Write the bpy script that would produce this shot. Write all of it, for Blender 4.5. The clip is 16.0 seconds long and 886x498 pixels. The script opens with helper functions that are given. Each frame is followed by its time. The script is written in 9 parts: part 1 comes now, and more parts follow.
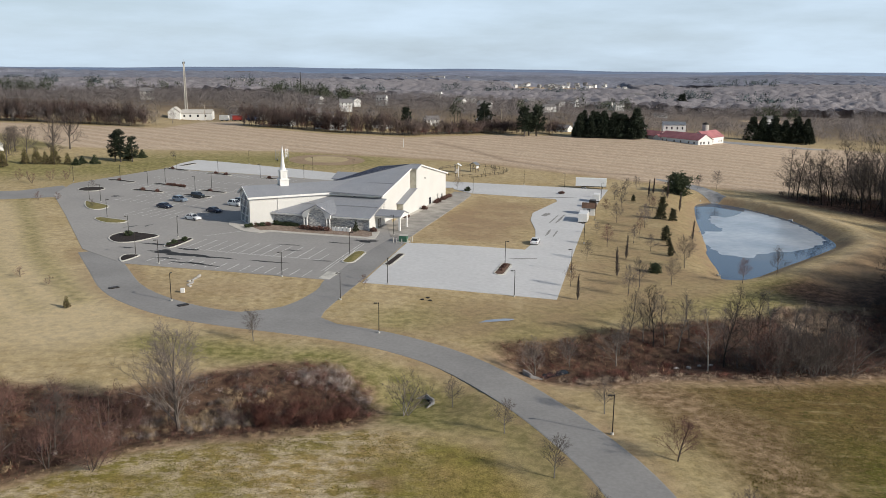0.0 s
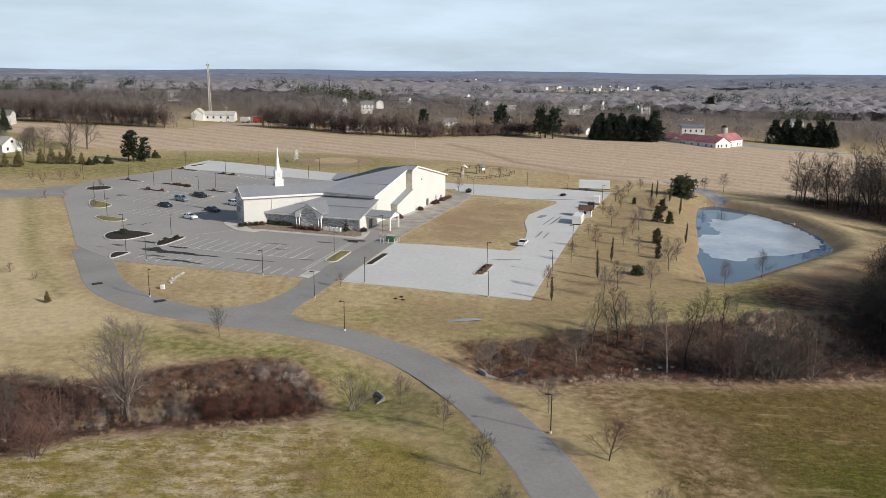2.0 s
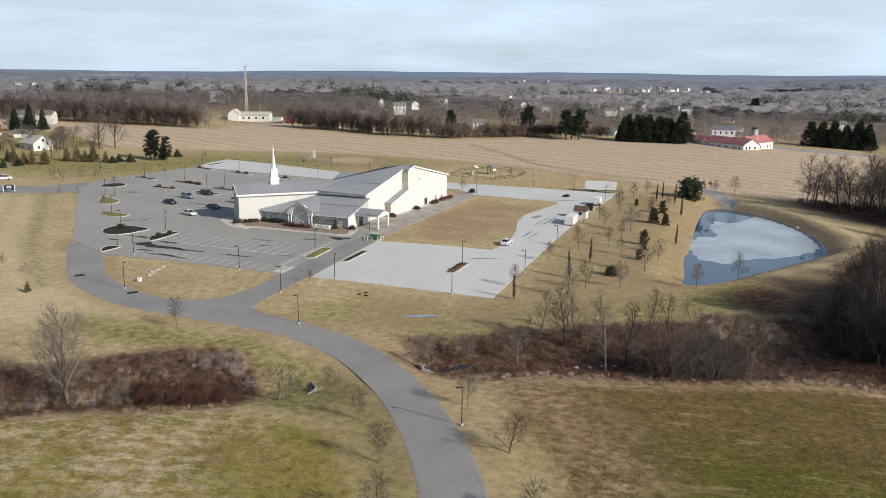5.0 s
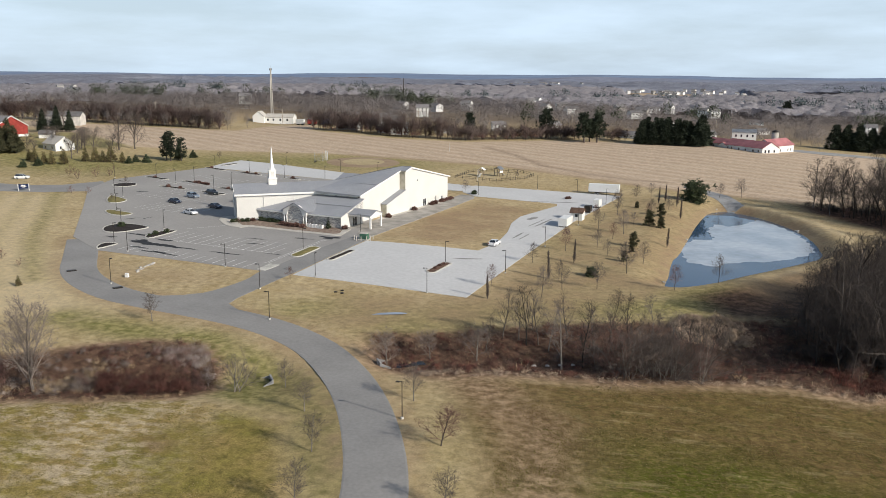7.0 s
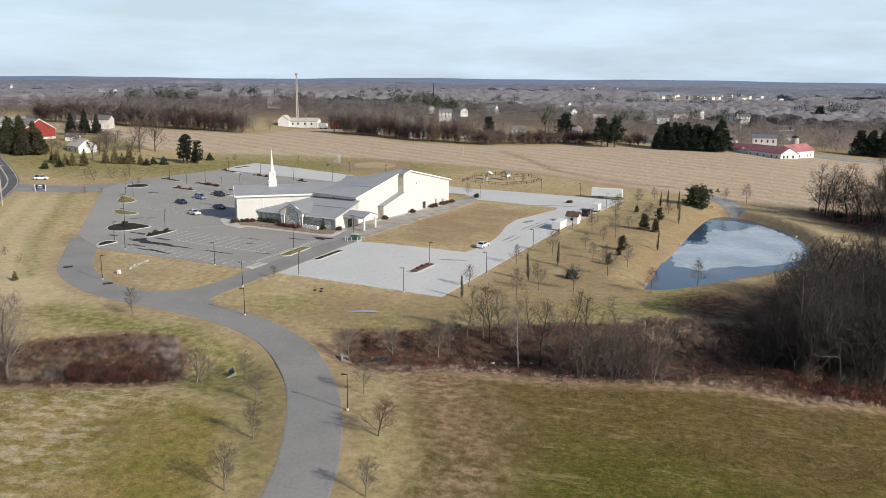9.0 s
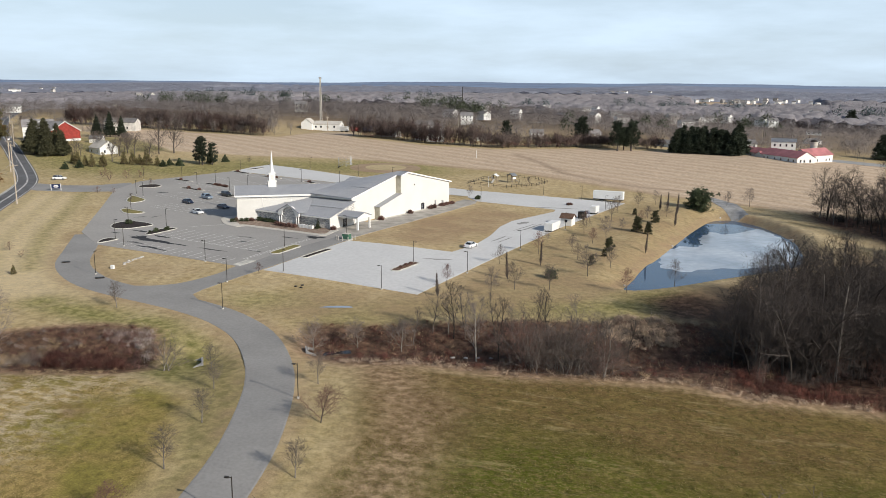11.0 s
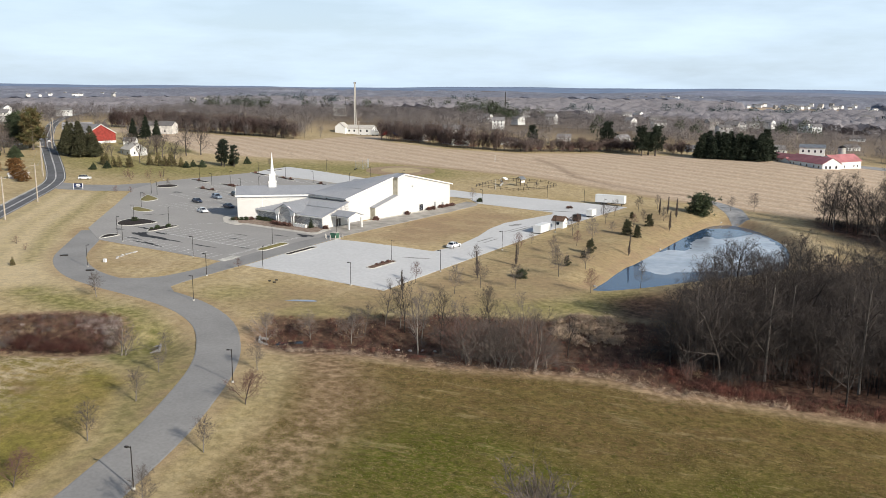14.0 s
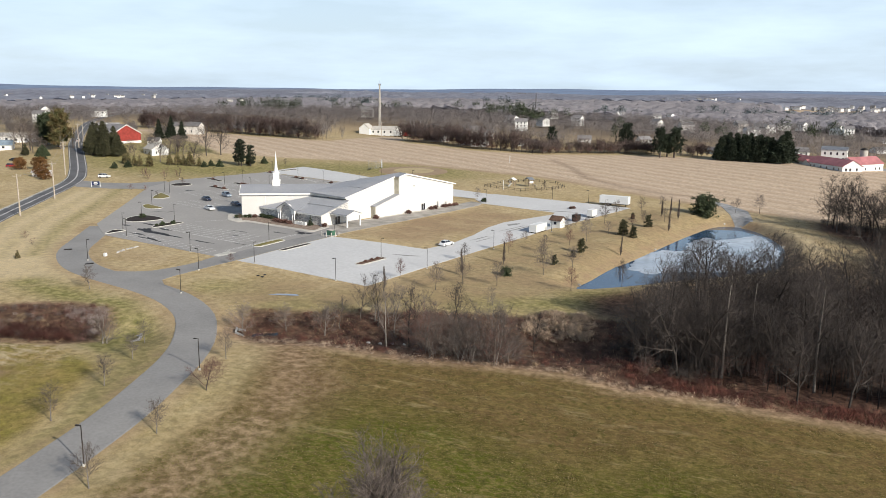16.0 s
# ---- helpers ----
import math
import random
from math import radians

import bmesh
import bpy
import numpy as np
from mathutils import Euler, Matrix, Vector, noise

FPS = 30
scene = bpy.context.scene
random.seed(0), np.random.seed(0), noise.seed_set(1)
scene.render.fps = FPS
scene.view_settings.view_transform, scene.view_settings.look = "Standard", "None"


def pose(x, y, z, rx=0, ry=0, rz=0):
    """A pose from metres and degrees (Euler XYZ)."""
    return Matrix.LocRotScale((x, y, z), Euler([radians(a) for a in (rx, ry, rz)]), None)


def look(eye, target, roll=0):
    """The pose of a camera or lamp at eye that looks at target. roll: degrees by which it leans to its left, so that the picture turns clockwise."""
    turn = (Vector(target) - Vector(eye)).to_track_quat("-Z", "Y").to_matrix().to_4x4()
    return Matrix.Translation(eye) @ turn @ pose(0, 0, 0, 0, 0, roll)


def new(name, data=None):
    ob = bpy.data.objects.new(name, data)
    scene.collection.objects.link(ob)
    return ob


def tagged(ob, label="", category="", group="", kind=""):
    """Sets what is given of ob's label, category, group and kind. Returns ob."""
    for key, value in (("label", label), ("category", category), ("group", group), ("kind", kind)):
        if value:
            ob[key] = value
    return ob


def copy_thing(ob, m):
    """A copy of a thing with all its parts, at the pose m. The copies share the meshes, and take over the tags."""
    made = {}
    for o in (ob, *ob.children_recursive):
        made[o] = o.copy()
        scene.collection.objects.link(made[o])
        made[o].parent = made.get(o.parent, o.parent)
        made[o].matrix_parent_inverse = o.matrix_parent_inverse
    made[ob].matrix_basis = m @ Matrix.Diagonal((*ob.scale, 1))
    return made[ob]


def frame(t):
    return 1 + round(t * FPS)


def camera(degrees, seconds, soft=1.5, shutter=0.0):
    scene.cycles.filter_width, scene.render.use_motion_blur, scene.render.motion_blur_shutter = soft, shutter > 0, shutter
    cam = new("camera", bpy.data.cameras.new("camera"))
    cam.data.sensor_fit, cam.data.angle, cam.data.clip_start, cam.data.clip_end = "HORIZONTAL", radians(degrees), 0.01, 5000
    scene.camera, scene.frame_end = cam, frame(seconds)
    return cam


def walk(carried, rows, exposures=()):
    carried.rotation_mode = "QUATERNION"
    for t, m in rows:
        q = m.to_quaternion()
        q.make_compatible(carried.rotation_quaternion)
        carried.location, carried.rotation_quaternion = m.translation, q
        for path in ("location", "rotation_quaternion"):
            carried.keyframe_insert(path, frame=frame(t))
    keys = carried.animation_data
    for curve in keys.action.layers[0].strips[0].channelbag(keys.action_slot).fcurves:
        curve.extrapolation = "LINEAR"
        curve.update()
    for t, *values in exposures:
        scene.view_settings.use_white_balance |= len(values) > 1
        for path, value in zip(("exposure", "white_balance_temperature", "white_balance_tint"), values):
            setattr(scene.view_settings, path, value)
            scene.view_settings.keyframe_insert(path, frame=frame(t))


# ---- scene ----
cam = camera(57.1, 16.0, soft=0.8)
METRES, EYE, TILT, LEAN, TURN = 98.0, 42.77, -12.4, -0.5, 0.0
ROWS = [
    (0.0, 0.0, 0.0, 0.0, -0.0, 0.0, 0.0),
    (0.5, 0.0287, -0.004, -0.001, 0.64, -0.0, -0.17),
    (1.0, 0.0573, -0.0076, -0.002, 1.25, -0.05, -0.3),
    (1.5, 0.0859, -0.0106, -0.0029, 1.86, 0.04, -0.42),
    (2.0, 0.1146, -0.0133, -0.0038, 2.42, 0.15, -0.54),
    (2.5, 0.1424, -0.016, -0.0046, 3.0, 0.11, -0.66),
    (3.0, 0.1712, -0.0187, -0.0054, 3.62, 0.07, -0.78),
    (3.5, 0.2001, -0.0215, -0.0059, 4.24, 0.11, -0.89),
    (4.0, 0.2291, -0.0246, -0.0067, 4.88, 0.19, -1.03),
    (6.5, 0.3807, -0.0381, -0.0092, 8.11, 0.15, -1.71),
    (7.0, 0.4127, -0.0417, -0.01, 8.78, 0.27, -1.86),
    (7.5, 0.4446, -0.0456, -0.0108, 9.47, 0.39, -2.02),
    (8.0, 0.4769, -0.0499, -0.0117, 10.15, 0.43, -2.15),
    (8.5, 0.5088, -0.0545, -0.0127, 10.78, 0.44, -2.32),
    (9.0, 0.5405, -0.0591, -0.0135, 11.41, 0.49, -2.46),
    (11.5, 0.7034, -0.0765, -0.0191, 14.59, 0.63, -3.15),
    (12.0, 0.7358, -0.0777, -0.0196, 15.23, 0.58, -3.3),
    (12.5, 0.7684, -0.0783, -0.0199, 15.88, 0.65, -3.44),
    (13.0, 0.8012, -0.0791, -0.0203, 16.48, 0.71, -3.57),
    (13.5, 0.834, -0.0794, -0.0206, 17.12, 0.78, -3.71),
    (14.0, 0.867, -0.0795, -0.0215, 17.76, 0.75, -3.85),
    (14.5, 0.9, -0.0794, -0.0219, 18.46, 0.71, -3.99),
    (15.0, 0.9328, -0.0788, -0.0227, 19.15, 0.76, -4.13),
    (15.5, 0.9646, -0.0776, -0.0232, 19.8, 0.67, -4.27),
    (16.0, 0.9953, -0.0756, -0.0235, 20.42, 0.69, -4.41),
]
walk(cam, [(t, pose(0, 0, EYE, TILT, LEAN, TURN) @ pose(METRES * x, METRES * y, METRES * z, 90 + pitch, roll, yaw)) for t, x, y, z, yaw, pitch, roll in ROWS],
     exposures=((0.0, -0.16), (4.0, -0.05), (8.0, -0.03), (12.0, 0.04), (14.0, 0.12), (16.0, 0.15)))

# ---- sky, sun, exposure ----
SUN_AZ = math.atan2(-4.6, 9.4)          # towards the sun, seen from above, from +x
SUN_EL = radians(27.0)
world = bpy.data.worlds.new("sky")
scene.world = world
world.use_nodes = True
wn, wl = world.node_tree.nodes, world.node_tree.links
wn.clear()
w_out = wn.new("ShaderNodeOutputWorld")
w_bg = wn.new("ShaderNodeBackground")
w_sky = wn.new("ShaderNodeTexSky")
w_sky.sky_type = "NISHITA"
w_sky.sun_disc = False
w_sky.sun_elevation = SUN_EL
w_sky.sun_rotation = math.pi / 2 - SUN_AZ
w_sky.altitude = 100
w_sky.air_density, w_sky.dust_density, w_sky.ozone_density = 1.0, 1.6, 2.0
w_co = wn.new("ShaderNodeTexCoord")
w_map = wn.new("ShaderNodeMapping")
w_map.inputs["Scale"].default_value = (1.3, 1.3, 7.0)
w_noise = wn.new("ShaderNodeTexNoise")
w_noise.inputs["Scale"].default_value = 2.8
w_noise.inputs["Detail"].default_value = 7.0
w_noise.inputs["Roughness"].default_value = 0.55
w_ramp = wn.new("ShaderNodeValToRGB")
w_ramp.color_ramp.elements[0].position, w_ramp.color_ramp.elements[1].position = 0.36, 0.66
w_ramp.color_ramp.elements[0].color = (0.62, 0.62, 0.62, 1)
w_ramp.color_ramp.elements[1].color = (0.95, 0.95, 0.95, 1)
w_mix = wn.new("ShaderNodeMixRGB")
w_mix.inputs["Color2"].default_value = (8.8, 10.8, 12.8, 1)   # thin bright cirrus
wl.new(w_co.outputs["Generated"], w_map.inputs["Vector"])
wl.new(w_map.outputs["Vector"], w_noise.inputs["Vector"])
wl.new(w_noise.outputs["Fac"], w_ramp.inputs["Fac"])
w_sep = wn.new("ShaderNodeSeparateXYZ")     # the veil is thick low down and thin overhead
wl.new(w_co.outputs["Generated"], w_sep.inputs["Vector"])
w_thin = wn.new("ShaderNodeMapRange")
w_thin.inputs["From Min"].default_value, w_thin.inputs["From Max"].default_value = 0.09, 0.34
w_thin.inputs["To Min"].default_value, w_thin.inputs["To Max"].default_value = 1.0, 0.12
wl.new(w_sep.outputs["Z"], w_thin.inputs["Value"])
w_mul = wn.new("ShaderNodeMath")
w_mul.operation = "MULTIPLY"
wl.new(w_ramp.outputs["Color"], w_mul.inputs[0])
wl.new(w_thin.outputs["Result"], w_mul.inputs[1])
wl.new(w_mul.outputs[0], w_mix.inputs["Fac"])
wl.new(w_sky.outputs["Color"], w_mix.inputs["Color1"])
wl.new(w_mix.outputs["Color"], w_bg.inputs["Color"])
w_bg.inputs["Strength"].default_value = 0.085
wl.new(w_bg.outputs["Background"], w_out.inputs["Surface"])
sun_data = bpy.data.lights.new("sun", "SUN")
sun_data.energy, sun_data.angle, sun_data.color = 4.9, radians(0.55), (1.0, 0.93, 0.82)
sun_ob = new("sun", sun_data)
sun_ob.matrix_world = look((0, 0, 200), (-math.cos(SUN_AZ) * math.cos(SUN_EL), -math.sin(SUN_AZ) * math.cos(SUN_EL), 200 - math.sin(SUN_EL)))
scene.view_settings.exposure = 0.0

# ---- materials ----
def mat(name, base, rough=0.8, metal=0.0, vary=0.18, scale=0.6, fine=9.0, tint=None, bump=0.15, per_object=0.0, per_island=0.0, spec=0.3, hue2=None):
    """A plain surface with stains at a large and a small scale, and a little relief."""
    m = bpy.data.materials.new(name)
    m.use_nodes = True
    n, l = m.node_tree.nodes, m.node_tree.links
    b = n["Principled BSDF"]
    b.inputs["Roughness"].default_value = rough
    b.inputs["Metallic"].default_value = metal
    b.inputs["Specular IOR Level"].default_value = spec
    co = n.new("ShaderNodeTexCoord")
    big, small = n.new("ShaderNodeTexNoise"), n.new("ShaderNodeTexNoise")
    for tex, s, d in ((big, scale, 4.0), (small, fine, 3.0)):
        tex.inputs["Scale"].default_value = s
        tex.inputs["Detail"].default_value = d
        l.new(co.outputs["Object"], tex.inputs["Vector"])
    second = hue2 or tint or tuple(c * 0.6 for c in base)
    mix = n.new("ShaderNodeMixRGB")
    mix.inputs["Color1"].default_value = (*base, 1)
    mix.inputs["Color2"].default_value = (*second, 1)
    ramp = n.new("ShaderNodeMapRange")
    ramp.inputs["From Min"].default_value, ramp.inputs["From Max"].default_value = 0.35, 0.72
    l.new(big.outputs["Fac"], ramp.inputs["Value"])
    l.new(ramp.outputs["Result"], mix.inputs["Fac"])
    val = n.new("ShaderNodeMapRange")
    val.inputs["From Min"].default_value, val.inputs["From Max"].default_value = 0.3, 0.7
    val.inputs["To Min"].default_value, val.inputs["To Max"].default_value = 1 - vary, 1 + vary
    l.new(small.outputs["Fac"], val.inputs["Value"])
    hsv = n.new("ShaderNodeHueSaturation")
    l.new(mix.outputs["Color"], hsv.inputs["Color"])
    last = val.outputs["Result"]
    for on, node, socket in ((per_object, "ShaderNodeObjectInfo", "Random"), (per_island, "ShaderNodeNewGeometry", "Random Per Island")):
        if on:
            src = n.new(node)
            mr = n.new("ShaderNodeMapRange")
            mr.inputs["To Min"].default_value, mr.inputs["To Max"].default_value = 1 - on, 1 + on
            l.new(src.outputs[socket], mr.inputs["Value"])
            mul = n.new("ShaderNodeMath")
            mul.operation = "MULTIPLY"
            l.new(last, mul.inputs[0])
            l.new(mr.outputs["Result"], mul.inputs[1])
            last = mul.outputs[0]
    l.new(last, hsv.inputs["Value"])
    l.new(hsv.outputs["Color"], b.inputs["Base Color"])
    if bump:
        bp = n.new("ShaderNodeBump")
        bp.inputs["Strength"].default_value = bump
        bp.inputs["Distance"].default_value = 0.05
        l.new(small.outputs["Fac"], bp.inputs["Height"])
        l.new(bp.outputs["Normal"], b.inputs["Normal"])
    return m


def glass_mat(name, base, rough=0.08):
    m = bpy.data.materials.new(name)
    m.use_nodes = True
    b = m.node_tree.nodes["Principled BSDF"]
    b.inputs["Base Color"].default_value = (*base, 1)
    b.inputs["Roughness"].default_value = rough
    b.inputs["Specular IOR Level"].default_value = 0.8
    return m


M_ASPHALT = mat("asphalt_faded", (0.322, 0.308, 0.291), 0.92, vary=0.07, scale=0.05, fine=1.6, hue2=(0.278, 0.266, 0.252), bump=0.25)
M_DRIVE = mat("asphalt_drive", (0.265, 0.258, 0.249), 0.92, vary=0.08, scale=0.12, fine=2.2, hue2=(0.22, 0.214, 0.208), bump=0.22)
M_ROAD = mat("asphalt_road", (0.13, 0.13, 0.135), 0.9, vary=0.1, scale=0.2, fine=3, bump=0.2)
M_CONCRETE = mat("pale_gravel_paving", (0.535, 0.535, 0.535), 0.95, vary=0.06, scale=0.06, fine=1.2, hue2=(0.485, 0.485, 0.485), bump=0.2)
M_WALK = mat("sidewalk_concrete", (0.52, 0.49, 0.44), 0.9, vary=0.08, scale=0.4, fine=3, hue2=(0.44, 0.41, 0.37))
M_PATH = mat("worn_path_concrete", (0.37, 0.345, 0.31), 0.92, vary=0.08, scale=0.3, fine=3)
M_CURB = mat("curb_concrete", (0.58, 0.56, 0.51), 0.9, vary=0.1, scale=0.8, fine=5)
M_LINE = mat("worn_white_line", (0.74, 0.73, 0.71), 0.9, vary=0.3, scale=0.8, fine=4, hue2=(0.52, 0.51, 0.49), bump=0)
M_SEAL = mat("black_seal_coat", (0.035, 0.035, 0.037), 0.75, vary=0.3, scale=0.5, fine=4, bump=0.1)
M_DAMP = mat("damp_asphalt", (0.085, 0.084, 0.084), 0.7, vary=0.3, scale=0.7, fine=3, bump=0.1)
M_MULCH = mat("dark_mulch", (0.035, 0.027, 0.024), 0.95, vary=0.4, scale=1.0, fine=8, bump=0.6)
M_MULCH_BROWN = mat("brown_mulch", (0.14, 0.085, 0.06), 0.95, vary=0.4, scale=1.0, fine=8, bump=0.6)
M_TURF = mat("island_turf", (0.15, 0.14, 0.045), 0.95, vary=0.25, scale=0.8, fine=6, hue2=(0.24, 0.19, 0.08), bump=0.4)
M_TURF_DRY = mat("dry_infield_turf", (0.43, 0.34, 0.2), 0.95, vary=0.15, scale=0.15, fine=1.2, hue2=(0.35, 0.28, 0.15), bump=0.2)
M_WALL = mat("cream_stucco", (0.625, 0.617, 0.592), 0.85, vary=0.03, scale=0.25, fine=3, hue2=(0.595, 0.586, 0.56), bump=0.08)
M_TRIM = mat("white_trim", (0.77, 0.76, 0.735), 0.6, vary=0.03, scale=0.6, fine=5, hue2=(0.72, 0.71, 0.69), bump=0.03)
# tan that stands for the shade on cream wall faces
M_SHADE_PANEL = mat("tan_shade_panel", (0.50, 0.47, 0.38), 0.7, vary=0.06, scale=0.6, fine=6)
M_ROOF = mat("grey_standing_seam", (0.29, 0.3, 0.325), 0.5, metal=0.0, vary=0.07, scale=0.25, fine=2.0, hue2=(0.26, 0.27, 0.292), bump=0.03)
# shaded copy of the roof metal, navy for the slope turned from the sun
M_ROOF_SHADED = mat("shaded_standing_seam", (0.085, 0.095, 0.135), 0.4, vary=0.07, scale=0.25, fine=2.0, hue2=(0.1, 0.11, 0.15), bump=0.03)


def ledgestone_mat():
    """Irregular flat-bedded stones in greys and buffs, with recessed joints."""
    m = bpy.data.materials.new("ledgestone")
    m.use_nodes = True
    n, l = m.node_tree.nodes, m.node_tree.links
    b = n["Principled BSDF"]
    b.inputs["Roughness"].default_value = 0.9
    co, mp = n.new("ShaderNodeTexCoord"), n.new("ShaderNodeMapping")
    mp.inputs["Scale"].default_value = (1.6, 1.6, 4.2)
    l.new(co.outputs["Object"], mp.inputs["Vector"])
    cell, gap = n.new("ShaderNodeTexVoronoi"), n.new("ShaderNodeTexVoronoi")
    gap.feature = "DISTANCE_TO_EDGE"
    for t in (cell, gap):
        t.inputs["Scale"].default_value = 1.0
        l.new(mp.outputs["Vector"], t.inputs["Vector"])
    sep = n.new("ShaderNodeSeparateColor")
    l.new(cell.outputs["Color"], sep.inputs["Color"])
    ramp = n.new("ShaderNodeValToRGB")
    ramp.color_ramp.elements[0].color = (0.3, 0.295, 0.3, 1)
    ramp.color_ramp.elements[1].color = (0.78, 0.74, 0.68, 1)
    mid = ramp.color_ramp.elements.new(0.5)
    mid.color = (0.6, 0.585, 0.56, 1)
    l.new(sep.outputs["Red"], ramp.inputs["Fac"])
    edge_ = n.new("ShaderNodeMapRange")
    edge_.inputs["From Max"].default_value = 0.06
    l.new(gap.outputs["Distance"], edge_.inputs["Value"])
    mix = n.new("ShaderNodeMixRGB")
    mix.inputs["Color1"].default_value = (0.30, 0.29, 0.275, 1)
    l.new(edge_.outputs["Result"], mix.inputs["Fac"])
    l.new(ramp.outputs["Color"], mix.inputs["Color2"])
    l.new(mix.outputs["Color"], b.inputs["Base Color"])
    bp = n.new("ShaderNodeBump")
    bp.inputs["Distance"].default_value = 0.04
    l.new(edge_.outputs["Result"], bp.inputs["Height"])
    l.new(bp.outputs["Normal"], b.inputs["Normal"])
    return m


M_LEDGE = ledgestone_mat()
M_WINDOW = glass_mat("dark_window", (0.02, 0.025, 0.035))
M_WINDOW_BLUE = glass_mat("tinted_window", (0.05, 0.075, 0.11), 0.15)
M_METAL_DARK = mat("dark_bronze_metal", (0.045, 0.038, 0.033), 0.5, metal=0.4, vary=0.1, bump=0)
M_METAL_GREY = mat("galvanised_metal", (0.42, 0.43, 0.44), 0.45, metal=0.7, vary=0.08, bump=0)
M_WHITE_PAINT = mat("white_paint", (0.72, 0.72, 0.71), 0.45, vary=0.04, scale=0.6, fine=4, hue2=(0.7, 0.7, 0.68), bump=0)
M_BLACK = mat("black_rubber", (0.02, 0.02, 0.02), 0.8, vary=0.1, bump=0)
M_GREEN_BOX = mat("green_cabinet_paint", (0.06, 0.15, 0.10), 0.6, vary=0.08, bump=0)
M_RED_BARN = mat("barn_red_boards", (0.30, 0.045, 0.035), 0.75, vary=0.12, scale=0.8, fine=5, bump=0.1)
M_RED_ROOF = mat("faded_red_roof", (0.46, 0.185, 0.19), 0.6, vary=0.1, scale=0.2, fine=2)
M_GREY_SHINGLE = mat("grey_shingle", (0.22, 0.21, 0.21), 0.9, vary=0.15, scale=0.5, fine=4, per_object=0.3)
M_BRICK_HOUSE = mat("house_siding", (0.52, 0.5, 0.47), 0.8, vary=0.08, per_object=0.35)
M_WOOD_POLE = mat("weathered_pole_wood", (0.46, 0.40, 0.33), 0.9, vary=0.2, scale=1, fine=10)
M_TIMBER = mat("play_timber", (0.34, 0.27, 0.2), 0.85, vary=0.15, scale=1, fine=8)
M_BARK = mat("grey_brown_bark", (0.12, 0.1, 0.085), 0.95, vary=0.25, scale=1.2, fine=10, per_object=0.2)
M_BARK_PALE = mat("pale_sycamore_bark", (0.34, 0.31, 0.27), 0.9, vary=0.25, scale=1.2, fine=6, hue2=(0.2, 0.17, 0.145))
# darker copy of the bark, the wood's shade put into its colour
M_BARK_DARK = mat("shade_dark_bark", (0.055, 0.046, 0.04), 0.95, vary=0.25, scale=1.2, fine=10, per_object=0.2)
M_BARK_GREY = mat("grey_bark", (0.185, 0.165, 0.148), 0.92, vary=0.25, scale=1.2, fine=6, hue2=(0.11, 0.095, 0.082), per_object=0.25)
M_TWIG = mat("bare_twigs", (0.135, 0.11, 0.096), 0.95, vary=0.15, scale=0.7, fine=5, bump=0, per_object=0.2, per_island=0.35)
M_TWIG_PALE = mat("pale_young_twigs", (0.2, 0.166, 0.146), 0.95, vary=0.12, scale=0.7, fine=5, bump=0, per_object=0.15, per_island=0.3)
M_TWIG_RED = mat("reddish_twigs", (0.17, 0.095, 0.078), 0.95, vary=0.15, scale=0.7, fine=5, bump=0, per_object=0.2, per_island=0.35)
# twigs of the middle distance, greyed a little for haze
M_TWIG_FAR = mat("woodland_twigs", (0.245, 0.22, 0.213), 0.95, vary=0.3, scale=0.05, fine=0.9, hue2=(0.19, 0.165, 0.157), bump=0, per_island=0.3)
M_HEDGE = mat("hedgerow_twigs", (0.16, 0.125, 0.113), 0.95, vary=0.2, scale=0.03, fine=0.3, hue2=(0.12, 0.08, 0.07), bump=0, per_island=0.4)
# haze painted into the twig colours: paler and bluer the farther the woods
M_TWIG_DISTANT = mat("hazed_woodland_twigs", (0.34, 0.32, 0.335), 0.95, vary=0.3, scale=0.07, fine=0.6, hue2=(0.255, 0.238, 0.255), bump=0.6, per_island=0.15)
M_WOOD_HAZED = mat("hazed_horizon_twigs", (0.31, 0.327, 0.39), 0.95, vary=0.25, scale=0.03, fine=0.25, hue2=(0.235, 0.24, 0.29), bump=0)
# twig colour darkened to stand for shade inside the wood
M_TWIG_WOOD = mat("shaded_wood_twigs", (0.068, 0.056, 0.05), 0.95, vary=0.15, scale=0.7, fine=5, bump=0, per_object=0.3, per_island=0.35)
M_CANE = mat("pale_dead_canes", (0.5, 0.42, 0.38), 0.9, vary=0.2, scale=0.3, fine=2, bump=0, per_island=0.35)
M_BRAMBLE = mat("maroon_bramble", (0.148, 0.054, 0.04), 0.95, vary=0.4, scale=0.25, fine=1.4, hue2=(0.065, 0.033, 0.027), bump=0, per_island=0.7)
M_DRYGRASS = mat("dry_tall_grass", (0.40, 0.30, 0.185), 0.95, vary=0.2, scale=0.15, fine=1.0, hue2=(0.32, 0.215, 0.13), bump=0, per_island=0.3)
M_PINE = mat("pine_needles", (0.04, 0.055, 0.027), 0.8, vary=0.25, scale=0.5, fine=4, hue2=(0.056, 0.067, 0.034), bump=0, per_island=0.45, per_object=0.2)
# paler, bluer copy of the pine needles, haze put into the colour
M_PINE_FAR = mat("hazed_pine_needles", (0.05, 0.075, 0.075), 0.9, vary=0.2, scale=0.05, fine=0.4, hue2=(0.075, 0.1, 0.11), bump=0, per_island=0.35)
# darker copy of the pine needles: a backlit belt's shade in the colour
M_PINE_DARK = mat("shade_dark_pine_needles", (0.02, 0.029, 0.017), 0.8, vary=0.25, scale=0.5, fine=4, hue2=(0.028, 0.036, 0.02), bump=0, per_island=0.4, per_object=0.2)
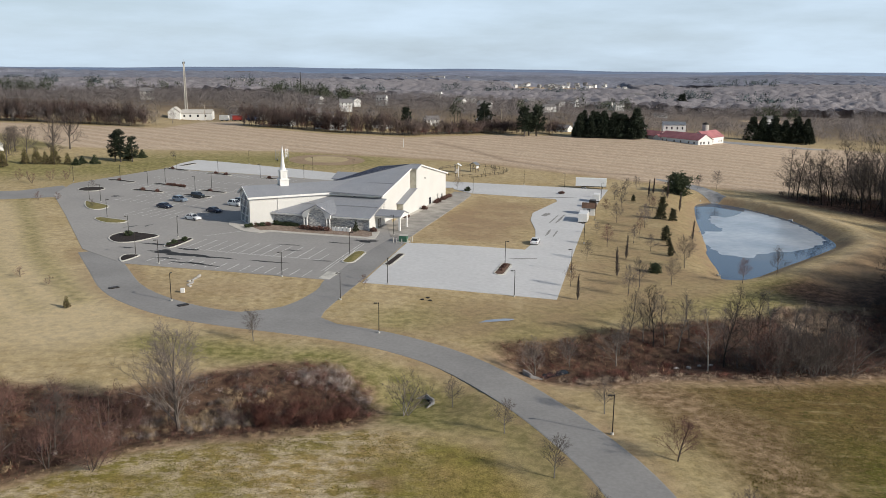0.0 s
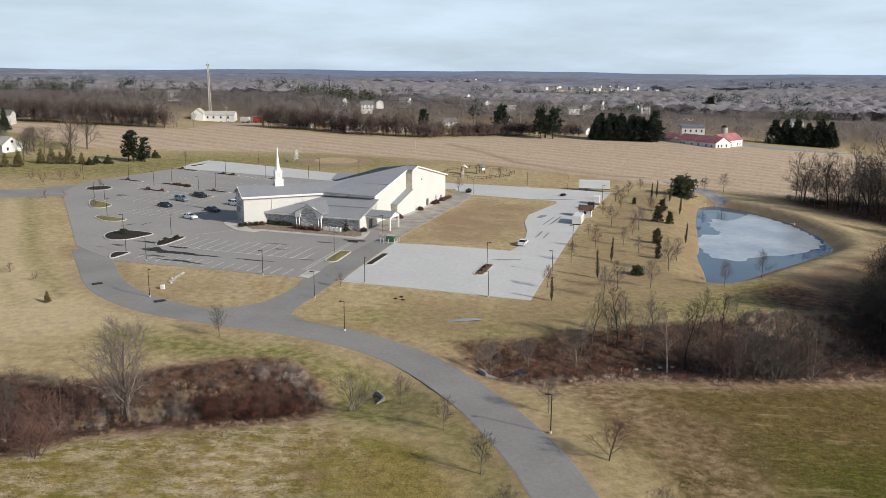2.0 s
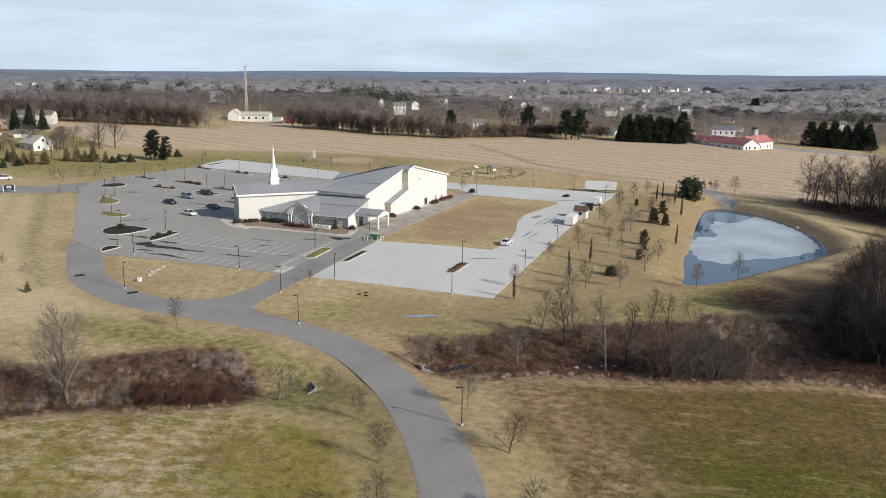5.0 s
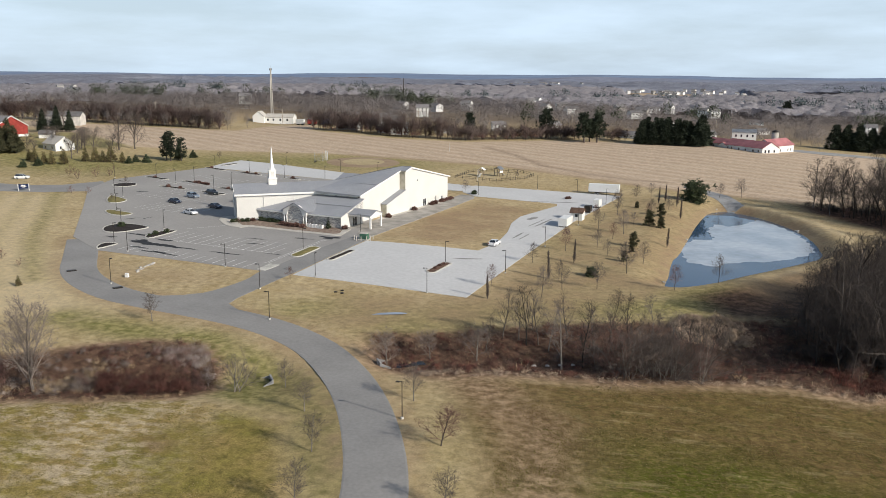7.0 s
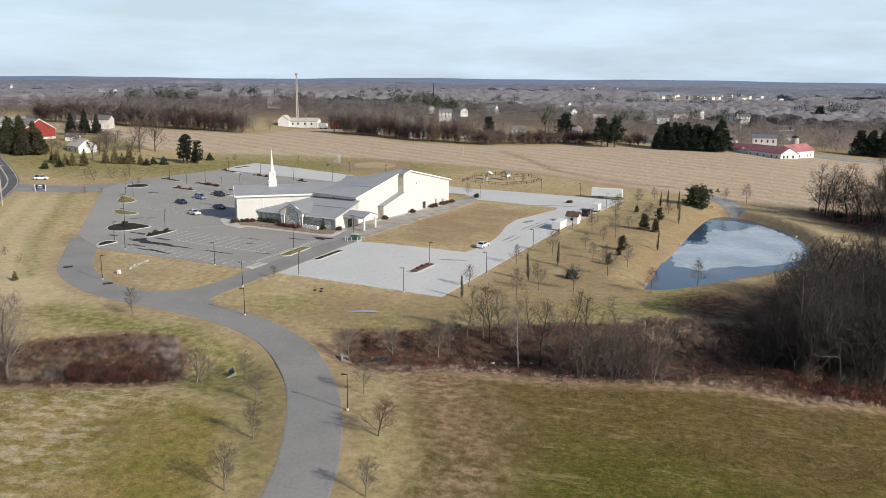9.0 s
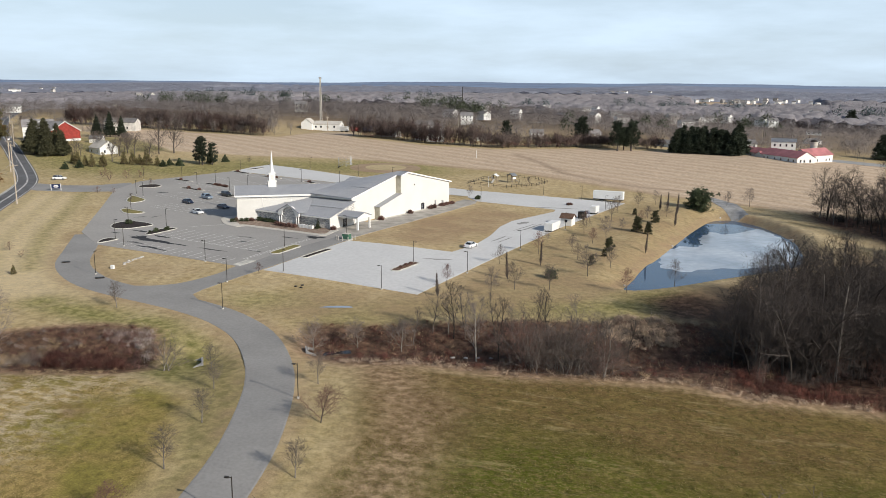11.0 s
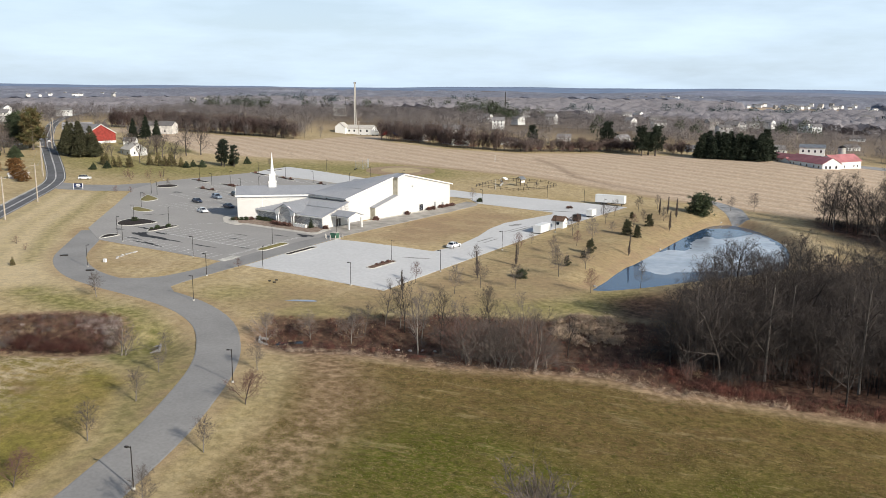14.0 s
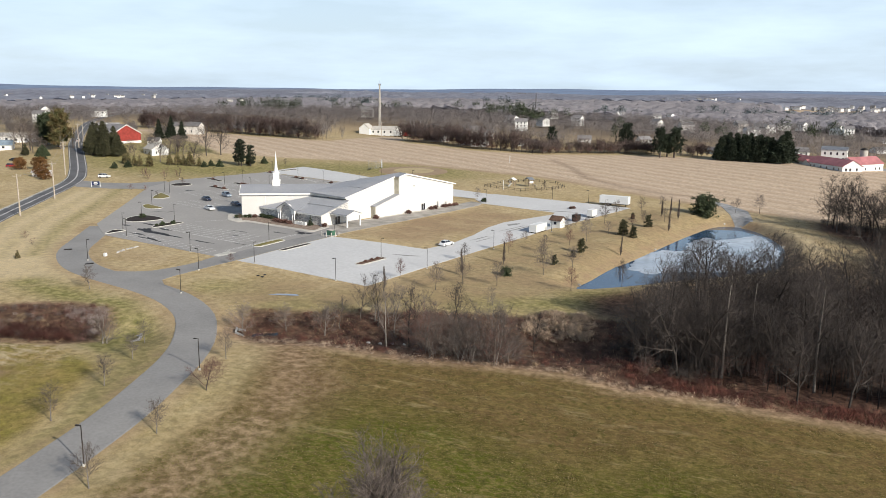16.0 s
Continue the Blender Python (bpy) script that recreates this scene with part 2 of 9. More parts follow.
M_PINE_LAWN = mat("olive_pine_needles", (0.05, 0.052, 0.026), 0.85, vary=0.25, scale=0.5, fine=4, hue2=(0.066, 0.062, 0.032), bump=0, per_island=0.45, per_object=0.2)
M_CEDAR = mat("winter_cedar", (0.165, 0.145, 0.062), 0.85, vary=0.25, scale=0.5, fine=4, hue2=(0.10, 0.07, 0.04), bump=0, per_island=0.4, per_object=0.2)
M_REED = mat("bleached_reeds", (0.47, 0.36, 0.265), 0.95, vary=0.25, scale=0.3, fine=2.0, hue2=(0.36, 0.265, 0.185), bump=0, per_island=0.45)
M_SHRUB_RED = mat("barberry_twigs", (0.10, 0.04, 0.03), 0.9, vary=0.3, fine=5, bump=0, per_island=0.4)
M_DIRT = mat("infield_dirt", (0.27, 0.19, 0.12), 0.95, vary=0.12, scale=0.15, fine=1.5, hue2=(0.33, 0.245, 0.16))
M_ROCK = mat("pale_rip_rap", (0.45, 0.43, 0.40), 0.9, vary=0.2, scale=1.5, fine=6, per_object=0.2)
M_ICE_ROCK = mat("gravel_apron", (0.33, 0.33, 0.33), 0.95, vary=0.12, scale=0.4, fine=3)
# the hills' blue is haze painted into the base colour
M_RIDGE = mat("hazed_far_hills", (0.17, 0.235, 0.35), 1.0, vary=0.12, scale=0.004, fine=0.02, hue2=(0.14, 0.17, 0.25), bump=0)


def car_paint(name, base, metal=0.3):
    m = mat(name, base, 0.28, metal, vary=0.02, bump=0, spec=0.6, hue2=base)
    m.node_tree.nodes["Principled BSDF"].inputs["Coat Weight"].default_value = 0.6
    return m


P_NAVY = car_paint("navy_car_paint", (0.012, 0.02, 0.05))
P_SILVERBLUE = car_paint("silver_blue_car_paint", (0.30, 0.36, 0.44), 0.5)
P_DARK = car_paint("charcoal_car_paint", (0.015, 0.02, 0.022))
P_WHITE = car_paint("white_car_paint", (0.75, 0.75, 0.75), 0.0)
P_SILVER = car_paint("silver_car_paint", (0.5, 0.5, 0.5), 0.5)
M_LIGHT_LENS = glass_mat("lamp_lens", (0.75, 0.75, 0.72), 0.1)
M_TAIL = glass_mat("tail_lens", (0.3, 0.01, 0.01), 0.2)
M_RIM = mat("alloy_rim", (0.45, 0.45, 0.46), 0.35, metal=0.8, vary=0.05, bump=0)
M_SIGN_BLUE = mat("navy_sign_panel", (0.015, 0.03, 0.09), 0.4, vary=0.03, bump=0)


def ground_material():
    """Winter grass, stubble, hayfield, leaf litter and bare soil, mixed by the land-cover layers of the sheet."""
    m = bpy.data.materials.new("winter_ground")
    m.use_nodes = True
    n, l = m.node_tree.nodes, m.node_tree.links
    b = n["Principled BSDF"]
    b.inputs["Roughness"].default_value = 0.97
    b.inputs["Specular IOR Level"].default_value = 0.1
    geo = n.new("ShaderNodeNewGeometry")

    def noise_tex(scale, detail=4.0, stretch=None, rough=0.55, turn=0.0):
        t = n.new("ShaderNodeTexNoise")
        t.inputs["Scale"].default_value = scale
        t.inputs["Detail"].default_value = detail
        t.inputs["Roughness"].default_value = rough
        mp = n.new("ShaderNodeMapping")
        if stretch:
            mp.inputs["Scale"].default_value = stretch
        mp.inputs["Rotation"].default_value = (0, 0, turn)
        l.new(geo.outputs["Position"], mp.inputs["Vector"])
        l.new(mp.outputs["Vector"], t.inputs["Vector"])
        return t.outputs["Fac"]

    def span(sock, a, z, lo=0.0, hi=1.0):
        r = n.new("ShaderNodeMapRange")
        r.inputs["From Min"].default_value, r.inputs["From Max"].default_value = a, z
        r.inputs["To Min"].default_value, r.inputs["To Max"].default_value = lo, hi
        l.new(sock, r.inputs["Value"])
        return r.outputs["Result"]

    def mixc(fac, a, z):
        x = n.new("ShaderNodeMixRGB")
        for key, v in (("Fac", fac), ("Color1", a), ("Color2", z)):
            if isinstance(v, tuple):
                x.inputs[key].default_value = (*v, 1)
            elif isinstance(v, float):
                x.inputs[key].default_value = v
            else:
                l.new(v, x.inputs[key])
        return x.outputs["Color"]

    def times(a, z):
        x = n.new("ShaderNodeMath")
        x.operation = "MULTIPLY"
        x.use_clamp = True
        for k, v in ((0, a), (1, z)):
            if isinstance(v, float):
                x.inputs[k].default_value = v
            else:
                l.new(v, x.inputs[k])
        return x.outputs[0]

    z1, z2 = n.new("ShaderNodeVertexColor"), n.new("ShaderNodeVertexColor")
    z1.layer_name, z2.layer_name = "cover", "cover2"
    s1, s2 = n.new("ShaderNodeSeparateColor"), n.new("ShaderNodeSeparateColor")
    l.new(z1.outputs["Color"], s1.inputs["Color"])
    l.new(z2.outputs["Color"], s2.inputs["Color"])
    broad, mid, fine, grain = noise_tex(0.028, 4), noise_tex(0.11, 5), noise_tex(0.75, 5, rough=0.65), noise_tex(5.0, 3, rough=0.7)
    # lawn: khaki, straw and a little green
    lawn = mixc(span(mid, 0.36, 0.68), (0.45, 0.355, 0.212), (0.385, 0.297, 0.165))
    lawn = mixc(times(span(broad, 0.48, 0.68), 0.4), lawn, (0.275, 0.22, 0.09))
    lawn = mixc(span(noise_tex(0.45, 6, rough=0.7), 0.48, 0.64, 0, 0.5), lawn, (0.28, 0.2, 0.09))
    lawn = mixc(span(noise_tex(1.3, 5, rough=0.7), 0.52, 0.66, 0, 0.4), lawn, (0.52, 0.41, 0.25))
    # bleached straw, unmown since autumn
    lawn = mixc(times(z2.outputs["Alpha"], span(mid, 0.25, 0.6, 0.6, 1.0)), lawn, mixc(span(fine, 0.36, 0.64), (0.56, 0.46, 0.3), (0.49, 0.385, 0.23)))
    # lush strips
    lush = mixc(span(fine, 0.4, 0.62), (0.172, 0.165, 0.054), (0.26, 0.226, 0.094))
    lawn = mixc(times(s2.outputs["Blue"], span(mid, 0.15, 0.42)), lawn, lush)
    # stubble field in faint rows
    rows = n.new("ShaderNodeTexWave")
    rows.wave_type, rows.bands_direction = "BANDS", "Y"
    rows.inputs["Scale"].default_value = 0.03
    rows.inputs["Distortion"].default_value = 0.8
    rows.inputs["Detail"].default_value = 3.0
    rows.inputs["Detail Scale"].default_value = 0.15
    rmap = n.new("ShaderNodeMapping")
    rmap.inputs["Rotation"].default_value = (0, 0, radians(33))
    l.new(geo.outputs["Position"], rmap.inputs["Vector"])
    l.new(rmap.outputs["Vector"], rows.inputs["Vector"])
    stub = mixc(span(rows.outputs["Fac"], 0.25, 0.9, 0.0, 0.9), (0.435, 0.332, 0.238), (0.505, 0.398, 0.297))
    stub = mixc(span(noise_tex(0.03, 5, (1.0, 3.2, 1.0), turn=radians(33)), 0.44, 0.68, 0, 0.6), stub, (0.5, 0.395, 0.29))
    stub = mixc(span(mid, 0.5, 0.75, 0, 0.35), stub, (0.36, 0.268, 0.18))
    col = mixc(s1.outputs["Red"], lawn, stub)
    # mown hayfield, olive with brown clumps
    sx = n.new("ShaderNodeSeparateXYZ")
    l.new(geo.outputs["Position"], sx.inputs["Vector"])
    sweep = n.new("ShaderNodeMath")
    sweep.operation = "MULTIPLY_ADD"
    l.new(noise_tex(0.045, 5, rough=0.6), sweep.inputs[0])
    sweep.inputs[1].default_value = 70.0
    l.new(sx.outputs["Y"], sweep.inputs[2])
    hay = mixc(span(sweep.outputs[0], 130.0, 112.0), (0.142, 0.094, 0.038), (0.085, 0.094, 0.012))
    hay = mixc(span(noise_tex(0.16, 5, (0.6, 1.3, 1.0), 0.65), 0.44, 0.62, 0, 0.6), hay, (0.15, 0.118, 0.036))
    hay = mixc(span(noise_tex(1.5, 6, (0.8, 1.2, 1.0), 0.75), 0.47, 0.58, 0, 0.75), hay, (0.2, 0.148, 0.058))
    hay = mixc(span(noise_tex(0.8, 6, rough=0.78), 0.52, 0.6, 0, 0.8), hay, (0.072, 0.066, 0.016))
    hay = mixc(span(noise_tex(0.3, 6, (0.35, 1.6, 1.0), 0.75, 0.12), 0.57, 0.66, 0, 0.5), hay, (0.33, 0.26, 0.14))
    hay = mixc(span(noise_tex(2.4, 4, rough=0.8), 0.62, 0.68, 0, 0.7), hay, (0.33, 0.24, 0.13))
    col = mixc(s1.outputs["Green"], col, hay)
    # west hayfield: green sward under torn mats of bleached thatch
    west = mixc(span(noise_tex(0.09, 4), 0.42, 0.6), (0.31, 0.225, 0.088), (0.222, 0.188, 0.05))
    west = mixc(span(noise_tex(0.9, 6, rough=0.78), 0.5, 0.6, 0, 0.7), west, (0.14, 0.112, 0.034))
    mats_ = times(times(span(noise_tex(0.55, 7, (0.7, 1.2, 1.0), 0.74), 0.44, 0.58), span(noise_tex(0.07, 3), 0.3, 0.5)), span(sx.outputs["X"], 1.0, -9.0))
    west = mixc(times(mats_, 0.95), west, (0.47, 0.38, 0.255))
    west = mixc(times(span(noise_tex(0.06, 4, turn=1.0), 0.56, 0.66), 0.6), west, (0.21, 0.13, 0.065))
    col = mixc(z1.outputs["Alpha"], col, west)
    # leaf litter
    lit = mixc(span(fine, 0.38, 0.62), (0.26, 0.165, 0.105), (0.4, 0.285, 0.185))
    lit = mixc(span(grain, 0.5, 0.75), lit, (0.12, 0.07, 0.045))
    col = mixc(times(s1.outputs["Blue"], span(fine, 0.2, 0.6, 0.45, 1.3)), col, lit)
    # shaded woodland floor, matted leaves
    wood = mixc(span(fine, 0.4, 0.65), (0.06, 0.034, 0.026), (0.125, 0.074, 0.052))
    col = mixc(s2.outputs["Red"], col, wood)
    # haze put into the colour: the floor fades to grey-violet far off
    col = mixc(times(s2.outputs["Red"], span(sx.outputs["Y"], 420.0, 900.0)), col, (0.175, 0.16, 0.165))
    # bare, worn patches
    bare = mixc(span(fine, 0.4, 0.65), (0.325, 0.235, 0.145), (0.265, 0.183, 0.11))
    col = mixc(times(s2.outputs["Green"], span(mid, 0.3, 0.6, 0.4, 1.2)), col, bare)
    hsv = n.new("ShaderNodeHueSaturation")
    mul = n.new("ShaderNodeMath")
    mul.operation = "MULTIPLY"
    rough_sward = n.new("ShaderNodeMath")
    rough_sward.operation = "MULTIPLY_ADD"
    sward = n.new("ShaderNodeMath")
    sward.operation = "MAXIMUM"
    l.new(s1.outputs["Green"], sward.inputs[0])
    l.new(z1.outputs["Alpha"], sward.inputs[1])
    l.new(span(grain, 0.36, 0.64, -0.24, 0.24), rough_sward.inputs[0])
    l.new(span(sward.outputs[0], 0.0, 1.0, 0.5, 1.0), rough_sward.inputs[1])
    rough_sward.inputs[2].default_value = 1.0
    l.new(rough_sward.outputs[0], mul.inputs[0])
    l.new(span(fine, 0.34, 0.66, 0.78, 1.2), mul.inputs[1])
    l.new(mul.outputs[0], hsv.inputs["Value"])
    l.new(col, hsv.inputs["Color"])
    l.new(hsv.outputs["Color"], b.inputs["Base Color"])
    bp = n.new("ShaderNodeBump")
    bp.inputs["Distance"].default_value = 0.3
    l.new(span(sward.outputs[0], 0.0, 1.0, 0.16, 0.42), bp.inputs["Strength"])
    clods = n.new("ShaderNodeMath")
    clods.operation = "ADD"
    l.new(fine, clods.inputs[0])
    l.new(noise_tex(2.6, 5, rough=0.7), clods.inputs[1])
    l.new(clods.outputs[0], bp.inputs["Height"])
    l.new(bp.outputs["Normal"], b.inputs["Normal"])
    return m


def water_material(name, ice, deep=(0.02, 0.05, 0.1)):
    """Still pond water, in part under a thin, milky skin of ice."""
    m = bpy.data.materials.new(name)
    m.use_nodes = True
    n, l = m.node_tree.nodes, m.node_tree.links
    b = n["Principled BSDF"]
    b.inputs["IOR"].default_value = 1.33
    geo = n.new("ShaderNodeNewGeometry")
    t = n.new("ShaderNodeTexNoise")
    t.inputs["Scale"].default_value = 0.028
    t.inputs["Detail"].default_value = 2.5
    t.inputs["Roughness"].default_value = 0.45
    l.new(geo.outputs["Position"], t.inputs["Vector"])
    r = n.new("ShaderNodeMapRange")
    r.inputs["From Min"].default_value, r.inputs["From Max"].default_value = 0.58, 0.6
    r.inputs["To Max"].default_value = ice * 0.25
    l.new(t.outputs["Fac"], r.inputs["Value"])
    t2 = n.new("ShaderNodeTexNoise")
    t2.inputs["Scale"].default_value = 0.25
    t2.inputs["Detail"].default_value = 5.0
    l.new(geo.outputs["Position"], t2.inputs["Vector"])
    c2 = n.new("ShaderNodeMixRGB")
    c2.inputs["Color1"].default_value = (0.15, 0.165, 0.19, 1)
    c2.inputs["Color2"].default_value = (0.22, 0.235, 0.255, 1)
    l.new(t2.outputs["Fac"], c2.inputs["Fac"])
    c = n.new("ShaderNodeMixRGB")
    c.inputs["Color1"].default_value = (*deep, 1)
    l.new(c2.outputs["Color"], c.inputs["Color2"])
    l.new(r.outputs["Result"], c.inputs["Fac"])
    l.new(c.outputs["Color"], b.inputs["Base Color"])
    rr = n.new("ShaderNodeMapRange")
    rr.inputs["To Min"].default_value, rr.inputs["To Max"].default_value = 0.03, 0.14
    l.new(r.outputs["Result"], rr.inputs["Value"])
    l.new(rr.outputs["Result"], b.inputs["Roughness"])
    return m


M_GROUND = ground_material()
# pond blue is partly the sky's reflection put into the base colour
M_WATER = water_material("pond_water", 1.0, (0.045, 0.085, 0.15))
M_STREAM = water_material("stream_water", 0.0, (0.02, 0.022, 0.022))
M_ICE = mat("milky_ice", (0.44, 0.475, 0.52), 0.16, vary=0.1, scale=0.06, fine=0.5, hue2=(0.25, 0.29, 0.345), bump=0, spec=0.5)


def see_through(m, share):
    """Lets fine twigs pass part of the light that falls on their far side."""
    n, l = m.node_tree.nodes, m.node_tree.links
    b, out = n["Principled BSDF"], n["Material Output"]
    t, mix = n.new("ShaderNodeBsdfTranslucent"), n.new("ShaderNodeMixShader")
    l.new(b.inputs["Base Color"].links[0].from_socket, t.inputs["Color"])
    mix.inputs["Fac"].default_value = share
    l.new(b.outputs["BSDF"], mix.inputs[1])
    l.new(t.outputs["BSDF"], mix.inputs[2])
    l.new(mix.outputs["Shader"], out.inputs["Surface"])


for m_ in (M_TWIG_FAR, M_HEDGE, M_TWIG_DISTANT, M_WOOD_HAZED):
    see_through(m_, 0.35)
# nearer ridge, its violet-grey also haze in the base colour
M_RIDGE_NEAR = mat("hazed_near_hills", (0.215, 0.235, 0.3), 1.0, vary=0.15, scale=0.01, fine=0.05, hue2=(0.17, 0.18, 0.23), bump=0)

# ---- mesh tools ----
class Mesh:
    """Collects faces for one mesh."""

    def __init__(self):
        self.v, self.f = [], []

    def add(self, verts, faces):
        k = len(self.v)
        self.v.extend(tuple(p) for p in verts)
        self.f.extend(tuple(i + k for i in q) for q in faces)
        return self

    def box(self, x0, x1, y0, y1, z0, z1, bevel=0.0):
        if bevel <= 0:
            return self.add([(x, y, z) for z in (z0, z1) for y in (y0, y1) for x in (x0, x1)],
                            [(0, 2, 3, 1), (4, 5, 7, 6), (0, 1, 5, 4), (2, 6, 7, 3), (0, 4, 6, 2), (1, 3, 7, 5)])
        c = bevel
        ring = [(x0 + c, y0), (x1 - c, y0), (x1, y0 + c), (x1, y1 - c), (x1 - c, y1), (x0 + c, y1), (x0, y1 - c), (x0, y0 + c)]
        inner = [(x0 + 2 * c, y0 + c), (x1 - 2 * c, y0 + c), (x1 - c, y0 + 2 * c), (x1 - c, y1 - 2 * c), (x1 - 2 * c, y1 - c), (x0 + 2 * c, y1 - c), (x0 + c, y1 - 2 * c), (x0 + c, y0 + 2 * c)]
        v = [(x, y, z0) for x, y in ring] + [(x, y, z1 - c) for x, y in ring] + [(x, y, z1) for x, y in inner]
        f = [tuple(range(7, -1, -1)), tuple(range(16, 24))]
        for a in (0, 8):
            f += [(a + i, a + (i + 1) % 8, a + 8 + (i + 1) % 8, a + 8 + i) for i in range(8)]
        return self.add(v, f)

    def prism(self, poly, z0, z1):
        """An upright prism over a counter-clockwise outline; z0, z1 numbers or functions of x, y."""
        lo = z0 if callable(z0) else (lambda x, y: z0)
        hi = z1 if callable(z1) else (lambda x, y: z1)
        k = len(poly)
        v = [(x, y, lo(x, y)) for x, y in poly] + [(x, y, hi(x, y)) for x, y in poly]
        return self.add(v, [tuple(range(k - 1, -1, -1)), tuple(range(k, 2 * k))] + [(i, (i + 1) % k, k + (i + 1) % k, k + i) for i in range(k)])

    def slab(self, corners, thick):
        """A sheet over corners given counter-clockwise from above, with thickness downward."""
        k = len(corners)
        v = list(corners) + [(x, y, z - thick) for x, y, z in corners]
        return self.add(v, [tuple(range(k)), tuple(range(2 * k - 1, k - 1, -1))] + [(i, k + i, k + (i + 1) % k, (i + 1) % k) for i in range(k)])

    def tube(self, pts, radii, sides=6, cap=True):
        pts = [Vector(p) for p in pts]
        base = len(self.v)
        ax = None
        for i, (p, r) in enumerate(zip(pts, radii)):
            d = (pts[min(i + 1, len(pts) - 1)] - pts[max(i - 1, 0)]).normalized()
            if ax is None:
                ax = d.orthogonal().normalized()
            ax = (ax - d * ax.dot(d)).normalized()
            by = d.cross(ax)
            for j in range(sides):
                a = 2 * math.pi * j / sides
                self.v.append(tuple(p + (ax * math.cos(a) + by * math.sin(a)) * r))
        for i in range(len(pts) - 1):
            for j in range(sides):
                a, b = base + i * sides, base + (i + 1) * sides
                self.f.append((a + j, a + (j + 1) % sides, b + (j + 1) % sides, b + j))
        if cap:
            self.f.append(tuple(base + j for j in range(sides - 1, -1, -1)))
            e = base + (len(pts) - 1) * sides
            self.f.append(tuple(e + j for j in range(sides)))
        return self

    def moved(self, m):
        self.v = [tuple(m @ Vector(p)) for p in self.v]
        return self

    def data(self, name, material, smooth=False):
        me = bpy.data.meshes.new(name)
        me.from_pydata(self.v, [], self.f)
        me.materials.append(material)
        if smooth:
            me.polygons.foreach_set("use_smooth", [True] * len(me.polygons))
        me.update()
        return me


def part(name, mesh, material, parent=None, label="", smooth=False, at=None):
    ob = new(name, mesh.data(name, material, smooth) if isinstance(mesh, Mesh) else mesh)
    if parent:
        ob.parent = parent
    if at is not None:
        ob.matrix_basis = at
    return tagged(ob, label)


def thing(name, label, category, m=None, group="", kind=""):
    ob = new(name)
    ob.empty_display_size = 0.3
    if m is not None:
        ob.matrix_basis = m
    return tagged(ob, label, category, group, kind)


def smooth_line(pts, step=2.0, closed=False):
    """A Catmull-Rom curve through plan points, sampled about every step metres."""
    p = [np.array(q, float) for q in pts]
    k = len(p)
    out = []
    for i in range(k if closed else k - 1):
        a, b, c, d = (p[(i + j) % k] for j in (-1, 0, 1, 2)) if closed else (p[max(i - 1, 0)], p[i], p[i + 1], p[min(i + 2, k - 1)])
        for s in np.linspace(0, 1, max(2, int(np.linalg.norm(c - b) / step) + 1))[:-1]:
            out.append(0.5 * (2 * b + (c - a) * s + (2 * a - 5 * b + 4 * c - d) * s * s + (3 * b - a - 3 * c + d) * s ** 3))
    if not closed:
        out.append(p[-1])
    return [(float(x), float(y)) for x, y in out]


def line_distance(x, y, pts):
    """The plan distance of points (arrays) from a polyline."""
    best = np.full(np.shape(x), 1e9)
    for (ax, ay), (bx, by) in zip(pts[:-1], pts[1:]):
        dx, dy = bx - ax, by - ay
        s = np.clip(((x - ax) * dx + (y - ay) * dy) / (dx * dx + dy * dy), 0, 1)
        best = np.minimum(best, np.hypot(x - ax - s * dx, y - ay - s * dy))
    return best


def inside(x, y, poly):
    """Which points (arrays) lie in a plan outline."""
    hit = np.zeros(np.shape(x), bool)
    for (ax, ay), (bx, by) in zip(poly, poly[1:] + poly[:1]):
        with np.errstate(divide="ignore", invalid="ignore"):
            hit ^= ((ay > y) != (by > y)) & (x < (bx - ax) * (y - ay) / (by - ay) + ax)
    return hit


def signed(x, y, poly):
    d = line_distance(x, y, list(poly) + [poly[0]])
    return np.where(inside(x, y, list(poly)), -d, d)


def soft(v, a, b):
    s = np.clip((v - a) / (b - a), 0, 1)
    return s * s * (3 - 2 * s)


# ---- the lie of the land ----
SHORE = [(62, 172.3), (63.5, 180), (66.5, 198), (69, 206), (74, 227), (79.5, 250), (86.5, 273.5), (92, 279), (96, 276.5), (101, 268.5), (105, 256), (107.3, 243), (106.8, 226), (104, 210.5), (98, 203), (90, 195), (80, 185.5), (70.5, 176), (66, 173)]
POND = smooth_line(SHORE, 2.0, True)
WATER_Z = -1.6
STREAM = [(-110, 78), (-70, 86), (-52, 84), (-38, 93), (-22, 97), (-8, 100), (4, 104), (13, 112), (24, 117), (42, 121), (60, 122), (78, 131), (105, 136), (150, 132), (240, 140)]
DRIVE = [(46, -280), (38, -160), (33, -90), (30, -40), (27.5, 0), (25.5, 38), (23.9, 53.7), (22.7, 62.5), (21.3, 72.8), (18.7, 82.6), (14.2, 94.6), (9.0, 104.3), (1.8, 113.6), (-7, 120.2), (-16, 124.2), (-25, 126.8), (-34, 129.2), (-43.5, 132.7), (-52, 138.4), (-59.3, 146), (-66.5, 158), (-75, 172.5)]


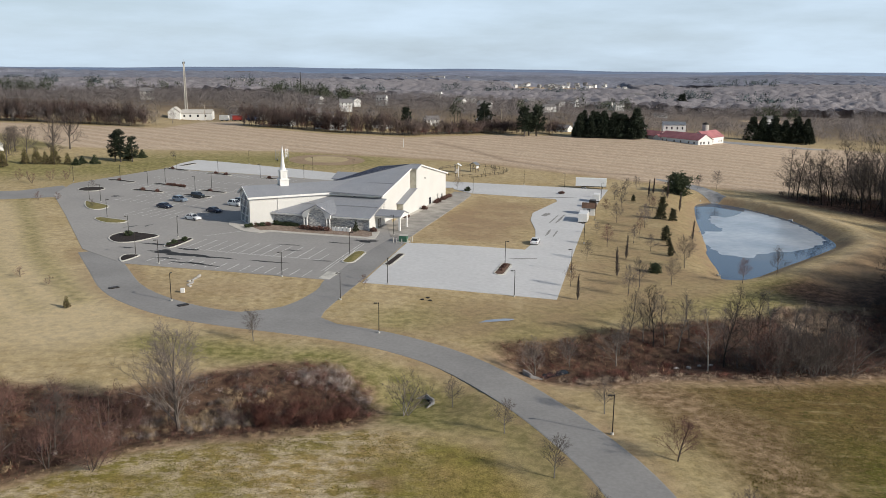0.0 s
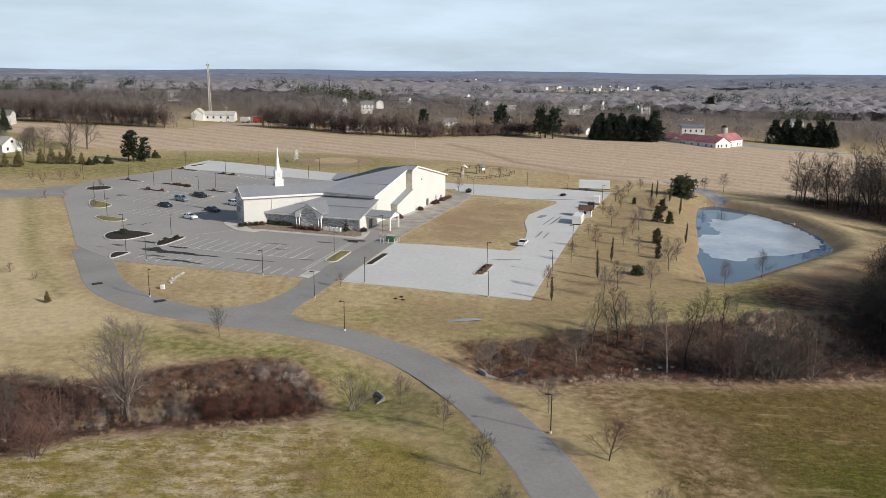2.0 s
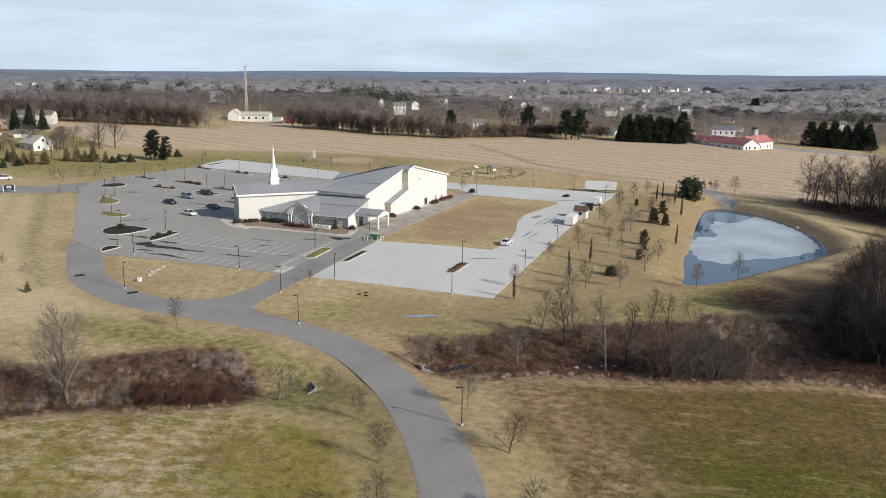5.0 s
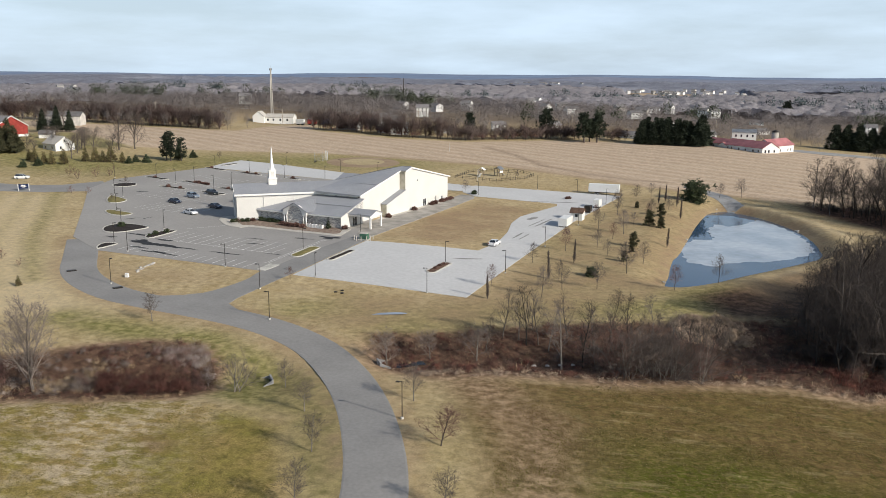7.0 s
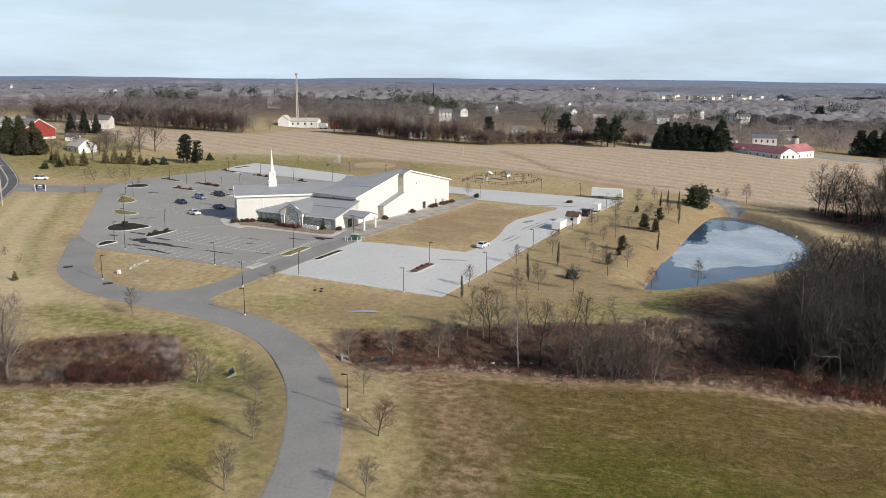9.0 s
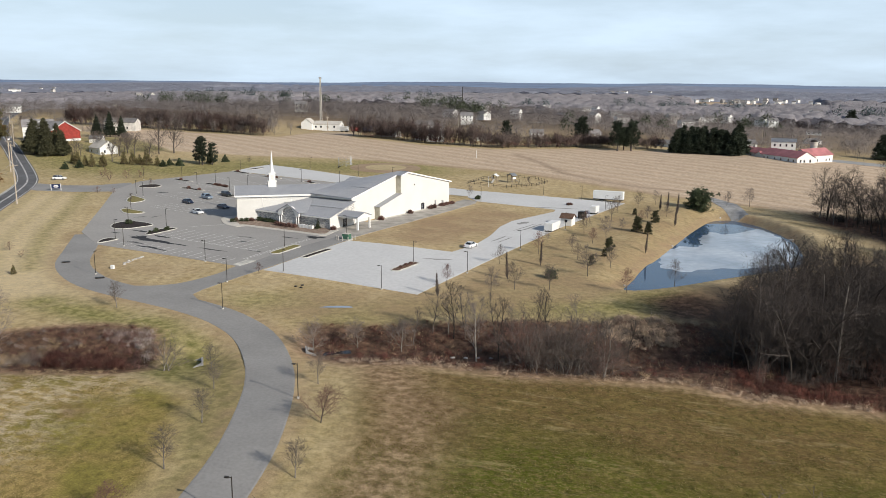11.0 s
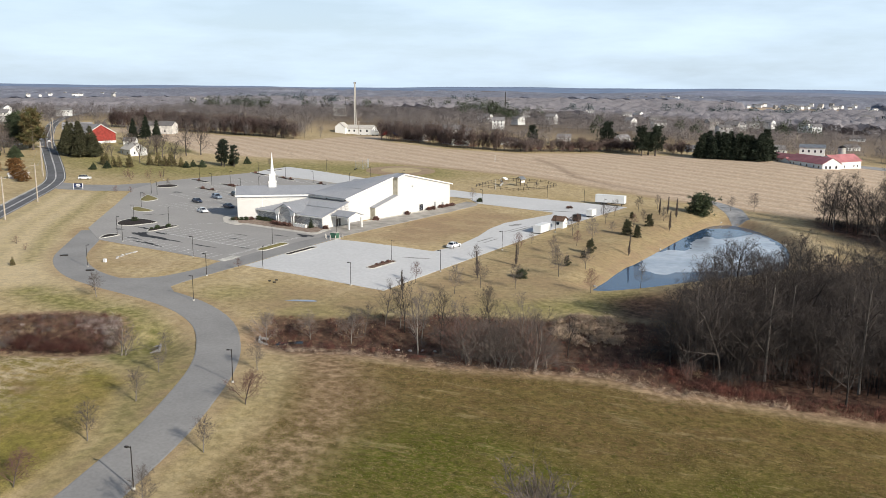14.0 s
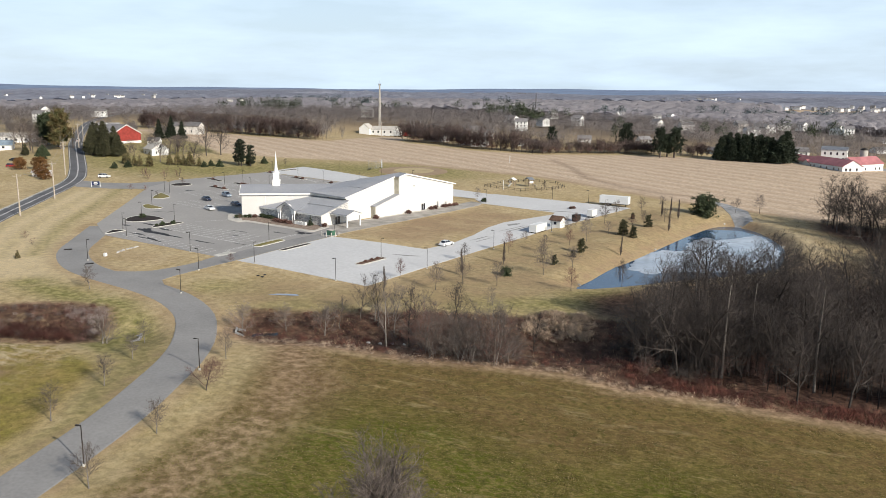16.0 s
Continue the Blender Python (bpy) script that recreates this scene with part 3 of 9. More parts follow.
def base_height(x, y):
    X, Y = np.clip(x / 100, -3, 2.6), np.clip((y - 150) / 100, -2, 4.6)
    z = 1.586 - 2.576 * X + 1.892 * Y - 0.363 * X * X - 0.197 * X * Y - 0.066 * Y * Y
    z = z + 0.9 * np.exp(-((x + 8) / 28) ** 2 - ((y - 182) / 45) ** 2) + 0.8 * np.exp(-((x - 21) ** 2 + (y - 80) ** 2) / 196)
    z = z + 2.6 * np.exp(-((x - 150) / 70) ** 2 - ((y - 455) / 60) ** 2) + 3.0 * np.exp(-((x + 215) / 55) ** 2 - ((y - 345) / 55) ** 2)
    z = z - 5.0 * np.exp(-((x + 165) / 40) ** 2 - ((y - 560) / 50) ** 2)
    far = np.hypot(x, y)
    z = z + (6.5 - z) * soft(far, 620, 1400)
    roll = 8 * np.sin(x / 330 + 1.1 + 0.7 * np.sin(y / 520)) * np.sin(y / 270 + x / 800) + 6 * np.sin(x / 190 - y / 240 + 0.6) * np.sin(y / 420 + 0.5)
    return z + 19 * soft(far, 1500, 4500) + soft(far, 750, 1500) * roll


def ground_height(x, y):
    x, y = np.asarray(x, float), np.asarray(y, float)
    z = base_height(x, y)
    near = (np.abs(x) < 320) & (y < 420)
    if not near.any():
        return z
    bank = 1 - np.exp(-(line_distance(x, y, DRIVE) / 7.0) ** 4)
    z = z - 1.7 * np.exp(-(line_distance(x, y, STREAM) / 6.5) ** 2) * bank * soft(x, -320, -150)
    sd = signed(x, y, POND)
    pool = np.where(sd < 0, WATER_Z - 0.1 - np.clip(-sd, 0, 4) * 0.4, WATER_Z - 0.1 + sd * 0.28)
    z = np.where(sd < 0, pool, np.minimum(z, pool) * (1 - soft(sd, 0, 18)) + z * soft(sd, 0, 18))
    z = z - 0.01 * np.exp(-(line_distance(x, y, DRIVE) / 3.2) ** 6)
    dam = [(74, 166), (86, 178), (99, 190), (109, 202), (114, 217), (115, 234), (112, 252), (106, 267), (100, 281)]
    return z + np.maximum(0, 0.6 - z) * np.exp(-(line_distance(x, y, dam) / 6.0) ** 2) * soft(sd, 1, 5)


def G(x, y):
    return float(ground_height(np.array([x]), np.array([y]))[0])


FIELD = [(-330, 470), (-190, 447), (-152, 446), (-145, 505), (-126, 508), (-112, 467), (-56, 442), (-19, 441), (32, 478), (73, 486), (123, 482), (260, 495), (330, 420), (240, 330), (160, 292), (117, 292), (69, 309), (40, 328), (10, 346), (-35, 354), (-70, 360), (-120, 350), (-160, 345), (-230, 400)]
HAY = [(50, -300), (38, -120), (33.5, 30), (33, 62), (32.5, 77), (32, 81.6), (28.5, 91), (26, 101), (24, 107.5), (36, 108.4), (47, 108.5), (59, 111), (72, 113.5), (81, 110.5), (98, 111), (118, 111), (170, 104), (230, 90), (330, 60), (330, -300)]
HAY_WEST = [(36, -300), (24, -120), (18, 30), (14, 66), (6, 86), (-9, 92), (-19, 88.5), (-31, 85.5), (-38, 82), (-45, 75), (-62, 66), (-120, 60), (-220, 20), (-220, -300)]
THICKET_WEST = [(-31, 107), (-24, 110.5), (-16, 110.5), (-10, 104), (-8.3, 98), (-9.5, 93), (-18.6, 89.4), (-31, 86.4), (-37, 83.2), (-45, 76), (-62, 67), (-110, 62), (-110, 96), (-62, 101), (-44, 99)]
THICKET_EAST = [(7.5, 122), (20, 126), (32, 131.5), (45, 137), (60, 141), (73, 146), (82, 147), (92, 132), (100, 115), (82, 112.5), (72, 115.5), (59, 113.5), (47, 110.5), (34, 111), (22, 107.5), (13, 110.5)]
WOODS = [(81, 118), (98, 113.5), (118, 113.5), (170, 107), (300, 110), (300, 300), (200, 296), (145, 288), (117, 290), (118, 272), (131, 248), (134, 226), (128, 208), (112, 188), (95, 176), (86, 163), (80, 148)]

# open farmland among the far woods: middle, width and depth
PALE_FARM = [(-850, 1840, 360, 170), (-207, 2168, 320, 220), (-140, 1020, 170, 110), (262, 1690, 240, 220), (300, 750, 46, 34), (900, 2100, 300, 180), (-1100, 2500, 500, 260), (560, 1000, 140, 110), (-480, 1330, 150, 90), (620, 2500, 300, 200)]
# one sheet to the horizon: close lines near the camera's subject, wide ones far off
near_x, near_y = np.arange(-170, 201, 2.0), np.arange(40, 401, 2.0)
steps = np.cumsum(np.geomspace(3, 260, 70))
xs = np.concatenate([near_x[0] - steps[::-1], near_x, near_x[-1] + steps])
ys = np.concatenate([[-4900, -2500, -1200, -600], np.arange(-300, 35, 12.0), near_y, near_y[-1] + np.cumsum(np.geomspace(3, 240, 72))])
xs = xs[np.abs(xs) < 4900]
xs = np.concatenate([[-4990], xs, [4990]])
gx, gy = np.meshgrid(xs, ys)
gz = ground_height(gx, gy)
nx, ny = len(xs), len(ys)
idx = np.arange(nx * ny).reshape(ny, nx)
quads = np.stack([idx[:-1, :-1], idx[:-1, 1:], idx[1:, 1:], idx[1:, :-1]], -1).reshape(-1, 4)
ground_mesh = bpy.data.meshes.new("ground")
ground_mesh.from_pydata(np.stack([gx, gy, gz], -1).reshape(-1, 3).tolist(), [], quads.tolist())
ground_mesh.polygons.foreach_set("use_smooth", [True] * len(ground_mesh.polygons))
ground_mesh.materials.append(M_GROUND)


def edge(poly, width):
    return soft(-signed(gx, gy, poly), -width / 2, width / 2)


stubble = edge(FIELD, 5)
for fx, fy, fw, fd in PALE_FARM:
    stubble = np.maximum(stubble, (np.abs(gx - fx) < fw / 2) * (np.abs(gy - fy) < fd / 2))
hay = edge(HAY, 4)
west_hay = edge(HAY_WEST, 4)
fringe = np.exp(-(np.minimum(np.abs(signed(gx, gy, THICKET_EAST)), np.abs(signed(gx, gy, WOODS))) / 3.0) ** 2) * soft(-gy, -122, -114)
fringe = np.maximum(fringe, np.exp(-(np.abs(signed(gx, gy, THICKET_WEST)) / 1.2) ** 2) * 0.9)
fan = np.exp(-(line_distance(gx, gy, [(26, 107), (32, 100), (37, 92), (38, 80), (38.5, 62), (39, 45)]) / 6.0) ** 2) * 0.58
litter = np.clip(np.maximum.reduce([fringe, fan]), 0, 1)
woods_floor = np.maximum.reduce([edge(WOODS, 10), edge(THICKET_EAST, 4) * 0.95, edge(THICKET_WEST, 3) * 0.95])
# brown slope below the pond, darkened further for the wood's shade
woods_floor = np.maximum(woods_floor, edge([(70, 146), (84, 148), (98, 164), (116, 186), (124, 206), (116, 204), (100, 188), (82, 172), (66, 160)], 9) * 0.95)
woods_floor = np.maximum(woods_floor, np.exp(-(line_distance(gx, gy, [(-4.0, 422.8), (12.9, 393.0), (29.1, 355.1), (48.0, 336.7), (64.5, 326.5), (77.5, 326.1)]) / 1.9) ** 2) * 0.42)     # dark ruts along the field
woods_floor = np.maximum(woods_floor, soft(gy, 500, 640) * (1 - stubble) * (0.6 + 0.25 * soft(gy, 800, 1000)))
bare = np.exp(-((gx - 10) / 12) ** 2 - ((gy - 222) / 10) ** 2) * 0.8 + edge([(-5, 193), (15, 190), (22, 205), (30, 245), (12, 255)], 12) * 0.8
bare = np.maximum(bare, np.exp(-((line_distance(gx, gy, [(-62, 146), (-50, 148), (-33, 146)])) / 5) ** 2) * 0.35)
bare = np.maximum(bare, np.exp(-(line_distance(gx, gy, [(82, 168), (97, 180), (112, 196), (121, 214)]) / 6) ** 2) * 0.85)
bare = np.maximum(bare, np.exp(-((np.abs(signed(gx, gy, POND)) - 2.0) / 2.6) ** 2) * 0.95)
bare = np.maximum(bare, np.exp(-(line_distance(gx, gy, [(-60, 360), (-35, 356), (10, 347.5), (40, 329.5), (69, 310.5), (117, 293.5), (160, 294)]) / 2.2) ** 2) * 0.75)
bare = np.maximum(bare, np.exp(-((line_distance(gx, gy, smooth_line(DRIVE, 6.0)) - 4.2) / 1.3) ** 2) * 0.7)
lush = np.exp(-(line_distance(gx, gy, [(-6, 131), (10, 133), (24, 133), (40, 147)]) / 7) ** 2) * 0.65
lush = np.maximum(lush, np.exp(-(line_distance(gx, gy, [(-44, 118), (-30, 114), (-16, 113), (-5, 99)]) / 4.5) ** 2))
lush = np.maximum(lush, np.exp(-(line_distance(gx, gy, [(-185, 300), (-150, 285), (-118, 292), (-105, 318), (-40, 335)]) / 26) ** 2) * 0.85)
lush = np.maximum(lush, edge([(-14, 128), (8, 126), (40, 140), (62, 168), (66, 200), (78, 250), (86, 280), (60, 282), (44, 228), (34, 190), (28, 142), (-8, 135)], 8) * 0.4)
bare = np.maximum(bare, edge([(-4, 126), (8, 124), (40, 138), (62, 160), (70, 200), (80, 250), (84, 280), (62, 282), (46, 228), (34, 188), (24, 150), (0, 140)], 10) * 0.6)
lush = np.maximum(lush, edge([(-8, 94), (6, 88), (14, 68), (19, 50), (19.5, 72), (14, 90), (6, 102), (-8, 112), (-12, 104)], 4) * 0.95)
bare = np.maximum(bare, edge([(2, 90), (10, 80), (16, 60), (19, 40), (20.5, 60), (17, 84), (9, 100), (-2, 110)], 6) * 0.35)
lush = np.maximum(lush, edge([(-260, 330), (-170, 318), (-160, 352), (-215, 395)], 12) * 0.7)
lush = np.maximum(lush, np.exp(-(line_distance(gx, gy, [(12, 128), (24, 137), (40, 144), (58, 151), (74, 160)]) / 8) ** 2) * 0.85)
lush = np.maximum(lush, np.exp(-(line_distance(gx, gy, [(62, 160), (80, 166), (95, 172)]) / 6) ** 2) * 0.8)
lush = np.maximum(lush, np.exp(-(line_distance(gx, gy, [(25, 104), (27, 92), (28.5, 78), (29, 60), (29, 40)]) / 5) ** 2) * 0.35)
straw = edge([(-66, 150), (-84, 168), (-104, 204), (-118, 226), (-134, 222), (-122, 196), (-104, 160), (-84, 126), (-60, 112), (-40, 122), (-50, 134)], 14) * 0.85
straw = np.maximum(straw, np.exp(-(line_distance(gx, gy, [(74, 166), (86, 178), (99, 190), (110, 202), (115, 217), (116, 234), (113, 252), (107, 267), (100, 282), (92, 291)]) / 1.8) ** 2) * 0.9)
for off_, wide_, much_ in ((7.0, 2.2, 0.6), (15.0, 1.6, 0.3), (23.0, 1.8, 0.35)):     # mown bands beside the car park
    lush = np.maximum(lush, np.exp(-((line_distance(gx, gy, [(-60 - off_ * 0.5, 143 - off_ * 0.8), (-69 - off_ * 0.9, 157 - off_ * 0.5), (-81 - off_ * 0.88, 174 - off_ * 0.5), (-100 - off_ * 0.88, 209 - off_ * 0.5), (-114 - off_ * 0.88, 233 - off_ * 0.5)]) / wide_) ** 2)) * much_)
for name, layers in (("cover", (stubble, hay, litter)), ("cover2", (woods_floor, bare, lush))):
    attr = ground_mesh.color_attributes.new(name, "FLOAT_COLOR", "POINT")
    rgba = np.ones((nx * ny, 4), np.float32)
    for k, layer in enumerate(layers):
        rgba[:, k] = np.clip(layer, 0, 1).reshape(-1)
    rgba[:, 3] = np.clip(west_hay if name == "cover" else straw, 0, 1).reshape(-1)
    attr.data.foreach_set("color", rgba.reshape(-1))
ground = tagged(new("ground", ground_mesh), "winter grass, stubble field and olive hayfield over rolling land", "ground", kind="structure")


# ---- paving ----
def drape(poly, lift, cell=7.0, height=base_height):
    """A plan outline laid over the land as a thin sheet with a turned-down edge."""
    bm = bmesh.new()
    bm.faces.new([bm.verts.new((x, y, 0)) for x, y in poly])
    px, py = [p[0] for p in poly], [p[1] for p in poly]
    for lo, hi, axis in ((min(px), max(px), 0), (min(py), max(py), 1)):
        c = math.floor(lo / cell) * cell + cell
        while c < hi:
            co, no = ((c, 0, 0), (1, 0, 0)) if axis == 0 else ((0, c, 0), (0, 1, 0))
            bmesh.ops.bisect_plane(bm, geom=bm.verts[:] + bm.edges[:] + bm.faces[:], plane_co=co, plane_no=no)
            c += cell
    bmesh.ops.recalc_face_normals(bm, faces=bm.faces[:])
    if bm.faces and sum(f.normal.z for f in bm.faces) < 0:
        bmesh.ops.reverse_faces(bm, faces=bm.faces[:])
    rim = [e for e in bm.edges if e.is_boundary]
    ext = bmesh.ops.extrude_edge_only(bm, edges=rim)
    low = {v for v in ext["geom"] if isinstance(v, bmesh.types.BMVert)}
    bm.verts.ensure_lookup_table()
    co = np.array([(v.co.x, v.co.y) for v in bm.verts])
    z = height(co[:, 0], co[:, 1])
    for v, h in zip(bm.verts, z):
        v.co.z = h + (lift if v not in low else -0.35)
    return bm


def paved(name, poly, lift, material, label, category, cell=7.0, parent=None, height=base_height):
    bm = drape(poly, lift, cell, height)
    me = bpy.data.meshes.new(name)
    bm.to_mesh(me)
    bm.free()
    me.materials.append(material)
    ob = new(name, me)
    if parent:
        ob.parent = parent
        return tagged(ob, label)
    return tagged(ob, label, category, kind="structure")


def band(pts, width, step=3.0):
    """The outline of a strip of even width along a plan curve."""
    c = smooth_line(pts, step)
    left, right = [], []
    for i, (x, y) in enumerate(c):
        ax, ay = c[max(i - 1, 0)]
        bx, by = c[min(i + 1, len(c) - 1)]
        d = math.hypot(bx - ax, by - ay)
        nx_, ny_ = -(by - ay) / d * width / 2, (bx - ax) / d * width / 2
        left.append((x + nx_, y + ny_))
        right.append((x - nx_, y - ny_))
    return left, right


def strip(name, pts, width, lift, material, label, category, step=3.0, parent=None):
    left, right = band(pts, width, step)
    m = Mesh()
    across = 6 if width > 3 else 1
    k = len(left)
    top = []
    for c in range(across + 1):
        u = (c / across if across == 1 else (0, 0.03, 0.25, 0.5, 0.75, 0.97, 1)[c])
        for (ax, ay), (bx, by) in zip(left, right):
            x, y = ax + (bx - ax) * u, ay + (by - ay) * u
            top.append((x, y, float(base_height(x, y)) + (0.006 if c in (0, across) and width > 3 else lift)))
    n = len(top)
    low = [(x, y, z - 0.4) for x, y, z in top[:k] + top[-k:]]
    f = []
    for i in range(k - 1):
        f += [(c * k + i, (c + 1) * k + i, (c + 1) * k + i + 1, c * k + i + 1) for c in range(across)]
        f += [(n + i, i, i + 1, n + i + 1), (across * k + i, n + k + i, n + k + i + 1, across * k + i + 1)]
    m.add(top + low, f)
    ob = part(name, m, material, parent)
    return tagged(ob, label, "" if parent else category, kind="" if parent else "structure")


parking_lot = paved("parking_lot", [(-65.5, 162.8), (-78.6, 174.0), (-98, 209), (-114.5, 238), (-118, 258), (-101, 296.5), (-43.7, 281.8), (-20, 276), (-12, 262), (-14, 226), (-11.9, 190.5), (-17.6, 172), (-22.2, 153.4), (-40.8, 157.9)],
                    0.06, M_ASPHALT, "faded grey asphalt car park with worn bay lines", "parking lot")
strip("driveway", DRIVE, 7.2, 0.035, M_DRIVE, "curving grey asphalt entrance drive across the grass", "driveway")
paved("driveway_fork", smooth_line([(-22.4, 155), (-23.3, 146.3), (-27.5, 136.6), (-34, 133.2), (-40, 132), (-30, 127.6), (-16, 124), (-9, 122.6), (-17.2, 128.3), (-20.2, 131.2), (-20, 134.6), (-17.3, 146.5), (-14.8, 156), (-11.2, 172), (-8.6, 185), (-7.9, 189.5), (-12, 191.5), (-17, 176)], 2.5, True),
      0.05, M_DRIVE, "asphalt drive from the fork up to the church entrance", "driveway")
paved("driveway_link", [(-112.5, 234), (-124, 228.5), (-138, 226.5), (-149, 232), (-155, 242), (-150, 240.5), (-138, 239), (-127, 243), (-119, 254), (-116, 250)], 0.04, M_DRIVE, "asphalt link from the car park to the public road", "driveway")
gravel_lot = paved("gravel_lot", [(-15.2, 151.9), (21.6, 146.2), (33, 194), (41.8, 230), (58.2, 283.2), (43, 284.6), (6.5, 287.5), (3.0, 281), (4.0, 271.5), (9, 264.3), (24, 261.5), (36.5, 259.2), (36.6, 255), (31.5, 244), (26.4, 233), (24.6, 222), (24.5, 209), (23.0, 195), (19.4, 184.9), (7.4, 185.3), (-8.0, 185.3)],
      0.085, M_CONCRETE, "pale grey gravel overflow car park beside the lawn", "parking lot")
paved("gravel_lot_north", [(-100.4, 297.6), (-44, 282.4), (-18, 275.5), (3.2, 273.5), (6.0, 286.5), (-37.5, 298), (-84, 318), (-97, 322), (-100, 310)], 0.09, M_CONCRETE, "pale grey gravel overflow car park behind the church", "parking lot")
paved("entrance_apron", [(-24.0, 154.3), (-21.8, 153.6), (-20.4, 158.7), (-22.9, 159.3)], 0.10, M_CURB, "pale concrete apron slab at the drive", "pavement", 3)
PUBLIC = [(-60, 62), (-84, 118), (-98, 146), (-113, 171.5), (-129, 200.5), (-150, 236.5), (-172.5, 262.5), (-214, 304), (-256, 346), (-330, 425), (-420, 530), (-560, 720)]
road = strip("road", PUBLIC, 7.4, 0.05, M_ROAD, "two-lane grey asphalt public road with pale edge lines", "road", 4)
for off, wid in ((-3.2, 0.16), (3.2, 0.16), (-0.14, 0.12), (0.14, 0.12)):
    left, right = band(PUBLIC, 2 * abs(off), 4)
    strip("lane_line", (left if off > 0 else right)[::2], wid + 0.03, 0.054 + 0.004, M_LINE, "", "", 4, road)
strip("road_shoulder", [(p[0] - 4.6, p[1] + 2.0) for p in PUBLIC[2:9]], 2.2, 0.03, M_WALK, "pale gravel shoulder along the public road", "road shoulder", 4)
paved("farm_drive", [(158, 470), (176, 462), (214, 470), (230, 482), (200, 486), (172, 490), (160, 492)], 0.06, M_ICE_ROCK, "gravel yard beside the red-roofed farm", "driveway")
paved("pond_inlet_apron", [(94, 277), (99, 281), (97, 300), (90, 312), (84, 318), (83, 314), (88, 305), (91, 290)], 0.06, M_ICE_ROCK, "grey stone-lined inlet channel above the pond", "channel", 2, height=ground_height)


def flat(name, poly, z, material, label, category):
    m = Mesh()
    k = len(poly)
    m.add([(x, y, z) for x, y in poly], [tuple(range(k))])
    return tagged(part(name, m, material), label, category, kind="structure")


rim = smooth_line(SHORE, 1.2, True)
cxp, cyp = sum(p[0] for p in rim) / len(rim), sum(p[1] for p in rim) / len(rim)
flat("pond_water", [(cxp + (x - cxp) * 1.03, cyp + (y - cyp) * 1.02) for x, y in rim[::-1]], WATER_Z, M_WATER, "still pond, partly skinned with pale ice", "pond")
ICE_EDGE = [(69.9, 211.7), (69.9, 199.5), (72.6, 196.3), (76, 195.2), (81.8, 200.1), (88.9, 202.2), (95, 206), (103.6, 215.5), (105.8, 226), (106.2, 242), (104, 254.2), (100.2, 265), (97.2, 260.3), (89.8, 251.7), (85.6, 253.8), (81.3, 242.4), (81.1, 230.2), (75, 227.1), (71.6, 219.5)]
ice = []
for k, (x, y) in enumerate(smooth_line(ICE_EDGE, 0.8, True)[::-1]):
    ice.append((x + 0.35 * math.sin(k * 0.9) + 0.2 * math.sin(k * 2.3), y + 0.5 * math.sin(k * 0.7 + 1)))
flat("pond_ice", ice, WATER_Z + 0.012, M_ICE, "milky grey skin of ice on the pond", "ice")
for poly, lab in (([(3.8, 130.9), (8, 131.7), (12.6, 133.0), (11.2, 133.8), (8, 132.9), (5.4, 132.1)], "shallow puddle lying in the lawn"),):
    m = Mesh()
    ring_ = smooth_line(poly, 0.6, True)
    m.add([(x, y, sum(G(a, b) for a, b in poly) / len(poly) + 0.03) for x, y in ring_], [tuple(range(len(ring_)))])
    # pale ice colour stands in for sky mirrored in the puddle
    tagged(part("puddle", m, M_ICE), lab, "puddle", kind="structure")
for pts, wid in (([(-43.6, 82.8), (-45.6, 86), (-46.4, 88.5), (-48.7, 91.4)], 1.1), ([(-41.5, 92.5), (-40.6, 94.5), (-41, 96.5)], 0.9), ([(14.4, 112.2), (16.5, 113.6), (19, 115)], 1.7)):
    left, right = band(pts, wid, 0.8)
    m = Mesh()
    zz = min(G(x, y) for x, y in smooth_line(pts, 1.0)) + 0.16
    k = len(left)
    m.add([(x, y, zz) for x, y in left + right], [(i, k + i, k + i + 1, i + 1) for i in range(k - 1)])
    tagged(part("stream_water", m, M_STREAM), "narrow open stretch of stream among brambles", "stream", kind="structure")
paved("infield", [(-47.5 + 15.5 * math.cos(t), 335.5 + 17 * math.sin(t)) for t in np.linspace(0, 2 * math.pi, 41)[:-1]], 0.05, M_DIRT, "bare brown dirt infield of a ball field", "ball field", 5)
paved("infield_grass", [(-47.8 + 9.0 * math.cos(t), 337 + 10 * math.sin(t)) for t in np.linspace(0, 2 * math.pi, 33)[:-1]], 0.054, M_TURF_DRY, "dry turf inside the dirt infield", "ball field", 5)

# ---- the church ----
FLOOR = 3.7
CH = thing("church", "cream stucco church with grey metal roofs, stone front and white steeple", "church", pose(-15.0, 207.4, FLOOR, 0, 0, -17))
S2 = math.sqrt(0.5)


def rot_plan(o, a, pts):
    c, s = math.cos(a), math.sin(a)
    return [(o[0] + c * x - s * y, o[1] + s * x + c * y) for x, y in pts]


def seams(lines, w=0.09, h=0.07):
    """Raised standing seams: one slim rib for each (start, end) on a roof."""
    m = Mesh()
    for a, b in lines:
        a, b = Vector(a), Vector(b)
        d = (b - a).normalized()
        s = d.cross(Vector((0, 0, 1))).normalized() * w / 2
        up = Vector((0, 0, h))
        v = [a - s, a + s, b + s, b - s]
        m.add(v + [p + up for p in v], [(4, 5, 6, 7), (0, 1, 5, 4), (1, 2, 6, 5), (2, 3, 7, 6), (3, 0, 4, 7)])
    return m


# main hall: hipped at the west, gabled at the east
EAVE, RIDGE = 7.4, 12.75
VM = 25.75
hall = Mesh()
hall.prism([(-21.2, 0.5), (-0.6, 0.5), (-0.6, 51.0), (-21.2, 51.0)], -0.6, EAVE)
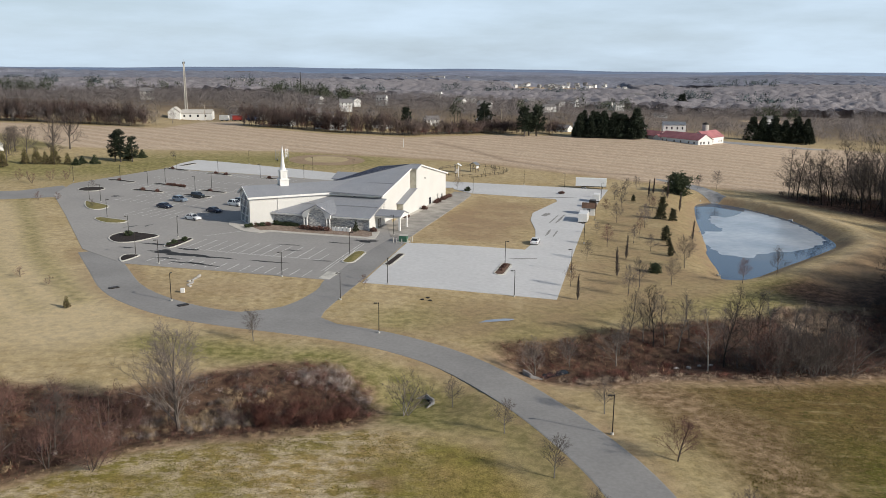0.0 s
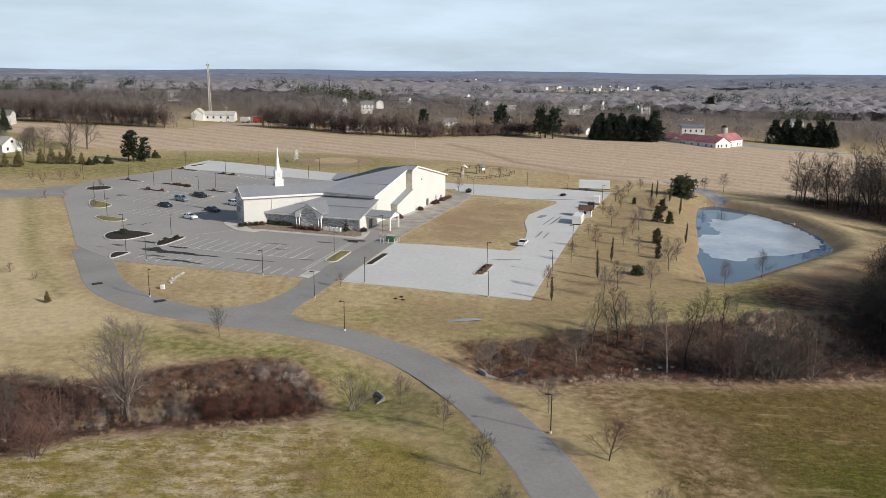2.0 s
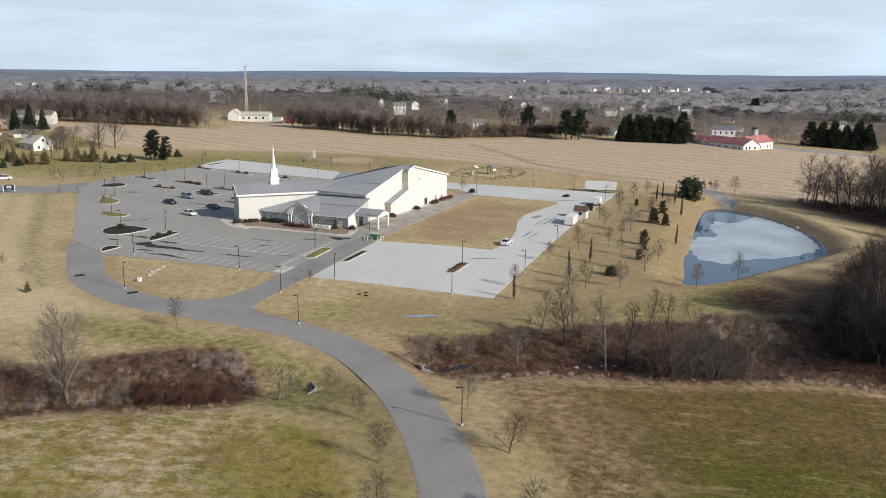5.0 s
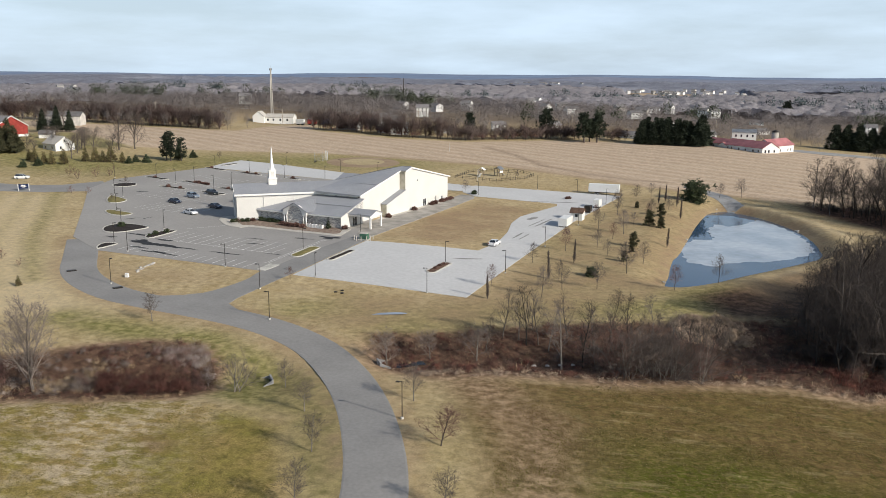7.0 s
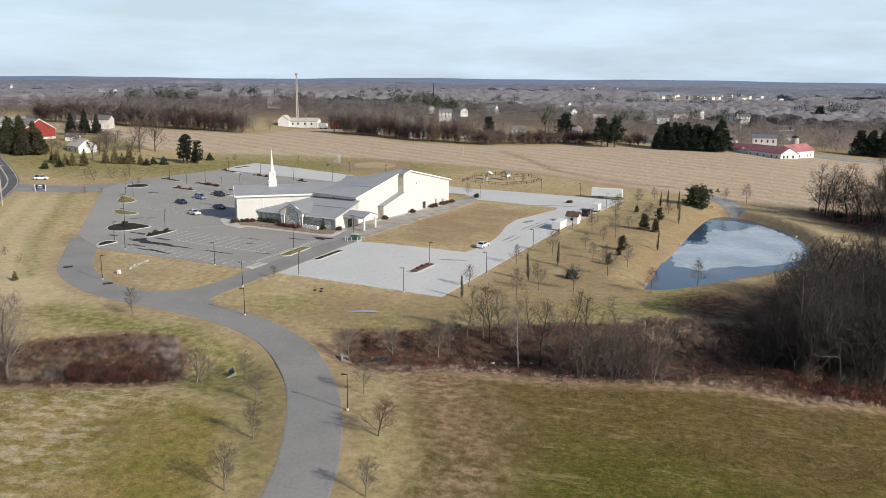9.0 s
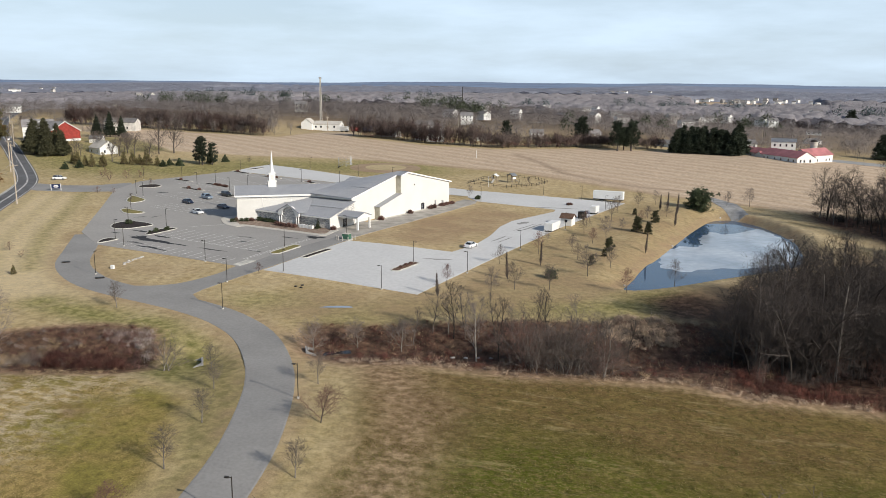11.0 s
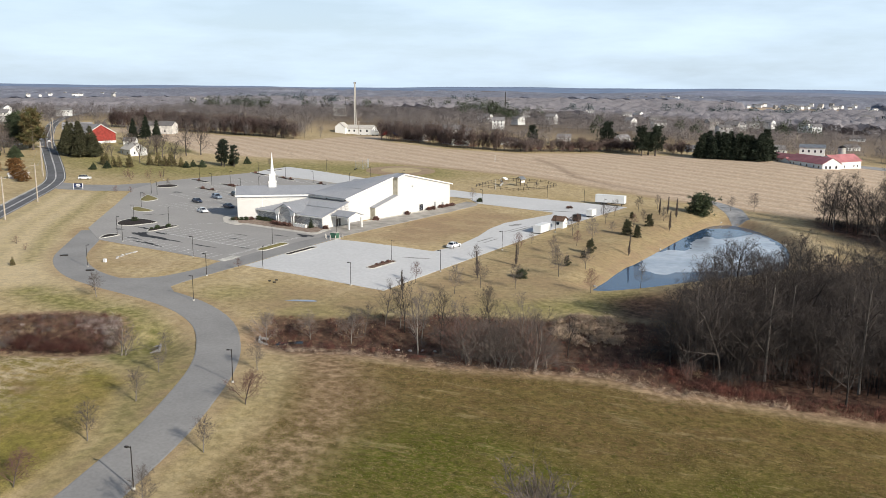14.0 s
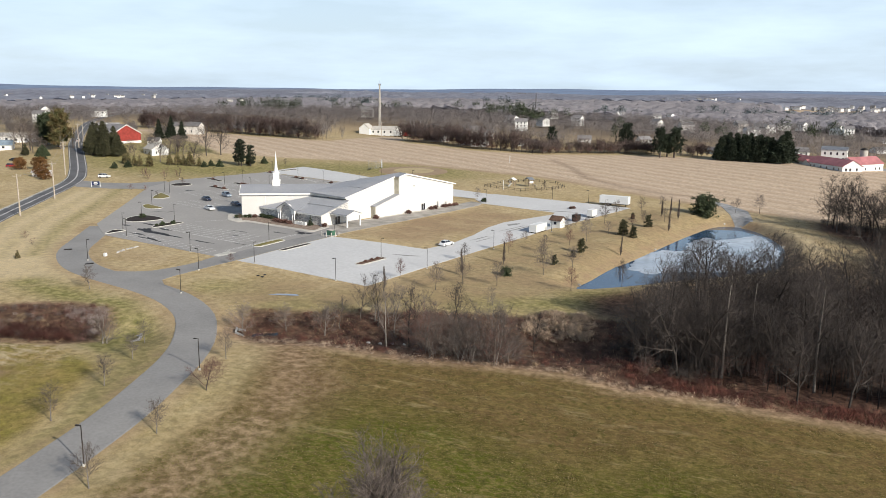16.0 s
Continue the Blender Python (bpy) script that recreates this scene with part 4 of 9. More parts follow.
# the gable, thick, over the east wall
hall.add([(-0.6, 0.5, EAVE), (-0.6, VM, RIDGE - 0.12), (-0.6, 51.0, EAVE), (-1.2, 0.5, EAVE), (-1.2, VM, RIDGE - 0.12), (-1.2, 51.0, EAVE)],
         [(0, 2, 1), (3, 4, 5), (0, 1, 4, 3), (1, 2, 5, 4)])
part("wall", hall, M_WALL, CH, "cream stucco wall of the tall hall")
# bay that stands out from the gable wall
def under(v):
    return EAVE + (RIDGE - EAVE) * (1 - abs(v - VM) / (VM + 0.2)) - 0.12


bay = Mesh()
bay.add([(-0.62, 22.4, -0.6), (1.3, 22.4, -0.6), (1.3, 51.0, -0.6), (-0.62, 51.0, -0.6), (-0.62, 22.4, under(22.4)), (1.3, 22.4, under(22.4)), (1.3, VM, under(VM)), (-0.62, VM, under(VM)), (1.3, 51.0, under(51.0)), (-0.62, 51.0, under(51.0))],
        [(1, 2, 8, 6, 5), (0, 1, 5, 4), (2, 3, 9, 8), (4, 5, 6, 7), (7, 6, 8, 9)])
part("wall", bay, M_WALL, CH, "cream stucco bay standing out of the gable wall")
low = Mesh()
low.add([(-0.62, 11.4, -0.6), (1.3, 11.4, -0.6), (1.3, 22.4, -0.6), (-0.62, 22.4, -0.6), (-0.62, 11.4, 3.55), (1.3, 11.4, 3.55), (1.3, 22.4, 6.2), (-0.62, 22.4, 6.2)],
        [(1, 2, 6, 5), (0, 1, 5, 4), (4, 5, 6, 7), (2, 3, 7, 6)])
part("wall", low, M_WALL, CH, "cream stucco lean-to beside the bay")
# thin panels lay the shade's tan over the cheeks of bay and lean-to
part("corner_panel", Mesh().box(-0.55, 1.2, 22.3, 22.395, 5.9, under(22.4) - 0.25), M_SHADE_PANEL, CH, "cheek of the bay, a panel coloured tan for its shade")
part("corner_panel", Mesh().box(-0.55, 1.2, 11.3, 11.395, -0.2, 3.45), M_SHADE_PANEL, CH, "cheek of the lean-to, a panel coloured tan for its shade")
part("lean_to_roof", Mesh().slab([(-0.58, 11.0, 3.62), (1.55, 11.0, 3.62), (1.55, 22.5, 6.42), (-0.58, 22.5, 6.42)], 0.16), M_ROOF, CH)
roof = Mesh()
E0, RZ, OV = EAVE, RIDGE, 0.55
uw, ue = -21.9, -0.15
A, B = (uw, -OV + 0.2, E0 + 0.5), (ue, -OV + 0.2, E0)
C_, D_ = (ue, 51.5 + OV, E0), (uw, 51.5 + OV, E0 + 0.9)
P, Q = (-1.2, VM, RZ), (ue, VM, RZ)
roof.slab([A, B, Q, P], 0.22).slab([P, Q, C_, D_], 0.22)
part("roof", roof, M_ROOF, CH, "grey standing-seam metal roof of the hall")
# west slope takes the shaded copy of the roof metal
part("roof", Mesh().slab([A, P, D_], 0.22), M_ROOF_SHADED, CH, "metal west slope of the hall roof, coloured dark for its shade")
bay_roof = Mesh().slab([(ue + 0.02, 22.0, under(22.0) + 0.14), (1.65, 22.0, under(22.0) + 0.14), (1.65, VM, RZ + 0.02), (ue + 0.02, VM, RZ + 0.02)], 0.2)
bay_roof.slab([(ue + 0.02, VM, RZ + 0.02), (1.65, VM, RZ + 0.02), (1.65, 51.5 + OV, E0 + 0.02), (ue + 0.02, 51.5 + OV, E0 + 0.02)], 0.2)
part("bay_roof", bay_roof, M_ROOF, CH)
lines = []
for i in range(int((ue - uw) / 0.61)):
    u = uw + 0.3 + i * 0.61
    k = min(1.0, (u - uw) / (P[0] - uw))
    e_ = E0 + 0.5 * (ue - u) / (ue - uw)
    top = (u, A[1] + (VM - A[1]) * k, e_ + (RZ - e_) * k)
    lines.append(((u, A[1], e_), top))
west_lines = []
for i in range(int((D_[1] - A[1]) / 0.61)):
    v = A[1] + 0.3 + i * 0.61
    k = 1 - abs(v - VM) / (VM - A[1])
    e_ = E0 + 0.5 + 0.4 * (v - A[1]) / (D_[1] - A[1])
    west_lines.append(((uw, v, e_), (uw + (P[0] - uw) * k, v, e_ + (RZ - e_) * k)))
tagged(part("roof_seams", seams(lines), M_ROOF, CH), kind="stuff")
tagged(part("roof_seams", seams(west_lines), M_ROOF_SHADED, CH), kind="stuff")
caps = seams([((uw, A[1], E0 + 0.53), (P[0], VM, RZ + 0.03)), ((P[0], VM, RZ + 0.03), (D_[0], D_[1], E0 + 0.93)), ((P[0], VM, RZ + 0.03), (1.6, VM, RZ + 0.05)), ((uw + 6, 8.6, E0 + 1.92), (ue, 8.6, E0 + 1.92))], 0.35, 0.09)
part("ridge_cap", caps, M_ROOF, CH)
fascia = Mesh().box(uw + 0.1, ue - 0.02, A[1] - 0.06, A[1] + 0.1, E0 - 0.45, E0 - 0.03)
part("fascia", fascia, M_TRIM, CH)
part("gutter", Mesh().box(uw + 6, ue, A[1] - 0.2, A[1] - 0.065, E0 - 0.2, E0 - 0.02), M_METAL_GREY, CH)
rake = Mesh()
for v0, v1, z0, z1, u0 in ((A[1], 22.0, E0, under(22.0) + 0.12, -0.14), (VM, C_[1], RZ, E0, 1.66), (22.0, VM, under(22.0) + 0.12, RZ, 1.66)):
    rake.add([(u0, v0, z0 - 0.4), (u0 + 0.1, v0, z0 - 0.4), (u0 + 0.1, v1, z1 - 0.4), (u0, v1, z1 - 0.4), (u0, v0, z0), (u0 + 0.1, v0, z0), (u0 + 0.1, v1, z1), (u0, v1, z1)],
             [(0, 1, 2, 3), (4, 7, 6, 5), (0, 4, 5, 1), (1, 5, 6, 2), (2, 6, 7, 3), (3, 7, 4, 0)])
part("rake_trim", rake, M_TRIM, CH)
for u in (-16.0, -8.5, -1.2):
    part("wall_light", Mesh().box(u, u + 0.5, 0.26, 0.495, EAVE - 0.75, EAVE - 0.5), M_METAL_DARK, CH)
# doors, windows and fittings of the long east wall
for v0, v1, z1 in ((33.6, 34.5, 2.1), (34.6, 35.5, 2.1)):
    d = part("door", Mesh().box(1.3, 1.37, v0, v1, 0.0, z1), M_WINDOW, CH, "dark glazed side door")
    part("door_frame", Mesh().box(1.3, 1.40, v0 - 0.09, v0 - 0.005, 0, z1 + 0.1).box(1.3, 1.40, v1 + 0.005, v1 + 0.06, 0, z1 + 0.1).box(1.3, 1.40, v0, v1, z1 + 0.005, z1 + 0.1), M_TRIM, d)
part("door", Mesh().box(1.3, 1.37, 41.8, 42.7, 0.0, 2.05), M_METAL_GREY, CH, "grey metal service door")
part("wall_box", Mesh().box(1.3, 1.55, 29.6, 29.9, 8.2, 8.6), M_METAL_GREY, CH)
part("meter_box", Mesh().box(1.3, 1.6, 46.2, 46.9, 0.2, 1.5), M_METAL_GREY, CH)

# wing with the steeple, set at 45 degrees
WO = (-30.3, -14.8)
W45 = math.pi / 4
WL, WW, WE, WR = 30.0, 9.4, 7.7, 9.75


def wing(pts):
    return rot_plan(WO, W45, pts)


wing_wall = Mesh().prism(wing([(0, 0), (WL, 0), (WL, WW), (0, WW)]), -0.6, WE)
g = wing([(0, 0), (0, WW / 2), (0, WW), (0.5, 0), (0.5, WW / 2), (0.5, WW)])
wing_wall.add([(*g[0], WE), (*g[1], WR - 0.1), (*g[2], WE), (*g[3], WE), (*g[4], WR - 0.1), (*g[5], WE)], [(0, 1, 2), (3, 5, 4), (0, 3, 4, 1), (1, 4, 5, 2)])
part("wall", wing_wall, M_WALL, CH, "cream stucco wall of the angled wing")
wr = Mesh()
c = wing([(-0.5, -0.6), (WL, -0.6), (WL, WW / 2), (-0.5, WW / 2), (WL, WW + 0.6), (-0.5, WW + 0.6)])
zl = WE - 0.2
wr.slab([(*c[0], zl), (*c[1], zl), (*c[2], WR), (*c[3], WR)], 0.2).slab([(*c[3], WR), (*c[2], WR), (*c[4], zl), (*c[5], zl)], 0.2)
part("roof", wr, M_ROOF, CH, "grey standing-seam metal roof of the wing")
wl_ = []
for i in range(int(WL / 0.61)):
    s = -0.3 + i * 0.61
    p = wing([(s, -0.6), (s, WW / 2), (s, WW + 0.6)])
    wl_ += [((*p[0], zl), (*p[1], WR)), ((*p[2], zl), (*p[1], WR))]
tagged(part("roof_seams", seams(wl_), M_ROOF, CH), kind="stuff")
part("fascia", Mesh().prism(wing([(-0.45, -0.72), (24, -0.72), (24, -0.59), (-0.45, -0.59)]), zl - 0.5, zl - 0.02), M_TRIM, CH)
part("frieze", Mesh().prism(wing([(0.0, -0.07), (24, -0.07), (24, -0.003), (0.0, -0.003)]), zl - 0.95, zl - 0.25), M_TRIM, CH, "white frieze board under the eave")
gr = Mesh()
for s0, s1, z0, z1 in ((-0.7, WW / 2, zl, WR), (WW / 2, WW + 0.7, WR, zl)):
    q = wing([(-0.62, s0), (-0.51, s0), (-0.51, s1), (-0.62, s1)])
    zz = (z0, z0, z1, z1)
    gr.add([(*q[i], zz[i] - 0.45) for i in range(4)] + [(*q[i], zz[i] + 0.03) for i in range(4)], [(3, 2, 1, 0), (4, 5, 6, 7), (0, 1, 5, 4), (1, 2, 6, 5), (2, 3, 7, 6), (3, 0, 4, 7)])
part("rake_trim", gr, M_TRIM, CH)
for s in (7.2, 15.4):
    part("downpipe", Mesh().prism(wing([(s, -0.14), (s + 0.12, -0.14), (s + 0.12, -0.004), (s, -0.004)]), 0, zl - 0.5), M_TRIM, CH)
# tall glazed gable to the west
win = part("gable_window", Mesh().add([(*p, z) for p, z in zip(wing([(-0.06, 1.2), (-0.06, WW - 1.2), (-0.06, WW - 1.2), (-0.06, WW / 2), (-0.06, 1.2)]), (0.5, 0.5, 6.4, 8.2, 6.4))], [(4, 3, 2, 1, 0)]), M_WINDOW_BLUE, CH, "tall blue-tinted gable window")
fr = Mesh()
for b0 in np.linspace(1.2, WW - 1.2, 6):
    top = 6.4 + 1.8 * (1 - abs(b0 - WW / 2) / (WW / 2 - 1.2))
    fr.prism(wing([(-0.16, b0 - 0.07), (-0.061, b0 - 0.07), (-0.061, b0 + 0.07), (-0.16, b0 + 0.07)])[::1], 0.4, top)
for zz in (0.4, 2.4, 4.4, 6.3):
    fr.prism(wing([(-0.15, 1.2), (-0.065, 1.2), (-0.065, WW - 1.2), (-0.15, WW - 1.2)]), zz, zz + 0.13)
part("mullion", fr, M_TRIM, win)
# steeple
so = wing([(10.3, WW / 2)])[0]
sp = pose(so[0], so[1], WR, 0, 0, 45)
steeple = part("steeple", Mesh().box(-1.15, 1.15, -1.15, 1.15, -1.6, 1.15).moved(sp), M_TRIM, CH, "white louvred steeple with a slender spire")
tier = Mesh()
for h, z0, z1 in ((1.3, 1.0, 1.3), (0.92, 1.3, 3.3), (1.08, 3.3, 3.55)):
    tier.box(-h, h, -h, h, z0, z1, 0.04)
part("belfry", tier.moved(sp), M_TRIM, steeple)
sp_m = Mesh()
for (r0, z0), (r1, z1) in zip([(0.95, 3.55), (0.6, 4.3), (0.34, 6.5), (0.17, 9.0)], [(0.6, 4.3), (0.34, 6.5), (0.17, 9.0), (0.02, 10.15)]):
    k = 8
    ringv = [(r * math.cos(2 * math.pi * i / k + 0.39), r * math.sin(2 * math.pi * i / k + 0.39), z) for r, z in ((r0, z0), (r1, z1)) for i in range(k)]
    sp_m.add(ringv, [(i, (i + 1) % k, k + (i + 1) % k, k + i) for i in range(k)])
part("spire", sp_m.moved(sp), M_TRIM, steeple)
for a in range(4):
    lv = Mesh()
    for i in range(5):
        lv.add([tuple(pose(0, 0, 0, 0, 0, 90 * a) @ Vector(q)) for q in ((-0.45, -0.935, 1.6 + 0.3 * i), (0.45, -0.935, 1.6 + 0.3 * i), (0.45, -0.925, 1.78 + 0.3 * i), (-0.45, -0.925, 1.78 + 0.3 * i))], [(0, 1, 2, 3)])
    part("louvre", lv.moved(sp), M_WALL, steeple)

# back annex
part("wall", Mesh().prism([(-29, 33), (-21, 33), (-21, 41), (-29, 41)], -0.6, 6.6), M_WALL, CH, "cream stucco wall of the rear annex")
ax = Mesh()
ax.slab([(-29.5, 32.4, 6.5), (-20, 32.4, 6.5), (-20, 37, 8.1), (-29.5, 37, 8.1)], 0.2).slab([(-29.5, 37, 8.1), (-20, 37, 8.1), (-20, 41.6, 6.5), (-29.5, 41.6, 6.5)], 0.2)
part("roof", ax, M_ROOF, CH)

# low stone-faced front under a lean-to roof
FV, FE, FT = -10.4, 3.55, 6.55
front = Mesh().prism([(-26.2, FV), (0.25, FV), (0.25, 0.45), (-15.6, 0.45)], -0.6, lambda u, v: FE - 0.1 + (FT - FE) * (v - FV) / (0.45 - FV) - 0.1)
part("wall", front, M_LEDGE, CH, "grey and buff ledgestone wall")
part("wall", Mesh().box(0.255, 0.34, FV - 0.3, -0.2, -0.6, FE - 0.05), M_WALL, CH, "cream end wall of the low front")
lr = Mesh().slab([(-27.6, FV - 0.75, FE - 0.2), (0.7, FV - 0.75, FE - 0.2), (0.7, 0.44, FT), (-15.9, 0.44, FT)], 0.18)
part("lean_to_roof", lr, M_ROOF, CH, "grey standing-seam lean-to roof over the entrance")
ls = []
for i in range(int(28.3 / 0.61)):
    u = -27.4 + i * 0.61
    k = 1.0 if u > -15.9 else (u + 27.6) / 11.7
    ls.append(((u, FV - 0.75, FE - 0.2), (u, FV - 0.75 + 11.55 * 0 + (0.44 - FV + 0.75) * k, FE - 0.2 + (FT - FE + 0.2) * k)))
tagged(part("roof_seams", seams(ls), M_ROOF, CH), kind="stuff")
part("fascia", Mesh().box(-27.4, 0.6, FV - 0.8, FV - 0.68, FE - 0.62, FE - 0.25), M_TRIM, CH)
part("snow_rail", seams([((-22, -5.4, 5.1), (0.5, -5.4, 5.1))], 0.08, 0.12), M_METAL_GREY, CH)
for u in (-26.1, -0.1):
    part("downpipe", Mesh().box(u, u + 0.12, FV - 0.16, FV - 0.05, 0, FE - 0.4), M_TRIM, CH)
# arched porch
AU0, AU1, AC = -17.3, -9.2, -13.25
PV = -12.2
arch_pts = [(AC + 2.35 * math.cos(t), 2.9 + 2.35 * math.sin(t)) for t in np.linspace(0, math.pi, 15)]
outer = [(AU0 + 0.25, 3.3), (AU0 + 0.25, 4.0), (AC - 1.6, 5.55), (AC, 6.05), (AC + 1.6, 5.55), (AU1 - 0.25, 4.0), (AU1 - 0.25, 3.3)]
gable = Mesh()
prof = outer[::-1]
loop_o = [(AU1 - 0.25, 2.9)] + [(AU1 - 0.25, 4.0), (AC + 1.6, 5.4), (AC, 6.0), (AC - 1.6, 5.4), (AU0 + 0.25, 4.0)] + [(AU0 + 0.25, 2.9)]
resamp = []
tot = [0]
for a, b in zip(loop_o[:-1], loop_o[1:]):
    tot.append(tot[-1] + math.dist(a, b))
for t in np.linspace(0, tot[-1], 15):
    j = min(max(i for i in range(len(tot)) if tot[i] <= t + 1e-9), len(loop_o) - 2)
    f_ = (t - tot[j]) / (tot[j + 1] - tot[j])
    resamp.append((loop_o[j][0] + (loop_o[j + 1][0] - loop_o[j][0]) * f_, loop_o[j][1] + (loop_o[j + 1][1] - loop_o[j][1]) * f_))
for v0, flip in ((PV, False), (PV + 0.5, True)):
    k = len(gable.v)
    vv = [(u, v0, z) for u, z in resamp] + [(u, v0, z) for u, z in arch_pts]
    ff = [(i, i + 1, 16 + i, 15 + i) for i in range(14)]
    gable.add(vv, ff if flip else [q[::-1] for q in ff])
k = 15
ga = [(u, PV, z) for u, z in arch_pts] + [(u, PV + 0.5, z) for u, z in arch_pts]
gable.add(ga, [(i, i + 1, k + i + 1, k + i) for i in range(14)])
go = [(u, PV, z) for u, z in resamp] + [(u, PV + 0.5, z) for u, z in resamp]
gable.add(go, [(i + 1, i, k + i, k + i + 1) for i in range(14)])
part("porch_gable", gable, M_TRIM, CH, "white gable with a round arch over the porch")
for u in (AU0 + 0.55, AU0 + 1.35, AU1 - 1.35, AU1 - 0.55):
    col = part("column", Mesh().tube([(u, PV + 0.25, 0.0), (u, PV + 0.25, 2.75)], [0.19, 0.16], 10), M_TRIM, CH, "white round porch column", True)
    part("capital", Mesh().box(u - 0.26, u + 0.26, PV, PV + 0.5, 2.75, 2.9, 0.03), M_TRIM, col)
    part("plinth", Mesh().box(u - 0.26, u + 0.26, PV, PV + 0.5, -0.1, 0.12, 0.03), M_TRIM, col)
pr = Mesh()
zr, ze = 6.2, 3.95
pr.slab([(AU0 - 0.1, PV - 0.3, ze), (AC, PV - 0.3, zr), (AC, -2.0, zr), (AU0 - 0.1, -8.6, ze)][::-1], 0.16).slab([(AC, PV - 0.3, zr), (AU1 + 0.1, PV - 0.3, ze), (AU1 + 0.1, -8.6, ze), (AC, -2.0, zr)][::-1], 0.16)
pr.v = [(x, y, z) for x, y, z in pr.v]
part("porch_roof", pr, M_ROOF, CH, "grey metal gable roof over the arched porch")
pl = []
for i in range(18):
    v = PV - 0.1 + i * 0.58
    for s, ua in ((-1, AU0 - 0.1), (1, AU1 + 0.1)):
        k0 = 0.0 if v < -8.6 else (v + 8.6) / 6.6
        if k0 < 1:
            pl.append(((ua + (AC - ua) * k0, v, ze + (zr - ze) * k0), (AC, v, zr)))
tagged(part("roof_seams", seams(pl), M_ROOF, CH), kind="stuff")
# stone wall that fills the arch
rec = Mesh()
av = [(u, PV + 0.34, z) for u, z in [(AC + 2.3, 0)] + [(AC + 2.3 * math.cos(t), 2.9 + 2.3 * math.sin(t)) for t in np.linspace(0, math.pi, 15)] + [(AC - 2.3, 0)]]
rec.add(av, [tuple(range(len(av)))[::-1]])
part("arch_wall", rec, M_LEDGE, CH, "grey stone tympanum wall inside the arch")
# portico to the east
pf = Mesh().slab([(0.4, -7.35, 3.55), (7.3, -7.35, 3.55), (7.3, -4.15, 4.6), (0.4, -4.15, 4.6)], 0.16).slab([(0.4, -4.15, 4.6), (7.3, -4.15, 4.6), (7.3, -0.95, 3.55), (0.4, -0.95, 3.55)], 0.16)
part("portico_roof", pf, M_ROOF, CH, "grey metal gable roof of the drive-up portico")
tagged(part("roof_seams", seams([((u, -7.35, 3.55), (u, -4.15, 4.6)) for u in np.arange(0.6, 7.3, 0.61)] + [((u, -0.95, 3.55), (u, -4.15, 4.6)) for u in np.arange(0.6, 7.3, 0.61)]), M_ROOF, CH), kind="stuff")
pg = Mesh()
pg.add([(7.05, -7.2, 3.0), (7.05, -1.1, 3.0), (7.05, -1.1, 3.45), (7.05, -4.15, 4.42), (7.05, -7.2, 3.45), (6.75, -7.2, 3.0), (6.75, -1.1, 3.0), (6.75, -1.1, 3.45), (6.75, -4.15, 4.42), (6.75, -7.2, 3.45)],
       [(0, 1, 2, 3, 4), (9, 8, 7, 6, 5), (0, 5, 6, 1), (1, 6, 7, 2), (2, 7, 8, 3), (3, 8, 9, 4), (4, 9, 5, 0)])
pg.box(0.4, 6.75, -7.15, -6.85, 3.0, 3.4).box(0.4, 6.75, -1.45, -1.15, 3.0, 3.4)
part("portico_beam", pg, M_TRIM, CH)
for v in (-6.9, -1.5):
    col = part("column", Mesh().box(6.65, 7.1, v - 0.22, v + 0.22, -0.7, 3.0, 0.02), M_TRIM, CH, "square white portico column")
    part("plinth", Mesh().box(6.52, 7.23, v - 0.35, v + 0.35, -0.8, -0.25, 0.03), M_TRIM, col)
part("portico_curb", Mesh().box(6.5, 7.25, -6.54, -1.86, -0.8, -0.42, 0.04), M_CURB, CH)
ed = part("door", Mesh().box(0.345, 0.42, -5.2, -3.2, 0, 2.2), M_WINDOW, CH, "dark glazed double entrance doors under the portico")
part("door_frame", Mesh().box(0.345, 0.45, -5.32, -5.2, 0, 2.35).box(0.345, 0.45, -3.2, -3.08, 0, 2.35).box(0.345, 0.45, -5.2, -3.2, 2.2, 2.35).box(0.42, 0.45, -4.24, -4.16, 0, 2.2), M_TRIM, ed)
part("soffit", Mesh().box(0.45, 6.7, -6.8, -1.5, 2.98, 3.02), M_TRIM, CH)

# walks round the church
paved("sidewalk", [(-54.6, 206), (-53.8, 202.5), (-50, 197), (-48, 195.2), (-44, 193.6), (-42.6, 195.4), (-17.2, 188.4), (-15.6, 189.3), (-15.2, 197), (-17, 199), (-43, 207), (-48.5, 203.5), (-52.2, 208.5)], 0.16, M_WALK, "pale concrete sidewalk along the church front", "sidewalk", 5)
paved("planting_bed", [(-47.6, 200.6), (-44.6, 196.6), (-42.4, 197.2), (-17.9, 190.4), (-16.6, 191.4), (-17.4, 198), (-43, 205.6)], 0.19, mat("bed_mulch", (0.2, 0.14, 0.105), 0.95, vary=0.4, scale=1.0, fine=5, hue2=(0.32, 0.26, 0.21), bump=0.5), "brown mulched planting bed at the church front", "planting bed", 5)
paved("east_walk", [(-12.2, 191.6), (-8.1, 189.2), (-1.6, 215.2), (9.4, 259.5), (9.0, 264.5), (4.2, 266.0), (1.8, 257), (-6.5, 230), (-10.3, 219), (-14.2, 206.5)], 0.1, M_PATH, "worn concrete walk along the east wall", "sidewalk", 5)
paved("wall_bed", [(-12.2, 213.5), (-10.6, 213.8), (-8.0, 222), (3.2, 257.5), (1.8, 258.3), (-10.0, 221)], 0.14, M_WALK, "pale gravel strip at the foot of the east wall", "planting bed", 5)


